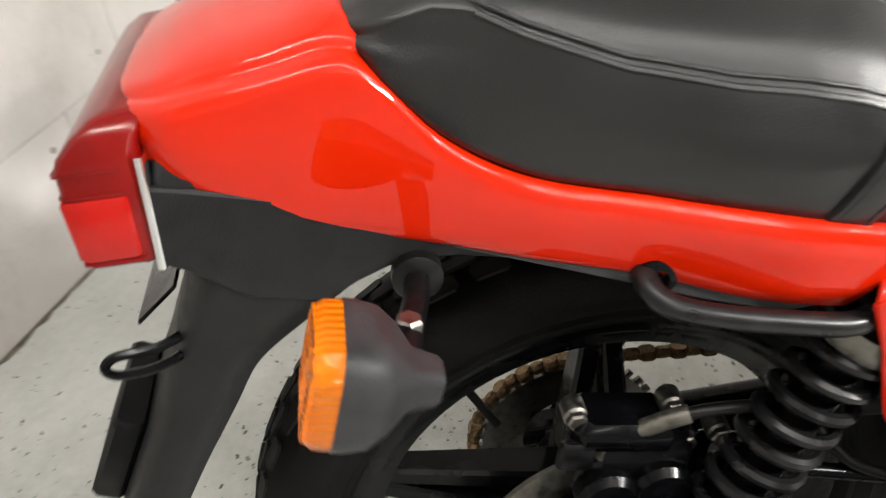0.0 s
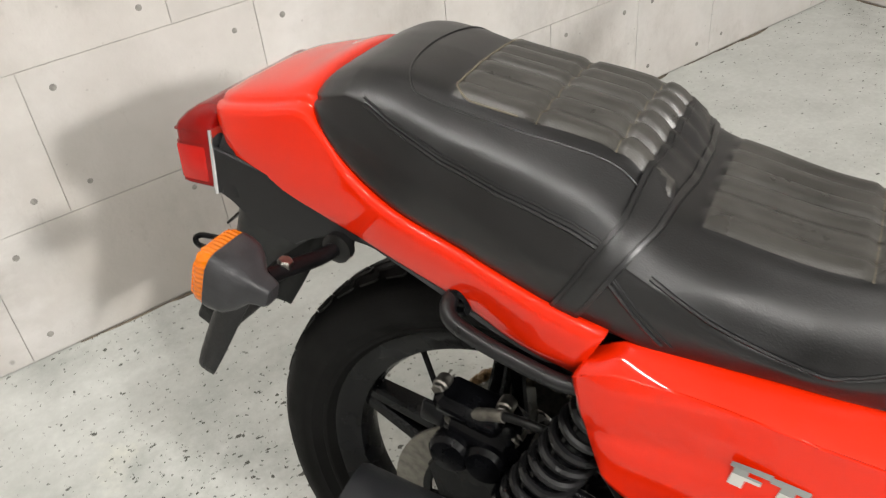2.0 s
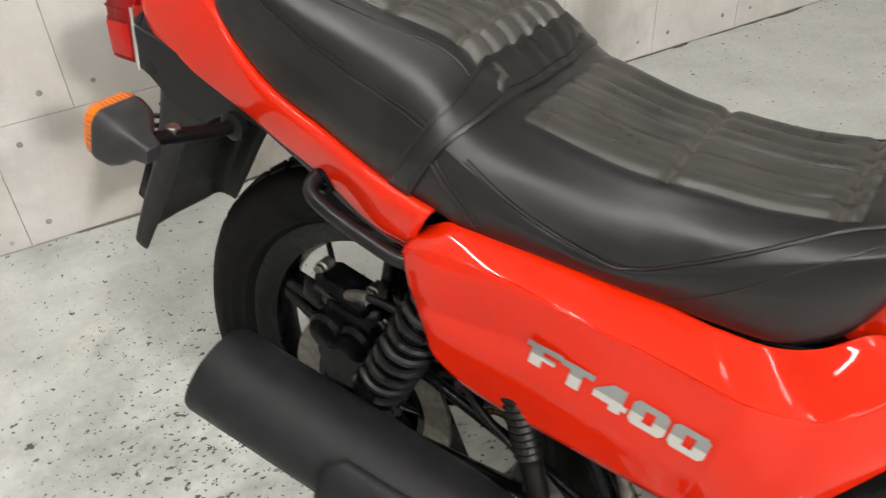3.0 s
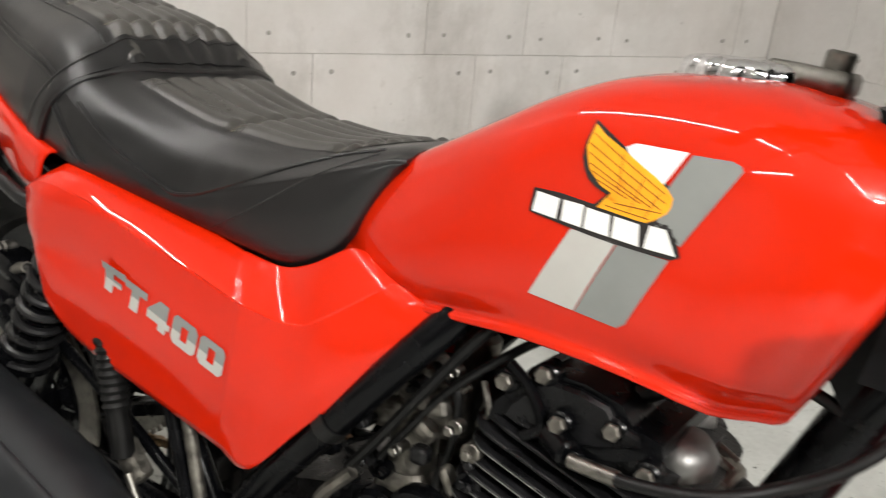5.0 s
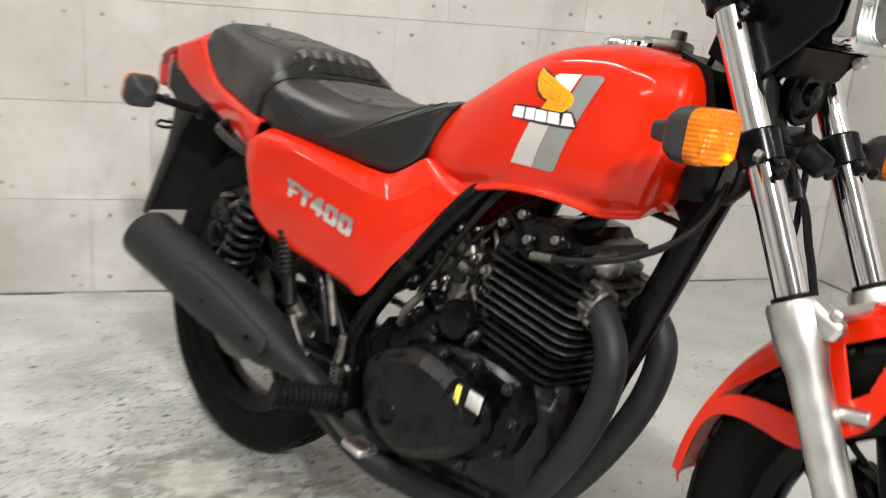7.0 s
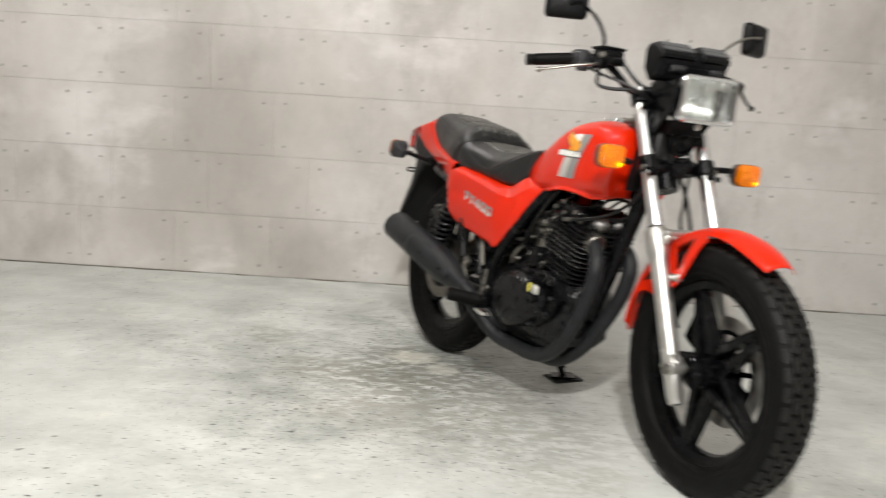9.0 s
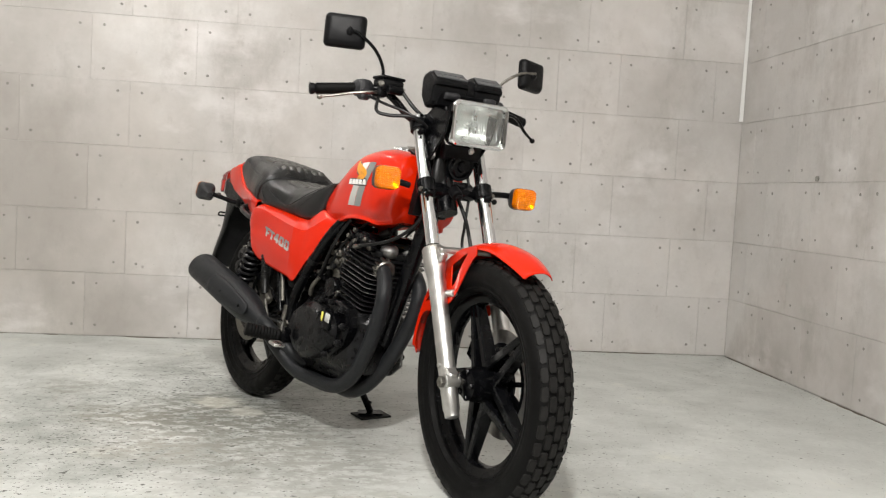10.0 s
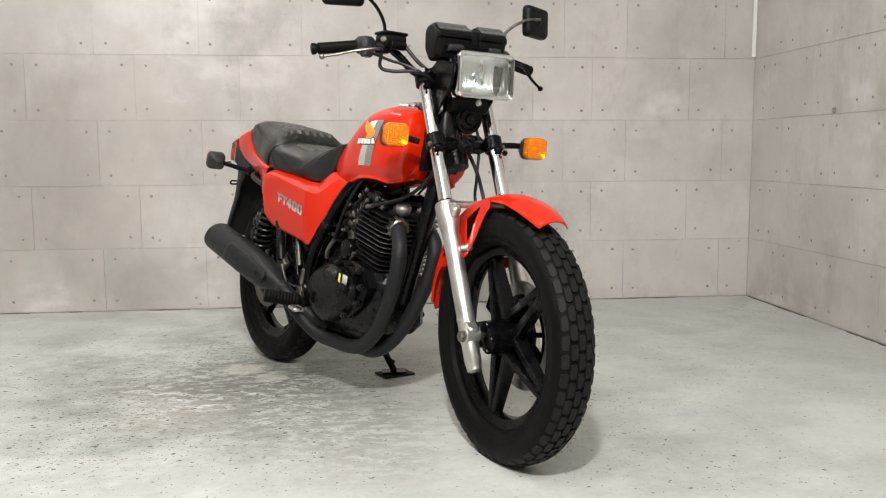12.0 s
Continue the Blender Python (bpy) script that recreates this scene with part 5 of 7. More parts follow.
def letter(polys, u0, u1):
    out = []
    for poly in polys:
        out.append([tuple(LO + LU * (u0 + (u1 - u0) * a) + LV * b) for a, b in poly])
    return out


GL = {
    "F": [[(0, 1), (1.0, 1), (1.0, 0.74), (0, 0.74)], [(0.12, 0.74), (0.48, 0.74), (0.48, 0.0), (0.12, 0.0)], [(0.48, 0.56), (0.85, 0.56), (0.85, 0.34), (0.48, 0.34)]],
    "T": [[(0, 0.92), (1.0, 0.92), (1.0, 0.66), (0, 0.66)], [(0.30, 0.66), (0.68, 0.66), (0.68, 0.0), (0.30, 0.0)]],
    "4": [[(0.45, 1), (0.85, 1), (0.85, 0.42), (0.52, 0.42), (0.52, 0.70), (0.34, 0.42), (0.0, 0.42), (0.0, 0.50)], [(0.0, 0.42), (1.0, 0.42), (1.0, 0.20), (0.0, 0.20)], [(0.52, 0.20), (0.85, 0.20), (0.85, 0.0), (0.52, 0.0)]],
    "0": [[(0.0, 0.16), (0.0, 0.84), (0.12, 1), (0.36, 1), (0.36, 0)], [(0.36, 1), (0.64, 1), (0.64, 0.74), (0.36, 0.74)], [(0.36, 0.26), (0.64, 0.26), (0.64, 0), (0.36, 0)], [(0.64, 1), (0.88, 1), (1, 0.84), (1, 0.16), (0.88, 0), (0.64, 0)]]}
GL["0"][0] = [(0.0, 0.16), (0.0, 0.84), (0.12, 1), (0.36, 1), (0.36, 0), (0.12, 0)]
for chh, u0, u1 in (("F", 0.0, 0.19), ("T", 0.19, 0.37), ("4", 0.385, 0.57), ("0", 0.585, 0.775), ("0", 0.795, 0.985)):
    for half_, mt in ((1, SILVERDK), (-1, SILVERLT)):
        cl = [c for c in (clip_half(p, 0.46, half_) for p in GL[chh]) if len(c) > 2]
        for poly in letter(cl, u0, u1):
            decal("letter_stroke", poly, cover_bvh, mt, cover_ob, 0.0026, label="silver lettering", cell=0.02)

# tail cowl -----------------------------------------------------------------
# x, lower y, lower z, crease y, crease z, inner y, inner z, centre z
TC = [(-0.268, 0.050, 0.858, 0.056, 0.866, 0.035, 0.874, 0.877),
      (-0.258, 0.080, 0.846, 0.084, 0.866, 0.050, 0.880, 0.884),
      (-0.235, 0.096, 0.826, 0.099, 0.868, 0.060, 0.888, 0.893),
      (-0.200, 0.105, 0.804, 0.107, 0.871, 0.068, 0.897, 0.904),
      (-0.150, 0.110, 0.785, 0.112, 0.877, 0.074, 0.909, 0.917),
      (-0.105, 0.112, 0.771, 0.114, 0.882, 0.078, 0.917, 0.925)]
TS = [(-0.105, 0.112, 0.771, 0.114, 0.882, 0.094, 0.905),
      (-0.082, 0.113, 0.762, 0.115, 0.862, 0.094, 0.874),
      (-0.050, 0.115, 0.750, 0.118, 0.821, 0.094, 0.828),
      (0.000, 0.118, 0.732, 0.121, 0.788, 0.094, 0.792),
      (0.080, 0.124, 0.709, 0.128, 0.764, 0.10, 0.767),
      (0.160, 0.131, 0.687, 0.136, 0.745, 0.105, 0.748),
      (0.236, 0.137, 0.668, 0.142, 0.727, 0.108, 0.730)]
tail = new("tail_cowl")
tail.parent = bike
rows = []


def tail_row(x, ly, lz, cy, cz, iy, iz, ct):
    kx = 0.5 * max(0, (x - 0.05) / 0.18)
    hp = [(ly - 0.012, lz), (ly - 0.002, lz + 0.001), (ly + 0.004, lz + 0.45 * (cz - lz)), (cy + 0.0025, cz - 0.012), (cy + 0.0010, cz - 0.0025), (cy - 0.0035, cz + 0.0012), (cy - 0.012, cz + 0.22 * (iz - cz)), (0.5 * (cy + iy), 0.55 * iz + 0.45 * cz + 0.002), (iy, iz), (iy * 0.5, iz + 0.75 * (ct - iz)), (0, ct)]
    hp = spline(hp, 60)
    return [(x + kx * (z - cz), -y, z) for y, z in hp] + [(x + kx * (z - cz), y, z) for y, z in hp[-2::-1]]


TC = [(-0.20 + (r[0] + 0.20) * 0.60 if r[0] < -0.20 else r[0],) + r[1:] for r in TC]
TC = [r[:6] + (r[4] + 0.5 * (r[6] - r[4]), r[4] + 0.5 * (r[7] - r[4])) for r in TC]
TALL = TC + [(x, ly, lz, cy, cz, iy, iz, iz - 0.012) for x, ly, lz, cy, cz, iy, iz in TS[1:]]
rows = [tail_row(*r) for r in spline(TALL, 70)]
sh = Shape().loft(rows, False, False, False)
sh.add(rows[0], [tuple(range(len(rows[0])))])
thicken(part("tail_shell", sh, RED, tail, "glossy red tail cowl around the seat", 60), 0.003, 0)

# tail lamp
tl = new("tail_lamp")
tl.parent = bike
tagged(tl, "boxy red tail lamp with chrome edge")


FRAMED[0] = False


def lamp_ring(z, x0, x1, hw, r=0.006):
    xc, hx = (x0 + x1) / 2, (x1 - x0) / 2
    return [(xc + p, q, z) for p, q in rounded(hx, hw, min(r, hx * 0.8), 3)]


part("lens", Shape().loft([lamp_ring(0.7405, -0.277, -0.237, 0.110), lamp_ring(0.7430, -0.2795, -0.2365, 0.113), lamp_ring(0.776, -0.2815, -0.234, 0.113), lamp_ring(0.8085, -0.2795, -0.231, 0.113), lamp_ring(0.8135, -0.2775, -0.2305, 0.111), lamp_ring(0.823, -0.268, -0.228, 0.106), lamp_ring(0.831, -0.256, -0.222, 0.099), lamp_ring(0.834, -0.246, -0.218, 0.090)]), REDLENS, tl, "dark red ribbed tail lens")
# band of brighter red painted in for light reflected low in the lens
part("lit_lens_band", Shape().loft([lamp_ring(0.7475, -0.2805, -0.244, 0.1135, 0.004), lamp_ring(0.7495, -0.2822, -0.243, 0.1142, 0.004), lamp_ring(0.7870, -0.2824, -0.241, 0.1142, 0.004), lamp_ring(0.7890, -0.2810, -0.241, 0.1135, 0.004)]), LITLENS, tl, "red lower lens band, brightened for reflected light")
for zz in (0.7455, 0.7915, 0.8065):
    part("lens_rib", Shape().loft([lamp_ring(zz - 0.0008, -0.2812, -0.240, 0.1138, 0.004), lamp_ring(zz + 0.0008, -0.2812, -0.240, 0.1138, 0.004)]), REDLENS, tl)
part("chrome_edge", Shape().loft([lamp_ring(0.736, -0.2385, -0.2325, 0.1150, 0.002), lamp_ring(0.8125, -0.2325, -0.2270, 0.1150, 0.002)]), CHROME, tl, "chrome lamp edge")
part("lamp_base", Shape().loft([lamp_ring(0.7345, -0.2330, -0.205, 0.1120), lamp_ring(0.790, -0.2285, -0.200, 0.1080), lamp_ring(0.812, -0.2265, -0.200, 0.094)]), SKIRT, tl)

# rear mudguard and plate holder
rm = new("rear_mudguard")
rm.parent = bike
tagged(rm, "black plastic rear mudguard and flap")
CHEEK = [(-0.236, 0.792), (-0.205, 0.785), (-0.130, 0.764), (-0.060, 0.740), (0.034, 0.712), (0.090, 0.694), (0.090, 0.668), (0.052, 0.677), (-0.020, 0.701), (-0.050, 0.709), (-0.075, 0.712), (-0.098, 0.709), (-0.120, 0.700), (-0.142, 0.688), (-0.190, 0.700), (-0.222, 0.728), (-0.238, 0.737)]
for sy in (-1, 1):
    s_ = Shape().slab(CHEEK, lambda x, z, d, sy=sy: (x, sy * (0.103 + d + 0.004 * min(1, max(0, (z - 0.70) / 0.05))), z), 0.005, 0.002)
    part("side_skirt", s_, SKIRT, rm)
# trough-shaped flap: back edge and front edge in x, z
FLAP_B = spline([(-0.222, 0.722), (-0.240, 0.677), (-0.262, 0.632), (-0.288, 0.577), (-0.318, 0.522), (-0.346, 0.467), (-0.356, 0.437)], 40)
FLAP_F = spline([(-0.118, 0.704), (-0.152, 0.677), (-0.196, 0.640), (-0.222, 0.598), (-0.258, 0.542), (-0.296, 0.478), (-0.326, 0.430)], 40)
rows = []
for i in range(40):
    (xb, zb), (xf, zf) = FLAP_B[i], FLAP_F[i]
    k = i / 39
    hw = 0.103 - 0.016 * min(1, k / 0.45)
    rr_ = min(0.024, 0.45 * math.hypot(xf - xb, zf - zb))
    L_ = math.hypot(xf - xb, zf - zb)
    ux, uz = (xf - xb) / L_, (zf - zb) / L_
    half_ = [(L_, hw + 0.001), (L_ * 0.6, hw + 0.0015), (rr_ * 1.2, hw)] + [(rr_ - rr_ * math.sin(a), hw - rr_ + rr_ * math.cos(a)) for a in np.linspace(0.15, math.pi / 2, 8)] + [(0.0, hw * 0.55), (-0.002, 0.0)]
    full_ = [(d, -y) for d, y in half_] + [(d, y) for d, y in half_[-2::-1]]
    rows.append([(xb + ux * d, y, zb + uz * d) for d, y in full_])
thicken(part("flap", Shape().loft(rows, False, False, False), SKIRT, rm, "long black rear flap with turned-in sides", 60), 0.004, 1)
rows = []
for a in np.linspace(48, 92, 30):
    r = 0.342
    rows.append([(REAR[0] + (r + 0.012 * (1 - (y / 0.078) ** 2)) * math.cos(radians(a)), y, REAR[2] + (r + 0.012 * (1 - (y / 0.078) ** 2)) * math.sin(radians(a))) for y in np.linspace(-0.078, 0.078, 11)])
thicken(part("inner_guard", Shape().loft(rows, False, False, False), PLASTIC, rm, "", 60), 0.003, 0)
part("under_tray", Shape().box((-0.11, 0, 0.722), (0.24, 0.17, 0.012), (0, 16, 0), 0.004), PLASTIC, rm)
s_ = Shape().box((-0.334, -0.010, 0.528), (0.026, 0.105, 0.085), (0, 28, 0), 0.004)
part("plate_holder", s_, PLASTIC, rm, "black number plate backing")
s_ = Shape().slab([(-0.045, 0.0), (0.045, 0.0), (0.040, 0.055), (-0.040, 0.055)], lambda y, u, d: (-0.246 - 0.62 * u - 0.5 * d, y - 0.02, 0.688 - 0.55 * u + 0.8 * d), 0.003, 0.001)
part("plate_bracket", s_, GLOSSBLK, rm, "thin black plate bracket")
hk_ = Shape().tube([(-0.238, -0.080, 0.650), (-0.262, -0.096, 0.647), (-0.290, -0.100, 0.647), (-0.299, -0.098, 0.653), (-0.290, -0.096, 0.660), (-0.262, -0.092, 0.660), (-0.238, -0.078, 0.662)], 0.0036, 8, 36)
part("luggage_hook", hk_, GLOSSBLK, rm)
FRAMED[0] = True

# grab rail and tail frame
for sy in (-1, 1):
    # grey strip hanging below the edge of the cowl
    rr = []
    for x in np.linspace(-0.05, 0.192, 14):
        ly, lz, hang = float(np.interp(x, [-0.05, 0.08, 0.16, 0.236], [0.115, 0.124, 0.131, 0.137])), float(np.interp(x, [-0.05, 0.08, 0.16, 0.236], [0.750, 0.709, 0.687, 0.668])), 0.004 + 0.016 * min(1, max(0, (x + 0.05) / 0.20))
        if x > 0.185:
            hang *= 0.6
        rr.append([(x, sy * (ly - 0.004), lz + 0.006), (x, sy * (ly - 0.002), lz - 0.8 * hang), (x, sy * (ly - 0.005), lz - hang), (x, sy * (ly - 0.010), lz - 0.8 * hang), (x, sy * (ly - 0.010), lz + 0.006)])
    part("cowl_strip", Shape().loft(rr), GREYPL, bike, "dark grey strip below the tail cowl")
    FRAMED[0] = False
    rail = [(0.076, sy * 0.112, 0.694), (0.063, sy * 0.136, 0.693), (0.070, sy * 0.156, 0.684), (0.10, sy * 0.164, 0.674), (0.15, sy * 0.168, 0.662), (0.192, sy * 0.168, 0.653), (0.216, sy * 0.156, 0.654), (0.220, sy * 0.12, 0.672)]
    part("grab_rail", Shape().tube(rail, 0.0085, 12, 50), SPRING, bike, "black tubular grab rail")
    part("rail_eye", Shape().lathe([(-0.012, 0.012), (0.0, 0.015), (0.008, 0.015), (0.011, 0.009), (0.006, 0.007)], (0.070, sy * 0.130, 0.689), (0, sy, 0), 20), GLOSSBLK, bike)
    FRAMED[0] = True

# seat ------------------------------------------------------------------------
# x, top z, shoulder half width, lower half width, lower z
SEAT = [(-0.100, 0.903, 0.080, 0.095, 0.886), (-0.082, 0.914, 0.094, 0.112, 0.860), (-0.050, 0.923, 0.100, 0.116, 0.820), (0.0, 0.920, 0.103, 0.119, 0.787), (0.06, 0.904, 0.106, 0.123, 0.768), (0.13, 0.890, 0.110, 0.128, 0.748),
        (0.195, 0.877, 0.114, 0.131, 0.729), (0.225, 0.865, 0.115, 0.132, 0.722), (0.250, 0.840, 0.116, 0.133, 0.717), (0.275, 0.823, 0.117, 0.134, 0.713), (0.325, 0.812, 0.117, 0.133, 0.709), (0.385, 0.800, 0.116, 0.131, 0.702), (0.44, 0.796, 0.115, 0.128, 0.692),
        (0.50, 0.793, 0.112, 0.125, 0.684), (0.55, 0.797, 0.108, 0.120, 0.683), (0.59, 0.805, 0.102, 0.110, 0.705), (0.622, 0.812, 0.094, 0.100, 0.765), (0.645, 0.813, 0.086, 0.092, 0.798)]
SEAT_S = spline(SEAT, 240)


# height of the piped edge between flank and shoulder along the seat
EDGE_X = [-0.10, -0.05, -0.03, 0.0, 0.058, 0.121, 0.162, 0.195, 0.219, 0.243, 0.30, 0.34, 0.393, 0.424, 0.467, 0.557, 0.64]
EDGE_Z = [0.892, 0.902, 0.898, 0.880, 0.852, 0.833, 0.825, 0.816, 0.806, 0.796, 0.766, 0.748, 0.730, 0.728, 0.742, 0.772, 0.803]


def seat_half(row, n=76):
    x, zt, sw, lw, lz = row
    sw, lw = sw + 0.008, lw + 0.003
    zp = min(max(float(np.interp(x, EDGE_X, EDGE_Z)), lz + 0.010), zt - 0.012)
    yp = sw + 0.010 * min(1, (zt - zp) / 0.05)
    h = zt - zp
    return spline([(lw - 0.011, lz), (lw - 0.002, lz + 0.14 * (zp - lz)), (0.5 * (lw + yp) + 0.003, lz + 0.55 * (zp - lz)), (yp + 0.0025, lz + 0.80 * (zp - lz)), (yp + 0.0004, zp - 0.003), (yp - 0.0012, zp + 0.002), (yp - 0.10 * sw, zp + 0.40 * h), (sw * 0.82, zp + 0.70 * h), (sw * 0.66, zp + 0.90 * h), (sw * 0.34, zt - 0.03 * h), (0, zt)], n)


def quilt(x, y):
    """Puffed channels of the two quilted pads."""
    for x0, x1, hw, cuts in ((0.045, 0.268, 0.084, (0.135, 0.212)), (0.285, 0.575, 0.088, (0.425, 0.56))):
        if x0 < x < x1 and abs(y) < hw:
            e = min(1, (x - x0) / 0.012, (x1 - x) / 0.006, (hw - abs(y)) / 0.006)
            ch_ = abs(math.sin(math.pi * (y + hw) / (2 * hw / 6)))
            # the channels gather into deeper pleats where the step falls to the strap
            d = (0.0078 + 0.0075 * min(1, max(0, (x - 0.205) / 0.03)) * (x0 < 0.1)) * (ch_ ** 0.5) - 0.0024
            for c in cuts:
                d -= 0.0052 * math.exp(-((x - c) / 0.0055) ** 2)
            return d * max(0, e)
    return 0.0


rows = []
for row in SEAT_S:
    hp = seat_half(row)
    x = row[0]
    line = [(x, -y, z) for y, z in hp] + [(x, y, z) for y, z in hp[-2::-1]]
    top = row[1]
    rows.append([(a, b, c + quilt(a, b) if c > top - 0.03 else c) for a, b, c in line])
seat = new("seat")
seat.parent = bike
tagged(seat, "black stitched two-step motorcycle seat")
seat_shape = Shape().loft(rows, False, False, False)
seat_shape.add(rows[0], [tuple(range(len(rows[0])))])
seat_shape.add(rows[-1], [tuple(range(len(rows[-1])))])
part("cushion", seat_shape, LEATHER, seat, "", 60)
seat_bvh = bvh_of(Shape().loft(rows, False, False, False))
# quilted vinyl pads, greyed for reflected ceiling light, are laid over the cushion top
for x0, x1, hw in ((0.047, 0.262, 0.082), (0.290, 0.575, 0.086)):
    rr = []
    for row in SEAT_S:
        if x0 <= row[0] <= x1:
            rr.append([(row[0], y, seat_bvh.ray_cast(Vector((row[0], y, 1.2)), Vector((0, 0, -1)))[0].z + 0.0006) for y in np.linspace(-hw, hw, 90)])
    part("quilted_pad", Shape().loft(rr, False, False, False), PAD, seat, "dark quilted vinyl pad, greyed for reflected light", 60)


def on_seat(x, y):
    return seat_bvh.ray_cast(Vector((x, y, 1.2)), Vector((0, 0, -1)))[0]


def on_side(x, z, sy):
    h = seat_bvh.ray_cast(Vector((x, sy * 0.5, z)), Vector((0, -sy, 0)))[0]
    return h if h else Vector((x, sy * 0.12, z))


# seams: stitched outlines of the pads, piping and the V seams on the flanks
def seam(pts_, r=0.0011, mt=PIPING, name="seam"):
    part(name, Shape().tube([tuple(p) for p in pts_], r, 6), mt, seat)


for x0, x1, hw, cuts in ((0.047, 0.262, 0.082, (0.135, 0.212)), (0.290, 0.575, 0.086, (0.425, 0.56))):
    for c in cuts:
        seam([on_seat(c, y) + Vector((0, 0, 0.0002)) for y in np.linspace(-hw, hw, 50)], 0.0008)
    if x0 < 0.1:
        cr = 0.022
        arc = [(x0 + cr - cr * math.sin(a), hw - cr + cr * math.cos(a)) for a in np.linspace(0, math.pi / 2, 9)]
        out = [(x0 + 0.07, hw), (x0 + 0.045, hw)] + arc + [(x0, y) for y in np.linspace(hw - cr, -hw + cr, 16)[1:-1]] + [(x, -y) for x, y in arc[::-1]] + [(x0 + 0.045, -hw), (x0 + 0.07, -hw)]
        seam([on_seat(x, y) + Vector((0, 0, 0.0006)) for x, y in out], 0.0011)
        out = [(x, hw + 0.010) for x in np.linspace(0.245, 0.02, 30)] + [(0.02 - 0.032 * math.sin(a), (hw + 0.010) * math.cos(a)) for a in np.linspace(0.1, math.pi - 0.1, 30)] + [(x, -hw - 0.010) for x in np.linspace(0.02, 0.245, 30)]
        seam([on_seat(x, y) for x, y in out], 0.0012, LEATHER)
for sy in (-1, 1):
    line = []
    for row in SEAT_S:
        if -0.03 < row[0] < 0.222:
            line.append(on_side(row[0], float(np.interp(row[0], EDGE_X, EDGE_Z)), sy))
    line += [on_side(x, z, sy) for x, z in spline([(0.224, 0.790), (0.243, 0.769), (0.262, 0.748), (0.281, 0.727)], 16)]
    seam(line, 0.0022, LEATHER, "piping")
    seam([p + Vector((0, -sy * 0.0012, 0.007)) for p in line], 0.0012, LEATHER)
    seam([on_side(x, z, sy) for x, z in spline([(0.266, 0.788), (0.326, 0.753), (0.393, 0.727), (0.424, 0.726), (0.467, 0.744), (0.557, 0.788), (0.612, 0.806)], 40)], 0.0022, LEATHER, "piping")
    seam([on_side(x, z, sy) for x, z in spline([(0.232, 0.792), (0.252, 0.768), (0.272, 0.746), (0.290, 0.727)], 16)], 0.0012, LEATHER)
    seam([on_side(x, z, sy) for x, z in spline([(0.451, 0.697), (0.505, 0.732), (0.564, 0.775), (0.612, 0.803)], 22)], 0.0010, LEATHER)
# strap across the step
def strap_x(th):
    th = abs(th)
    return 0.259 - 0.010 * min(1, max(0, th - 30) / 40) - 0.060 * max(0, (th - 66) / 40)


rr = []
prev = None
for th in np.linspace(-105, 105, 85):
    out = Vector((0, math.sin(radians(th)), math.cos(radians(th))))
    ring = []
    lift = (0.0004, 0.0040, 0.0050, 0.0050, 0.0050, 0.0040, 0.0004)
    for off, up_ in zip((-0.0168, -0.0160, -0.0135, 0.0, 0.0135, 0.0160, 0.0168), lift):
        x = strap_x(th) + off
        zc = 0.770
        hit = seat_bvh.ray_cast(Vector((x, 0, zc)) + out * 0.4, -out)[0]
        ring.append((hit if hit else Vector((x, 0, zc)) + out * 0.12) + out * up_)
    rr.append(ring)
arr = np.array([[tuple(p) for p in r_] for r_ in rr])
for _ in range(3):
    arr[1:-1] = 0.5 * arr[1:-1] + 0.25 * (arr[:-2] + arr[2:])
part("seat_strap", Shape().loft([[tuple(p) for p in r_] for r_ in arr], False, False, False), LEATHER, seat, "black vinyl passenger strap", 40)
for k in (1, 5):
    seam([Vector(p) + Vector((0, 0.0008 * np.sign(p[1]), 0.0008)) for p in 0.7 * arr[:, k] + 0.3 * arr[:, 3]], 0.0007, LEATHER, "strap_stitch")

# engine ------------------------------------------------------------------
engine = new("engine")
engine.parent = bike
tagged(engine, "black air-cooled single-cylinder engine with fins")


def eput(name, s, m=ENGBLK, label="", angle=38, parent=engine):
    return part(name, s, m, parent, label, angle)


TILT = radians(14)
EA = np.array([math.sin(TILT), 0, math.cos(TILT)])      # along the cylinder
EF = np.array([math.cos(TILT), 0, -math.sin(TILT)])     # ahead, across it
EC = np.array([0.800, 0.0, 0.425])                      # cylinder foot


def epos(a, f, y):
    return EC + EA * a + EF * f + np.array([0, y, 0])


def fin_plate(a, f0, f1, hw, t, r=0.03):
    fc, hf = (f0 + f1) / 2, (f1 - f0) / 2
    ol = rounded(hf, hw, min(r, hf * 0.8, hw * 0.8), 5)
    return [[tuple(epos(a + d, fc + p * k, q * k)) for p, q in ol] for d, k in ((0, 0.99), (t * 0.25, 1.0), (t * 0.75, 1.0), (t, 0.99))]


# crankcase
s = Shape().box((0.70, 0, 0.315), (0.40, 0.20, 0.20), (0, -6, 0), 0.03)
s.box((0.60, 0, 0.39), (0.20, 0.18, 0.12), (0, -20, 0), 0.03)
s.box((0.83, 0, 0.345), (0.14, 0.17, 0.17), (0, 14, 0), 0.03)
s.box((0.70, 0, 0.225), (0.26, 0.16, 0.05), (0, 0, 0), 0.02)
eput("crankcase", s)
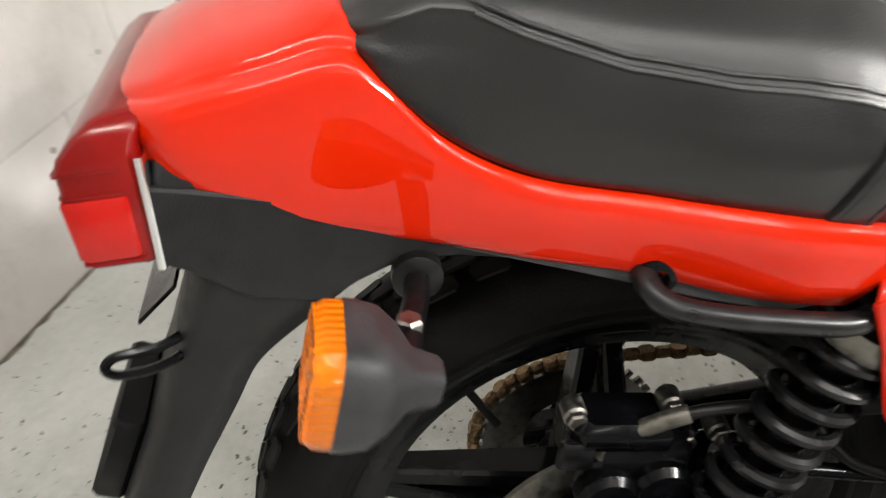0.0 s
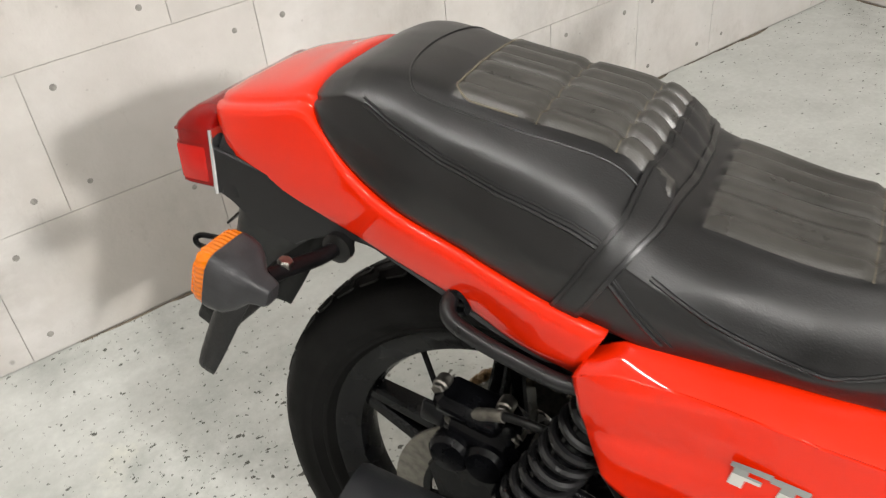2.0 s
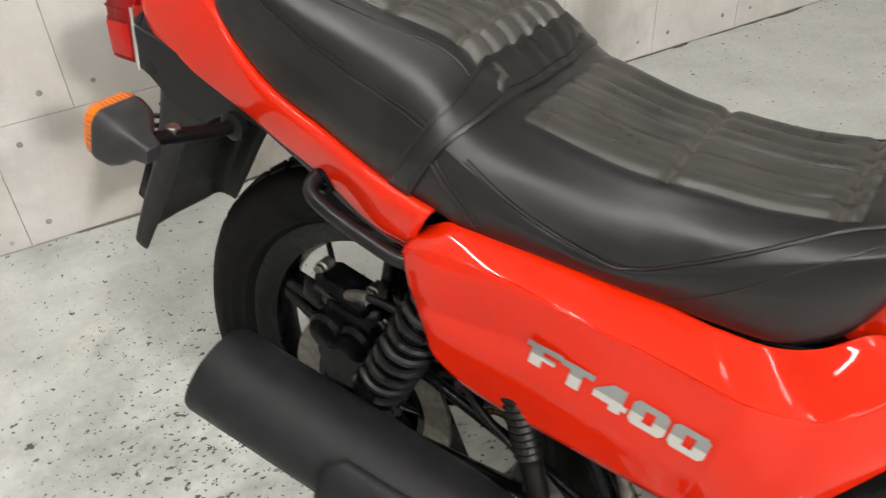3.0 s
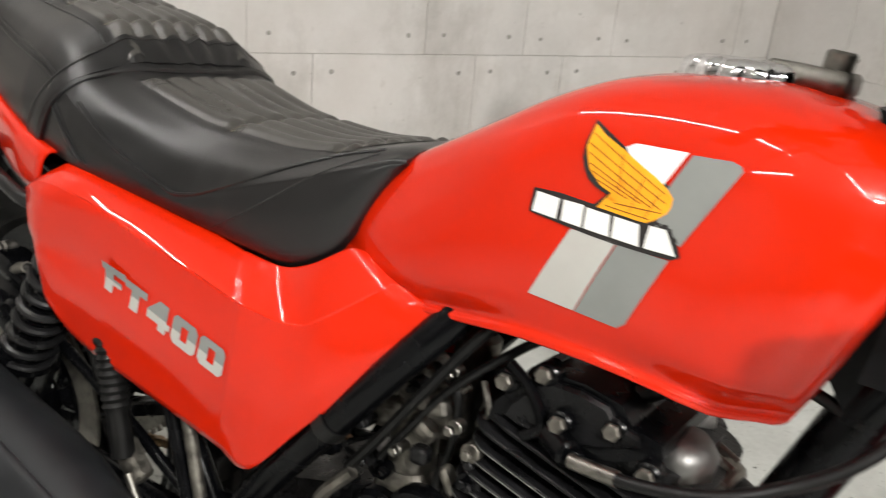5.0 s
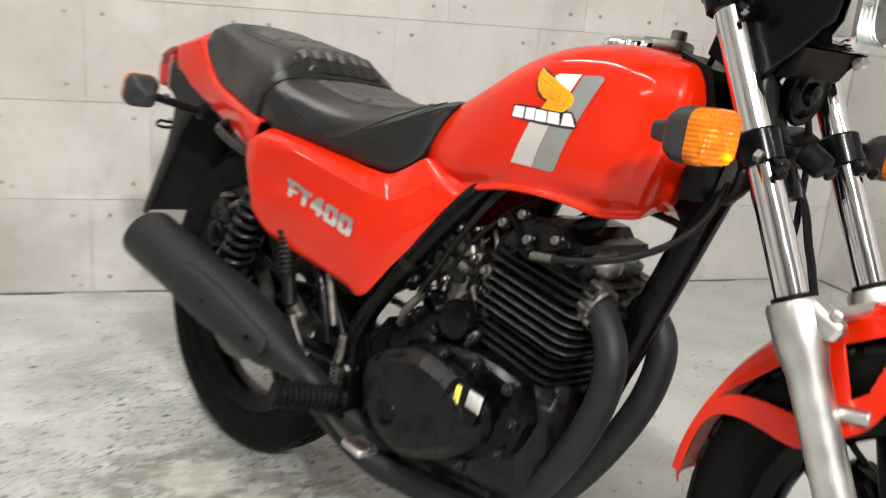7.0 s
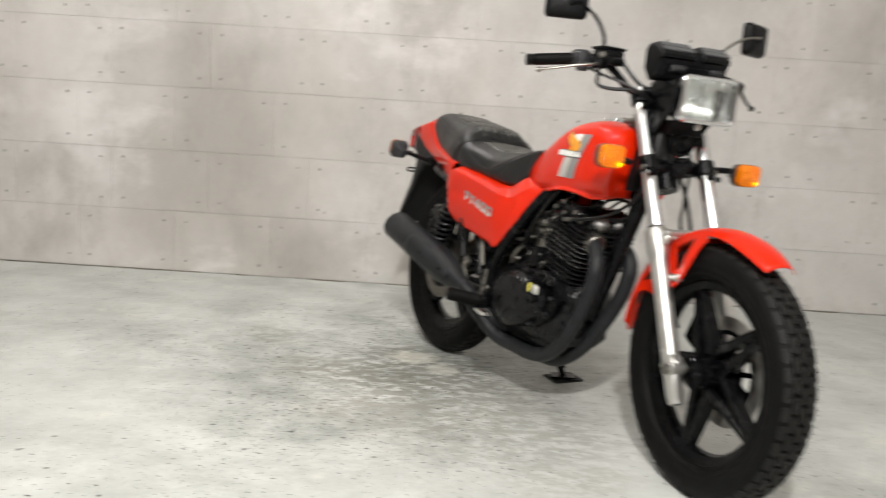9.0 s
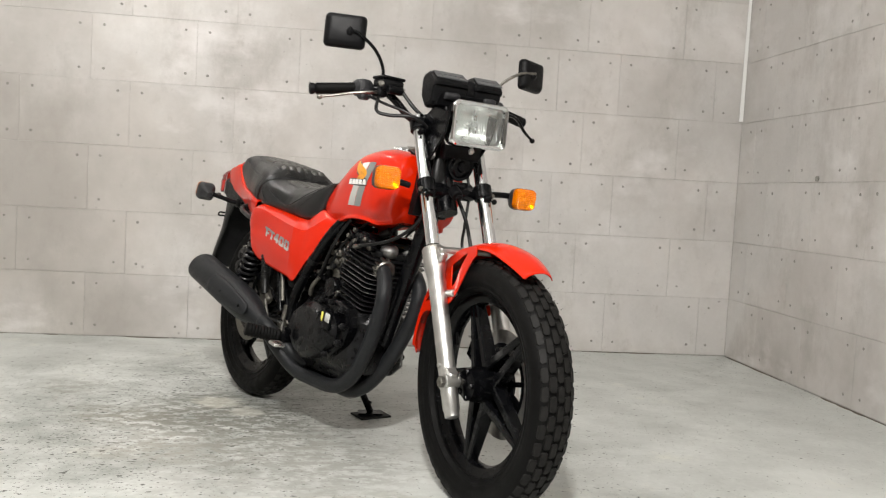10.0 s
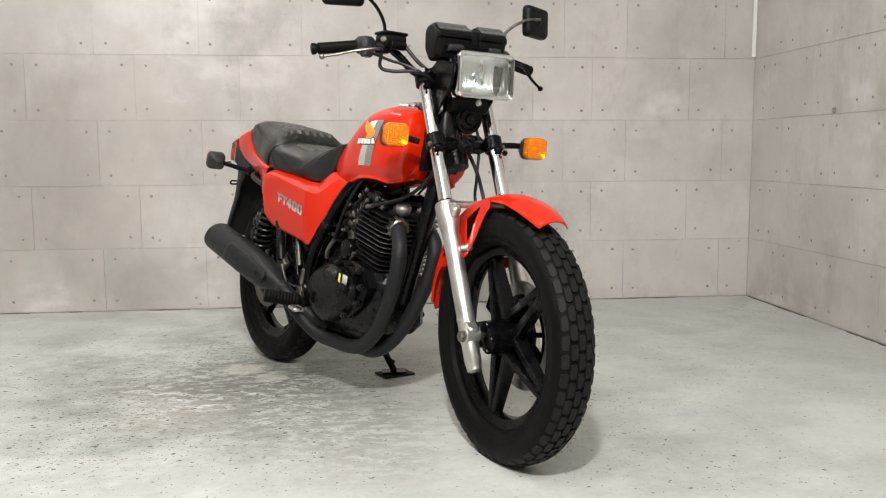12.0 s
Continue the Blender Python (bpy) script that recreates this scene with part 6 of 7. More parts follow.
# cylinder barrel and its fins
s = Shape().loft([[tuple(epos(a, p, q)) for p, q in rounded(0.066, 0.066, 0.05, 6)] for a in (0.0, 0.135)])
eput("cylinder_barrel", s)
for i in range(9):
    a = 0.018 + i * 0.0142
    eput("cooling_fin", Shape().loft(fin_plate(a, -0.078 if i < 4 else -0.092, 0.092 if i < 4 else 0.10, 0.088 if i < 4 else 0.098, 0.0034)), ENGBLK)
    ring = fin_plate(a + 0.0003, -0.0785 if i < 4 else -0.0925, 0.0925 if i < 4 else 0.1005, 0.0885 if i < 4 else 0.0985, 0.0026)
    if i >= 4:
        eput("fin_edge", Shape().loft(ring[1:3], True, False, False), FINEDGE)
# head with fins, rocker cover
s = Shape().loft([[tuple(epos(a, p, q)) for p, q in rounded(0.078, 0.080, 0.03, 6)] for a in (0.13, 0.20)])
eput("cylinder_head", s)
for i in range(3):
    a = 0.148 + i * 0.0145
    eput("cooling_fin", Shape().loft(fin_plate(a, -0.095 + 0.012 * i, 0.098, 0.100, 0.0036)), ENGBLK)
RCO = [(0.76, 0.598), (0.764, 0.615), (0.791, 0.646), (0.804, 0.657), (0.839, 0.658), (0.872, 0.652), (0.883, 0.638), (0.909, 0.632), (0.912, 0.621), (0.872, 0.603), (0.831, 0.592), (0.782, 0.59)]
for y0, dd, inset_ in ((-0.088, 0.176, 0.0),):
    s = Shape().slab(RCO, lambda x, z, d: (x, -0.088 + d, z), 0.176, 0.004)
eput("rocker_cover", s, GLOSSBLK)
cx_, cz_ = np.mean([p[0] for p in RCO]), np.mean([p[1] for p in RCO])
s = Shape().slab([(cx_ + (x - cx_) * 0.78, cz_ + (z - cz_) * 0.74 + 0.004) for x, z in RCO], lambda x, z, d: (x, -0.088 - d, z), 0.008, 0.003)
eput("rocker_cover_face", s, ENGBLK)
for x, y, z in ((0.808, -0.091, 0.657), (0.831, -0.100, 0.625), (0.872, -0.090, 0.632), (0.775, -0.092, 0.640), (0.905, -0.092, 0.608)):
    s = Shape().cyl((x, y + 0.012, z), (x, y - 0.006, z), 0.011, 14, edge=0.002)
    eput("bolt_boss", s, GLOSSBLK)
    eput("cover_bolt", Shape().bolt((x, y - 0.005, z), (0, -1, 0.15), 0.0075, 0.008), DIRTYALU)
s = Shape().tube([(0.775, -0.094, 0.655), (0.80, -0.098, 0.640), (0.815, -0.100, 0.615), (0.80, -0.100, 0.600)], 0.005, 8, 16)
eput("cover_rib", s, GLOSSBLK)
eput("valve_cap", Shape().box((0.912, -0.034, 0.606), (0.050, 0.052, 0.037), (0, 12, -38), 0.013), CAPALU, "dull bare metal rounded cap", 75)
eput("valve_cap", Shape().lathe([(0, 0.020), (0.014, 0.0215), (0.026, 0.0205), (0.032, 0.016), (0.035, 0.004)], (0.88, 0.04, 0.605), (0.72, 0.55, 0.15), 28), CAPALU, "bare metal round cap", 75)
# decompressor arm and cable
s = Shape().cyl((0.822, -0.098, 0.612), (0.850, -0.116, 0.609), 0.012, 16, edge=0.003)
s.box((0.840, -0.106, 0.606), (0.045, 0.014, 0.016), (0, 0, -25), 0.004)
eput("decompressor", s, GLOSSBLK)
eput("decompressor_cable", Shape().tube([(0.850, -0.118, 0.607), (0.90, -0.125, 0.612), (0.955, -0.115, 0.622), (1.00, -0.09, 0.640), (1.035, -0.07, 0.665), (1.06, -0.05, 0.70), (1.075, -0.035, 0.75)], 0.0052, 10, 40), HOSE)
eput("cable_sleeve", Shape().tube([(0.852, -0.119, 0.607), (0.875, -0.122, 0.609), (0.892, -0.124, 0.611)], 0.0068, 10), STEEL)
# clutch cover on the right
CC = np.array([[(0.687, 0.354)][0][0], -0.150, [(0.687, 0.354)][0][1]])
CO = [(0.584, 0.330), (0.584, 0.372), (0.612, 0.404), (0.660, 0.426), (0.712, 0.435), (0.768, 0.424), (0.804, 0.408), (0.834, 0.383), (0.842, 0.350), (0.822, 0.316), (0.765, 0.280), (0.690, 0.257), (0.638, 0.268), (0.602, 0.296)]
CO = [(0.715 + (x - 0.715) * 1.06 - 0.010, 0.345 + (z - 0.345) * 1.06 - 0.012) for x, z in CO]
CO = [tuple(p) for p in spline(CO + CO[:3], 33 * 2)][4:60]
cm = np.mean(np.array(CO), axis=0)


def co_ring(y, k):
    return [(cm[0] + (x - cm[0]) * k, y, cm[1] + (z - cm[1]) * k) for x, z in CO]


s = Shape().loft([co_ring(-0.10, 0.99), co_ring(-0.128, 0.99), co_ring(-0.142, 0.95), co_ring(-0.146, 0.90), co_ring(-0.150, 0.84), co_ring(-0.158, 0.80), co_ring(-0.162, 0.75), co_ring(-0.164, 0.60), co_ring(-0.165, 0.2)])
eput("clutch_cover", s, ENGBLK, "broad rounded black clutch cover", 30)
eput("cover_dimple", Shape().lathe([(0, 0.022), (0.0015, 0.021), (0.0018, 0.001)], (cm[0] - 0.045, -0.1645, cm[1] - 0.03), (0, -1, 0), 24), GLOSSBLK)
s = Shape().slab([(0.70, 0.255), (0.80, 0.270), (0.872, 0.315), (0.893, 0.372), (0.872, 0.425), (0.80, 0.442), (0.735, 0.44), (0.64, 0.425), (0.60, 0.33), (0.63, 0.262)], lambda x, z, d: (x, -0.090 - d, z), 0.036, 0.008)
eput("crankcase_cover", s, GLOSSBLK)
for x, z in ((0.705, 0.262), (0.80, 0.277), (0.868, 0.322), (0.884, 0.372), (0.866, 0.418), (0.80, 0.434), (0.735, 0.432)):
    b = Shape().cyl((x, -0.128, z), (x, -0.143, z), 0.0095, 12, edge=0.002).bolt((x, -0.142, z), (0, -1, 0), 0.006, 0.006)
    eput("case_bolt", b, ENGBLK)
s = Shape().slab([(0.785, 0.345), (0.830, 0.352), (0.838, 0.405), (0.79, 0.412)], lambda x, z, d: (x, -0.146 - d, z), 0.012, 0.003)
eput("inspection_boss", s, GLOSSBLK)
eput("yellow_sticker", Shape().box((0.792, -0.1585, 0.386), (0.011, 0.002, 0.034), (0, 6, 0), 0.0006), LABELYEL, "small yellow sticker")
eput("silver_sticker", Shape().box((0.826, -0.1585, 0.388), (0.028, 0.002, 0.026), (0, 8, 0), 0.0006), LABELGREY, "small silver sticker")
s = Shape().tube([(0.805, -0.152, 0.412), (0.782, -0.156, 0.402), (0.775, -0.157, 0.378), (0.790, -0.156, 0.354)], 0.006, 10, 18)
eput("cover_rib", s, GLOSSBLK)
# left cover
s = Shape().lathe([(0.0, 0.08), (0.05, 0.08), (0.06, 0.07), (0.062, 0.01)], (0.72, 0.09, 0.345), (0, 1, 0), 36)
eput("generator_cover", s, ENGBLK)
eput("gear_shaft", Shape().cyl((0.62, 0.09, 0.26), (0.62, 0.155, 0.26), 0.008, 10), STEEL)
eput("gear_lever", Shape().tube([(0.62, 0.15, 0.26), (0.68, 0.155, 0.255), (0.735, 0.158, 0.27)], 0.006, 8, 14).cyl((0.735, 0.15, 0.27), (0.735, 0.195, 0.27), 0.009, 12), RUBBER)
# carburettors, inlet, airbox
for y in (-0.045, 0.05):
    s = Shape().cyl((0.62, y, 0.55), (0.715, y, 0.568), 0.026, 18, edge=0.004)
    s.cyl((0.665, y, 0.49), (0.665, y, 0.615), 0.024, 18, edge=0.006)
    s.box((0.665, y, 0.475), (0.06, 0.05, 0.04), edge=0.01)
    eput("carburettor", s, DIRTYALU, "grey alloy carburettor")
eput("inlet_boot", Shape().cyl((0.71, 0, 0.565), (0.755, 0, 0.575), 0.034, 20, edge=0.006), HOSE)
eput("airbox", Shape().box((0.44, 0, 0.59), (0.22, 0.17, 0.19), (0, 0, 0), 0.02), PLASTIC)
eput("battery_tray", Shape().box((0.36, 0, 0.48), (0.16, 0.15, 0.06), (0, 10, 0), 0.012), PLASTIC)
for k, (p, r, m) in enumerate((([(0.63, -0.10, 0.50), (0.66, -0.105, 0.54), (0.70, -0.108, 0.60), (0.735, -0.10, 0.655), (0.76, -0.09, 0.69)], 0.0055, HOSE),
                               ([(0.655, -0.085, 0.515), (0.685, -0.088, 0.56), (0.72, -0.085, 0.61), (0.77, -0.07, 0.66), (0.81, -0.05, 0.69)], 0.0045, HOSE),
                               ([(0.60, -0.105, 0.44), (0.615, -0.11, 0.47), (0.64, -0.105, 0.50)], 0.007, DIRTYALU),
                               ([(0.69, -0.07, 0.62), (0.72, -0.075, 0.60), (0.72, -0.07, 0.55), (0.70, -0.07, 0.47), (0.66, -0.08, 0.42)], 0.004, HOSE),
                               ([(0.64, -0.06, 0.60), (0.67, -0.08, 0.59), (0.70, -0.085, 0.585)], 0.008, DIRTYALU),
                               ([(0.75, -0.06, 0.43), (0.73, -0.075, 0.47), (0.715, -0.075, 0.50), (0.71, -0.06, 0.53)], 0.005, DARK))):
    eput("carburettor_hose" if m is HOSE else "carburettor_linkage", Shape().tube(p, r, 8, 22), m)
random.seed(5)
for k in range(46):
    x, z = random.uniform(0.60, 0.76), random.uniform(0.425, 0.625)
    if z > 0.40 + (x - 0.56) * 1.35 + 0.08:
        continue
    y = random.uniform(-0.095, -0.055)
    s = Shape()
    kind = random.random()
    if kind < 0.45:
        s.cyl((x, y, z), (x, y - random.uniform(0.01, 0.02), z), random.uniform(0.005, 0.010), 10, edge=0.001)
        s.bolt((x, y - 0.018, z), (0, -1, 0), 0.005, 0.005)
    elif kind < 0.8:
        s.box((x, y, z), (random.uniform(0.012, 0.035), 0.016, random.uniform(0.008, 0.02)), (0, random.uniform(-60, 60), 0), 0.003)
    else:
        s.tube([(x, y, z), (x + random.uniform(-0.02, 0.02), y - 0.008, z + 0.015), (x + random.uniform(-0.03, 0.03), y, z + 0.035)], 0.003, 8, 8)
    eput("carburettor_fitting", s, random.choice([DIRTYALU, STEEL, GLOSSBLK, ENGBLK, ENGBLK, ENGBLK]))
eput("starter_motor", Shape().cyl((0.655, -0.085, 0.445), (0.655, 0.06, 0.445), 0.030, 20, edge=0.005), GLOSSBLK)
eput("oil_pump_cover", Shape().lathe([(0, 0.034), (0.012, 0.034), (0.018, 0.03), (0.02, 0.004)], (0.712, -0.085, 0.475), (0, -1, 0), 24), GLOSSBLK)
eput("spark_plug_lead", Shape().tube([(0.89, -0.03, 0.645), (0.90, -0.02, 0.675), (0.94, -0.01, 0.69), (0.99, -0.01, 0.685), (1.03, -0.02, 0.675)], 0.0055, 10, 24), HOSE)
eput("plug_cap", Shape().cyl((0.865, -0.045, 0.648), (0.90, -0.03, 0.668), 0.012, 14, edge=0.003), HOSE)
eput("clutch_cable", Shape().tube([(0.60, 0.10, 0.46), (0.70, 0.11, 0.60), (0.85, 0.09, 0.69), (0.98, 0.06, 0.70), (1.05, 0.04, 0.76)], 0.0045, 8, 30), HOSE)

# exhaust ---------------------------------------------------------------------
ex = new("exhaust")
ex.parent = bike
tagged(ex, "matte black twin-pipe exhaust with muffler")
right = [(0.905, -0.052, 0.556), (0.945, -0.062, 0.540), (0.975, -0.072, 0.500), (0.980, -0.075, 0.450), (0.962, -0.072, 0.385), (0.920, -0.068, 0.300), (0.868, -0.066, 0.232), (0.815, -0.068, 0.190), (0.75, -0.075, 0.173), (0.66, -0.085, 0.174), (0.575, -0.105, 0.185), (0.51, -0.140, 0.235), (0.45, -0.180, 0.305)]
left = [(0.895, 0.040, 0.556), (0.945, 0.044, 0.545), (0.982, 0.044, 0.510), (0.988, 0.040, 0.455), (0.970, 0.032, 0.385), (0.928, 0.020, 0.300), (0.878, 0.010, 0.230), (0.825, 0.002, 0.185), (0.76, -0.005, 0.160), (0.67, -0.015, 0.163), (0.58, -0.05, 0.185), (0.53, -0.10, 0.225)]
part("header_pipe", Shape().tube(right, 0.0225, 20, 110), MATTE, ex, "matte black header pipe")
part("header_pipe", Shape().tube(left, 0.0225, 20, 110), MATTE, ex, "matte black header pipe")
for y in (-0.052, 0.045):
    fl = part("pipe_flange", Shape().cyl((0.918, y, 0.554), (0.940, y - 0.003, 0.546), 0.031, 20, edge=0.004), STEEL, ex, "finned alloy exhaust flange")
    for i in range(10):
        a = 2 * math.pi * i / 10
        part("flange_rib", Shape().cyl((0.919, y + 0.031 * math.cos(a), 0.5535 + 0.031 * math.sin(a)), (0.940, y - 0.003 + 0.031 * math.cos(a), 0.546 + 0.031 * math.sin(a)), 0.0055, 8), STEEL, fl)
MU0, MU1 = np.array([0.455, -0.187, 0.318]), np.array([-0.030, -0.229, 0.466])
md = MU1 - MU0
ml = np.linalg.norm(md)
prof = [(0, 0.024), (0.03, 0.030), (0.075, 0.046), (0.13, 0.056), (0.18, 0.0595), (ml - 0.006, 0.0595), (ml, 0.0575), (ml - 0.002, 0.053), (ml - 0.012, 0.050), (ml - 0.013, 0.016), (ml - 0.02, 0.015), (ml - 0.021, 0.001)]
part("muffler", Shape().lathe(prof, MU0, md, 44), MATTE, ex, "matte black cylindrical muffler")
un = md / ml
part("link_pipe", Shape().tube([tuple(MU0 + un * 0.02), tuple(MU0 - un * 0.03), (0.505, -0.150, 0.275), (0.545, -0.105, 0.232), (0.585, -0.07, 0.205)], 0.0235, 18, 30), MATTE, ex, "matte black joining pipe")
rr = []
side_v = np.cross(un, [0, 0, 1.0])
side_v /= np.linalg.norm(side_v)
if side_v[1] > 0:
    side_v = -side_v
up_v = np.cross(side_v, un)
if up_v[2] < 0:
    up_v = -up_v
for d, hw in ((0.050, 0.14), (0.062, 0.50), (0.20, 0.66), (0.295, 0.62), (0.312, 0.35)):
    R_ = np.interp(d, [q[0] for q in prof[:6]], [q[1] for q in prof[:6]]) + 0.008
    rr.append([MU0 + un * d + R_ * (math.cos(t) * side_v + math.sin(t) * up_v) for t in np.linspace(-hw, hw, 9) + 0.25])
hg = part("heat_shield", Shape().loft(rr, False, False, False), MATTE, ex, "black heat shield plate")
thicken(hg, 0.003, 1)
for d, t in ((0.21, 0.25), (0.09, 0.25)):
    R_ = np.interp(d, [q[0] for q in prof[:6]], [q[1] for q in prof[:6]]) + 0.007
    p = MU0 + un * d + R_ * (math.cos(t) * side_v + math.sin(t) * up_v)
    part("shield_bolt", Shape().bolt(p, math.cos(t) * side_v + math.sin(t) * up_v, 0.006, 0.004), GLOSSBLK, ex)

# frame ------------------------------------------------------------------------
fr = new("frame")
fr.parent = bike
tagged(fr, "black tubular steel motorcycle frame")


def tube_part(name, pts_, r, m=GLOSSBLK, n=16, smooth=0, parent=fr, label=""):
    return part(name, Shape().tube(pts_, r, n, smooth), m, parent, label)


def xs(z):
    return 1.317 - (z - 0.32) * math.tan(RAKE)


tube_part("head_tube", [(xs(0.735) + 0.03, 0, 0.735), (xs(0.885) + 0.04, 0, 0.885)], 0.030)
tube_part("steering_stem", [(xs(0.885) + 0.04, 0, 0.885), (xs(0.96) + 0.045, 0, 0.96)], 0.013)
tube_part("down_tube", [(1.045, 0, 0.735), (1.005, 0, 0.62), (0.955, 0, 0.48), (0.905, 0, 0.335)], 0.024, smooth=20)
part("gusset", Shape().slab([(1.06, 0.78), (0.99, 0.80), (0.97, 0.74), (1.03, 0.66)], lambda x, z, d: (x, -0.02 + d, z), 0.04, 0.004), GLOSSBLK, fr)
tube_part("backbone", [(1.06, 0, 0.84), (0.95, 0, 0.80), (0.80, 0, 0.76), (0.66, 0, 0.735)], 0.030, smooth=20)
# black filler slab added for the dark gap and cables behind the tank nose
part("dark_nose_filler", Shape().slab([(0.985, 0.905), (1.035, 0.885), (1.06, 0.80), (1.045, 0.72), (1.02, 0.72), (1.03, 0.80)], lambda x, z, d: (x, -0.06 + d, z), 0.12, 0.006), PLASTIC, fr)
for sy in (-1, 1):
    tube_part("main_tube", [(0.725, sy * 0.088, 0.690), (0.690, sy * 0.112, 0.640), (0.626, sy * 0.124, 0.555), (0.560, sy * 0.124, 0.470), (0.515, sy * 0.118, 0.400), (0.50, sy * 0.112, 0.330), (0.50, sy * 0.105, 0.255)], 0.0165, smooth=40)
    tube_part("tube_band", [(0.628, sy * 0.124, 0.558), (0.618, sy * 0.124, 0.546)], 0.0185, HOSE)
    tube_part("seat_rail", [(0.60, sy * 0.10, 0.675), (0.42, sy * 0.10, 0.675), (0.24, sy * 0.10, 0.69), (0.05, sy * 0.085, 0.725), (-0.12, sy * 0.065, 0.765)], 0.013, smooth=30)
    tube_part("rear_stay", [(0.49, sy * 0.112, 0.35), (0.42, sy * 0.115, 0.47), (0.33, sy * 0.112, 0.60), (0.26, sy * 0.108, 0.69)], 0.012, smooth=20)
    tube_part("battery_stay", [(0.395, sy * 0.128, 0.52), (0.43, sy * 0.130, 0.44), (0.455, sy * 0.130, 0.36)], 0.0085, GLOSSBLK)
    tube_part("brace_rod", [(0.43, sy * 0.134, 0.53), (0.47, sy * 0.134, 0.40)], 0.007, DIRTYALU)
    s = Shape().slab([(0.455, 0.395), (0.53, 0.41), (0.56, 0.33), (0.55, 0.25), (0.50, 0.225), (0.455, 0.27)], lambda x, z, d, sy=sy: (x, sy * (0.108 + d), z), 0.008, 0.002)
    part("pivot_plate", s, GLOSSBLK, fr)
    part("pivot_bolt", Shape().bolt((0.50, sy * 0.117, 0.325), (0, sy, 0), 0.014, 0.012), STEEL, fr)
    # swingarm
    s = Shape().tube([(0.50, sy * 0.098, 0.325), (0.30, sy * 0.100, 0.322), (0.10, sy * 0.102, 0.318), (-0.02, sy * 0.102, 0.317)], 0.0185, 14, 16, squash=0.7)
    s.box((0.03, sy * 0.102, 0.317), (0.11, 0.024, 0.046), edge=0.006)
    part("swingarm", s, GLOSSBLK, bike, "black steel swingarm leg")
    part("axle_nut", Shape().bolt((REAR[0], sy * 0.114, REAR[2]), (0, sy, 0), 0.016, 0.014), STEEL, bike)
    # rear shock absorber
    sh_ = new("shock_absorber")
    sh_.parent = bike
    tagged(sh_, "black twin shock with coil spring")
    T0, T1 = np.array([0.250, sy * 0.133, 0.645]), np.array([0.100, sy * 0.133, 0.365])
    d = T1 - T0
    dl = np.linalg.norm(d)
    u_ = d / dl
    part("damper_body", Shape().lathe([(0.0, 0.014), (0.02, 0.018), (0.03, 0.018), (0.19, 0.020), (0.24, 0.021), (dl - 0.02, 0.018), (dl, 0.012)], T0, d, 20), GLOSSBLK, sh_)
    part("top_cup", Shape().lathe([(0.010, 0.020), (0.014, 0.034), (0.026, 0.036), (0.034, 0.032)], T0, d, 24), STEEL, sh_, "bare metal spring seat")
    e1 = np.cross(u_, [0, 1.0, 0])
    e1 /= np.linalg.norm(e1)
    e2 = np.cross(u_, e1)
    coil = [T0 + u_ * (0.032 + 0.185 * k / 220) + 0.0295 * (math.cos(2 * math.pi * 8.2 * k / 220) * e1 + math.sin(2 * math.pi * 8.2 * k / 220) * e2) for k in range(221)]
    part("coil_spring", Shape().tube(coil, 0.0055, 8), SPRING, sh_, "black coil spring")
    part("lower_cup", Shape().lathe([(0.215, 0.034), (0.225, 0.036), (0.232, 0.026)], T0, d, 24), GLOSSBLK, sh_)
    for P in (T0, T1):
        part("eye", Shape().cyl(P - np.array([0, 0.016, 0]), P + np.array([0, 0.016, 0]), 0.016, 18, edge=0.002).bolt(P + np.array([0, sy * 0.016, 0]), (0, sy, 0), 0.011, 0.010), STEEL if P is T0 else GLOSSBLK, sh_)

FRAMED[0] = False
# rear brake on the right ---------------------------------------------------------
rb = new("rear_caliper")
rb.parent = bike
rb.location = (0.029, 0, 0)
tagged(rb, "black rear brake caliper with hose")
s = Shape().box((0.045, -0.088, 0.480), (0.095, 0.062, 0.080), (0, 12, 0), 0.014)
s.box((0.035, -0.096, 0.520), (0.085, 0.048, 0.030), (0, 12, 0), 0.008)
part("caliper_body", s, GLOSSBLK, rb)
for x in (0.018, 0.062):
    part("piston_housing", Shape().lathe([(0, 0.026), (0.014, 0.026), (0.020, 0.021), (0.021, 0.003)], (x, -0.112, 0.468), (0, -1, 0), 24), GLOSSBLK, rb)
for x, z in ((0.087, 0.496), (0.116, 0.497), (0.075, 0.535), (-0.002, 0.54)):
    part("caliper_bolt", Shape().cyl((x, -0.085, z), (x, -0.104, z), 0.010, 12, edge=0.002).bolt((x, -0.103, z), (0, -1, 0), 0.0085, 0.007), STEEL, rb)
part("pad_cover", Shape().box((-0.005, -0.115, 0.512), (0.030, 0.010, 0.028), (0, 12, 0), 0.003), PLASTIC, rb)
part("hose_fitting", Shape().cyl((0.023, -0.105, 0.515), (0.045, -0.112, 0.525), 0.009, 12, edge=0.002).cyl((0.018, -0.100, 0.512), (0.018, -0.118, 0.512), 0.011, 12, edge=0.002), DIRTYALU, rb, "banjo hose fitting")
part("brake_hose", Shape().tube([(0.045, -0.112, 0.525), (0.075, -0.118, 0.540), (0.11, -0.122, 0.545), (0.15, -0.115, 0.530), (0.19, -0.11, 0.50), (0.23, -0.115, 0.45), (0.285, -0.125, 0.425), (0.32, -0.13, 0.41)], 0.0052, 10, 44), HOSE, rb)
part("hose_sleeve", Shape().tube([(0.046, -0.112, 0.526), (0.062, -0.116, 0.535), (0.082, -0.119, 0.542)], 0.0075, 10), DIRTYALU, rb)
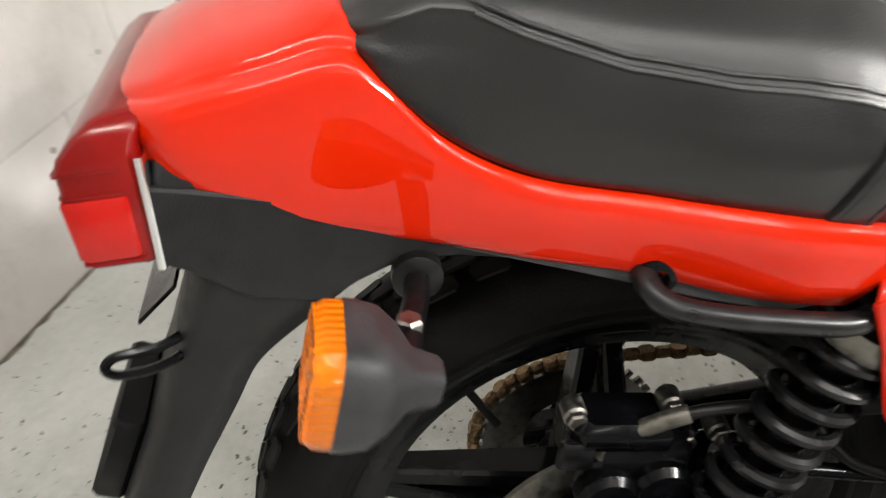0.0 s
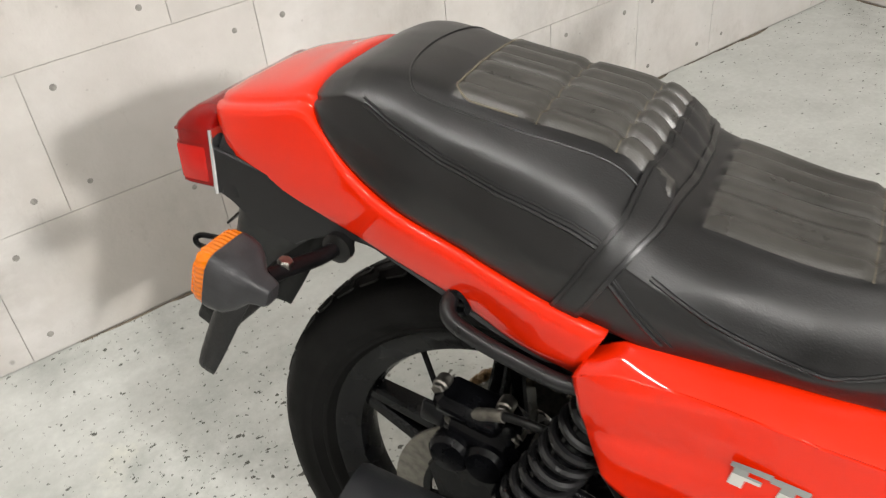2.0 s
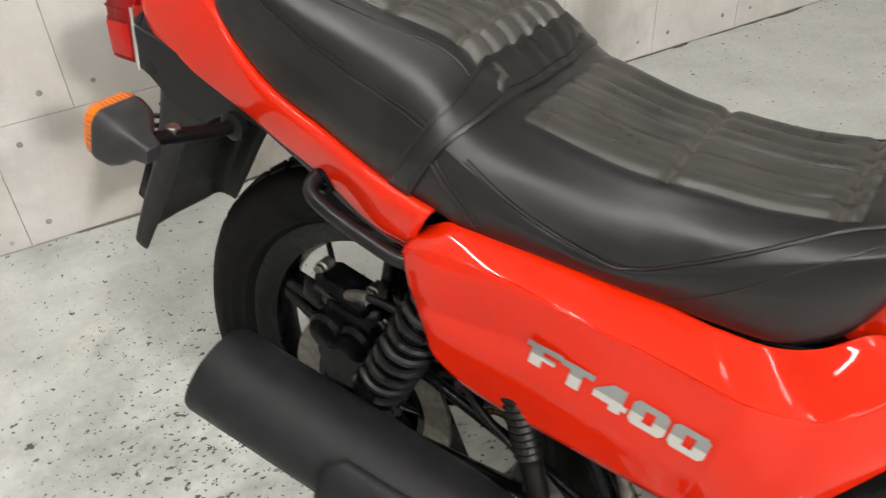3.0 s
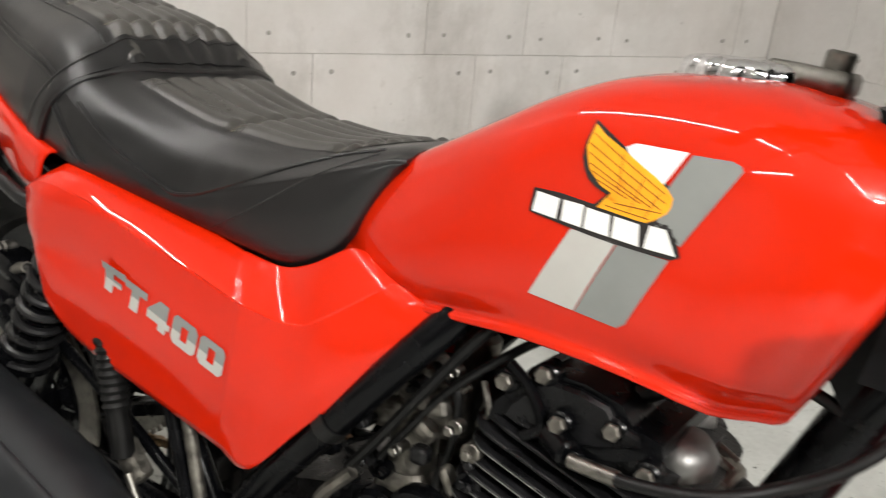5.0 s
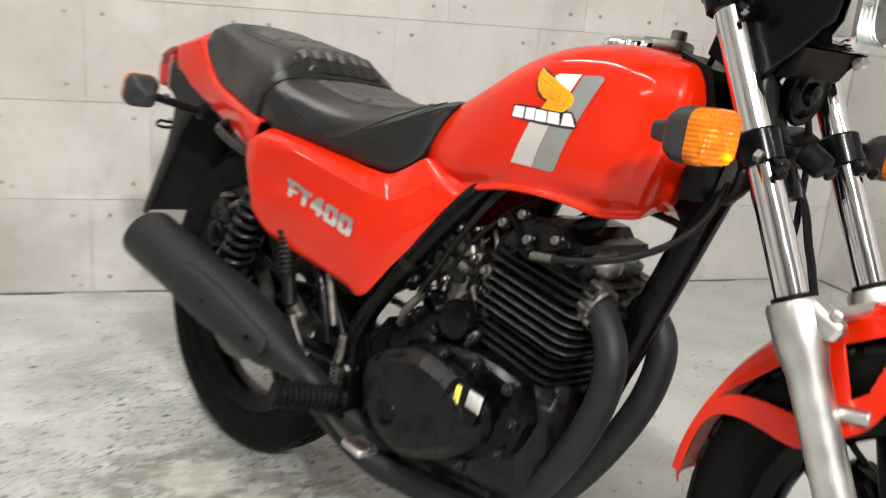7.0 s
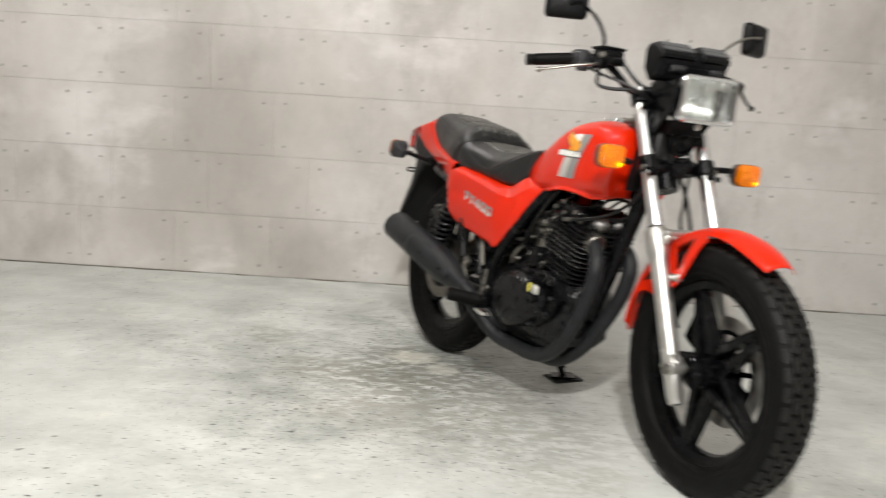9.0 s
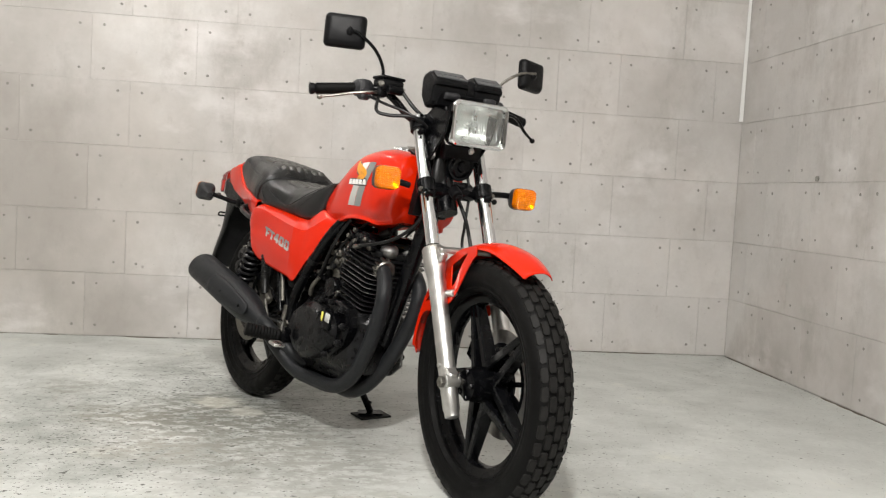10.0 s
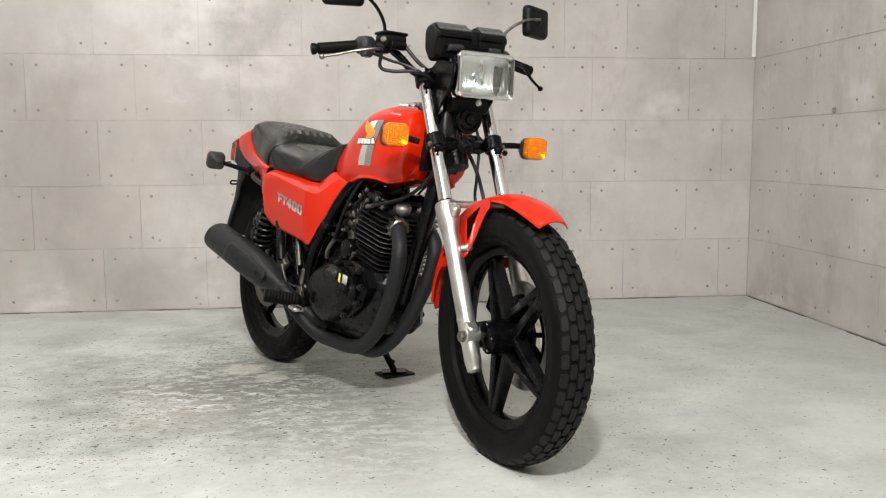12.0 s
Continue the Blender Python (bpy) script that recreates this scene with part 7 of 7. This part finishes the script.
part("torque_arm", Shape().slab([(-0.03, 0.40), (0.0, 0.30), (0.055, 0.30), (0.11, 0.44), (0.12, 0.50), (0.02, 0.46)], lambda x, z, d: (x, -0.082 - d, z), 0.012, 0.003), GLOSSBLK, rb)
part("torque_rod", Shape().tube([(0.10, -0.105, 0.470), (0.28, -0.115, 0.42), (0.44, -0.120, 0.36)], 0.007, 10), GLOSSBLK, rb)

mc = new("rear_master_cylinder")
mc.parent = bike
M0, M1 = np.array([0.320, -0.150, 0.535]), np.array([0.362, -0.152, 0.400])
prof = [(0, 0.012), (0.004, 0.016)] + [q for k in range(9) for q in ((0.008 + k * 0.009, 0.0165), (0.0125 + k * 0.009, 0.0138))] + [(0.092, 0.013), (0.138, 0.013), (0.14, 0.009)]
part("reservoir", Shape().lathe(prof, M0, M1 - M0, 20), HOSE, mc, "ribbed black rubber reservoir")
part("mount", Shape().box((0.365, -0.142, 0.395), (0.05, 0.02, 0.03), (0, 40, 0), 0.004), DIRTYALU, mc)
part("push_rod", Shape().cyl((0.37, -0.152, 0.385), (0.44, -0.155, 0.30), 0.005, 10), STEEL, mc)

# foot rests, pedal, stand
for sy in (-1, 1):
    pg = new("foot_peg")
    pg.parent = bike
    p0, p1 = np.array([0.520, sy * 0.150, 0.283]), np.array([0.490, sy * 0.262, 0.296])
    d = p1 - p0
    L_ = np.linalg.norm(d)
    prof = [(0, 0.017), (0.005, 0.022)] + [q for k in range(10) for q in ((0.01 + k * (L_ - 0.016) / 10, 0.0230), (0.01 + (k + 0.6) * (L_ - 0.016) / 10, 0.0205))] + [(L_ - 0.004, 0.022), (L_, 0.017)]
    part("peg_rubber", Shape().lathe(prof, p0, d, 18), RUBBER, pg, "ribbed black rubber foot peg")
    s = Shape().box((0.527, sy * 0.132, 0.282), (0.036, 0.045, 0.034), (0, 0, 0), 0.006)
    s.bolt((0.535, sy * 0.155, 0.262), (0, sy, 0), 0.016, 0.010)
    part("peg_bracket", s, GLOSSBLK, pg)
s = Shape().tube([(0.515, -0.160, 0.255), (0.57, -0.185, 0.262), (0.63, -0.215, 0.272), (0.680, -0.232, 0.279)], 0.008, 10, 16, squash=0.7)
bp = part("brake_pedal", s, STEEL, bike, "steel rear brake pedal with ribbed pad")
s = Shape().box((0.692, -0.242, 0.283), (0.045, 0.038, 0.010), (0, 8, 0), 0.003)
for k in range(6):
    s.box((0.674 + 0.0072 * k, -0.242, 0.2885 - 0.001 * k), (0.003, 0.034, 0.004), (0, 8, 0), 0.001)
part("pedal_pad", s, ALU, bp, "ribbed bare metal pad")
part("brake_switch", Shape().cyl((0.495, -0.128, 0.385), (0.490, -0.132, 0.335), 0.010, 12, edge=0.002).cyl((0.490, -0.132, 0.335), (0.50, -0.14, 0.27), 0.003, 8), STEEL, bike)
part("stop_spring", Shape().tube([(0.485 + 0.006 * math.cos(k * 0.9), -0.135 + 0.006 * math.sin(k * 0.9), 0.335 - 0.0012 * k) for k in range(60)], 0.0015, 6), STEEL, bike)
# side stand: its foot stands on the floor to the left of the machine
inv = bike.matrix_world.inverted()
foot = inv @ Vector((-1.977, -1.402, 0.006))
st_top = Vector((0.545, 0.085, 0.235))
ss = new("side_stand")
ss.parent = bike
tagged(ss, "black side stand folded out")
down = (inv.to_3x3() @ Vector((0, 0, 1))).normalized()
tip = foot + down * 0.012
part("stand_leg", Shape().tube([tuple(st_top), tuple(st_top.lerp(tip, 0.5) + Vector((0.004, 0, 0))), tuple(tip)], 0.0115, 12, 16), GLOSSBLK, ss)
part("stand_pivot", Shape().box(tuple(st_top), (0.05, 0.03, 0.06), (0, 0, 0), 0.006), GLOSSBLK, ss)
part("stand_foot", Shape().box((0, 0, 0), (0.085, 0.055, 0.006), (0, 0, 0), 0.002).move(Matrix.Translation(tip - down * 0.004) @ inv.to_3x3().to_4x4()), GLOSSBLK, ss)
part("stand_tab", Shape().tube([tuple(st_top.lerp(tip, 0.8)), tuple(st_top.lerp(tip, 0.83) + Vector((0.03, 0.0, 0.004)))], 0.006, 10), GLOSSBLK, ss)
part("stand_spring", Shape().tube([tuple(st_top.lerp(tip, 0.05 + 0.3 * k / 60) + Vector((-0.02 + 0.006 * math.cos(k), 0.006 * math.sin(k), 0))) for k in range(61)], 0.0016, 6), STEEL, ss)
fp = new("stand_plate", Shape().box((-1.974, -1.392, 0.003), (0.115, 0.090, 0.006), (0, 0, 24), 0.001).mesh("stand_plate", DARK))
tagged(fp, "thin black plate under the stand foot", "plate")

# ---- wall panels ----
ROWS_Z = [0.004, 0.312, 0.621, 0.936, 1.252, 1.566, 1.880, 2.194, 2.508, 2.70]
ODD = [-0.352, -0.870, -1.180, -1.685, -2.160, -2.643, -3.140, -3.648, -4.14, -4.63, -5.12, -5.61]
EVEN = [-0.166, -0.690, -1.02, -1.351, -1.866, -2.336, -2.832, -3.325, -3.82, -4.31, -4.80, -5.29, -5.78]
panel_cache = {}


def panel_mesh(w, h, material):
    key = (round(w, 3), round(h, 3))
    if key not in panel_cache:
        panel_cache[key] = Shape().box((0, 0, 0), (w - 0.0018, 0.008, h - 0.0018), edge=0.0006).mesh("panel", material, 20)
    return panel_cache[key]


def panels(wall, seams_odd, seams_even, place, end, turn):
    holes = Shape()
    for r in range(len(ROWS_Z) - 1):
        z0, z1 = ROWS_Z[r], ROWS_Z[r + 1]
        cuts = [0.0] + list(seams_even if r % 2 == 0 else seams_odd) + [end]
        for a, b in zip(cuts[:-1], cuts[1:]):
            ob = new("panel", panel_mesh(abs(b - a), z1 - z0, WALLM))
            ob.parent = wall
            ob.matrix_world = place((a + b) / 2, (z0 + z1) / 2) @ turn
        for c in cuts[1:-1]:
            for sx in (-0.055, 0.055):
                for z in (z0 + 0.053, z1 - 0.050):
                    if z < 0.02:
                        continue
                    m = place(c + sx + random.uniform(-0.004, 0.004), z + random.uniform(-0.004, 0.004)) @ turn
                    rr = random.uniform(0.0058, 0.0075)
                    s = Shape().lathe([(0.0, rr), (0.0046, rr), (0.0047, rr * 0.8), (0.0043, rr * 0.5), (0.0042, 0.0002)], (0, 0, 0), (0, -1, 0), 9)
                    holes.v, n = holes.v, len(holes.v)
                    holes.v += [tuple(m @ Vector(q)) for q in s.v]
                    holes.f += [tuple(n + i for i in q) for q in s.f]
    ho = new("tie_hole", holes.mesh("tie_hole", HOLEM))
    ho.parent = wall
    tagged(ho, "small round tie holes in the concrete", kind="stuff")


random.seed(11)
# even rows count from the floor: rows 0 and 2 carry the same joints as rows 2 and 4 above them
panels(wall_n, ODD, EVEN, lambda x, z: Matrix.Translation((x, 0.004, z)), -ROOM_W, Matrix.Identity(4))
EAST_ODD = [-0.162 - 0.41 * i for i in range(18)]
EAST_EVEN = [-0.322 - 0.412 * i for i in range(17)]
panels(wall_e, EAST_ODD, EAST_EVEN, lambda y, z: Matrix.Translation((0.004, y, z)), -ROOM_D, Matrix.Rotation(radians(90), 4, "Z") @ Matrix.Rotation(radians(180), 4, "Z"))
# hook hole in the side wall
hk = Shape().lathe([(0, 0.013), (0.006, 0.013), (0.007, 0.009), (0.003, 0.006), (0.003, 0.0005)], (0.0, -0.766, 0.952), (-1, 0, 0), 14)
hko = new("anchor_hole", hk.mesh("anchor_hole", HOLEM))
hko.parent = wall_e
tagged(hko, "grey anchor hole in the wall")

# thin dark brown strips, uneven in width, along the foot of the two walls
rng_g = random.Random(5)
for nm, along in (("foot_strip_north", False), ("foot_strip_east", True)):
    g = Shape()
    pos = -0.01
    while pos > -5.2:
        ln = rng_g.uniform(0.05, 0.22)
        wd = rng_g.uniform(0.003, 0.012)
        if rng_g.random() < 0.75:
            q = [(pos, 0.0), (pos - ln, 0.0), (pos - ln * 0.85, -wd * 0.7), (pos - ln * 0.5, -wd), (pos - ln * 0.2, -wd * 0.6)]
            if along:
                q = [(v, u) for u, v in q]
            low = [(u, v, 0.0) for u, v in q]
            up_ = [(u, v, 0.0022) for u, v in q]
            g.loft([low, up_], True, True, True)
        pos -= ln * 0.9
    tagged(new(nm, g.mesh(nm, FOOTBROWN)), "dark brown strips along the wall foot", "grime", kind="structure")

# loose white edge strip in the room's back corner
s = Shape().slab([(-0.004, 1.262), (-0.021, 1.262), (-0.013, 2.62), (-0.004, 2.62)], lambda x, z, d: (x, -0.004 - (x + 0.024) * 0.55 - d, z), 0.002, 0.0)
tagged(new("corner_trim", s.mesh("corner_trim", CEILM)), "loose white edge strip in the wall corner", "trim", kind="structure")
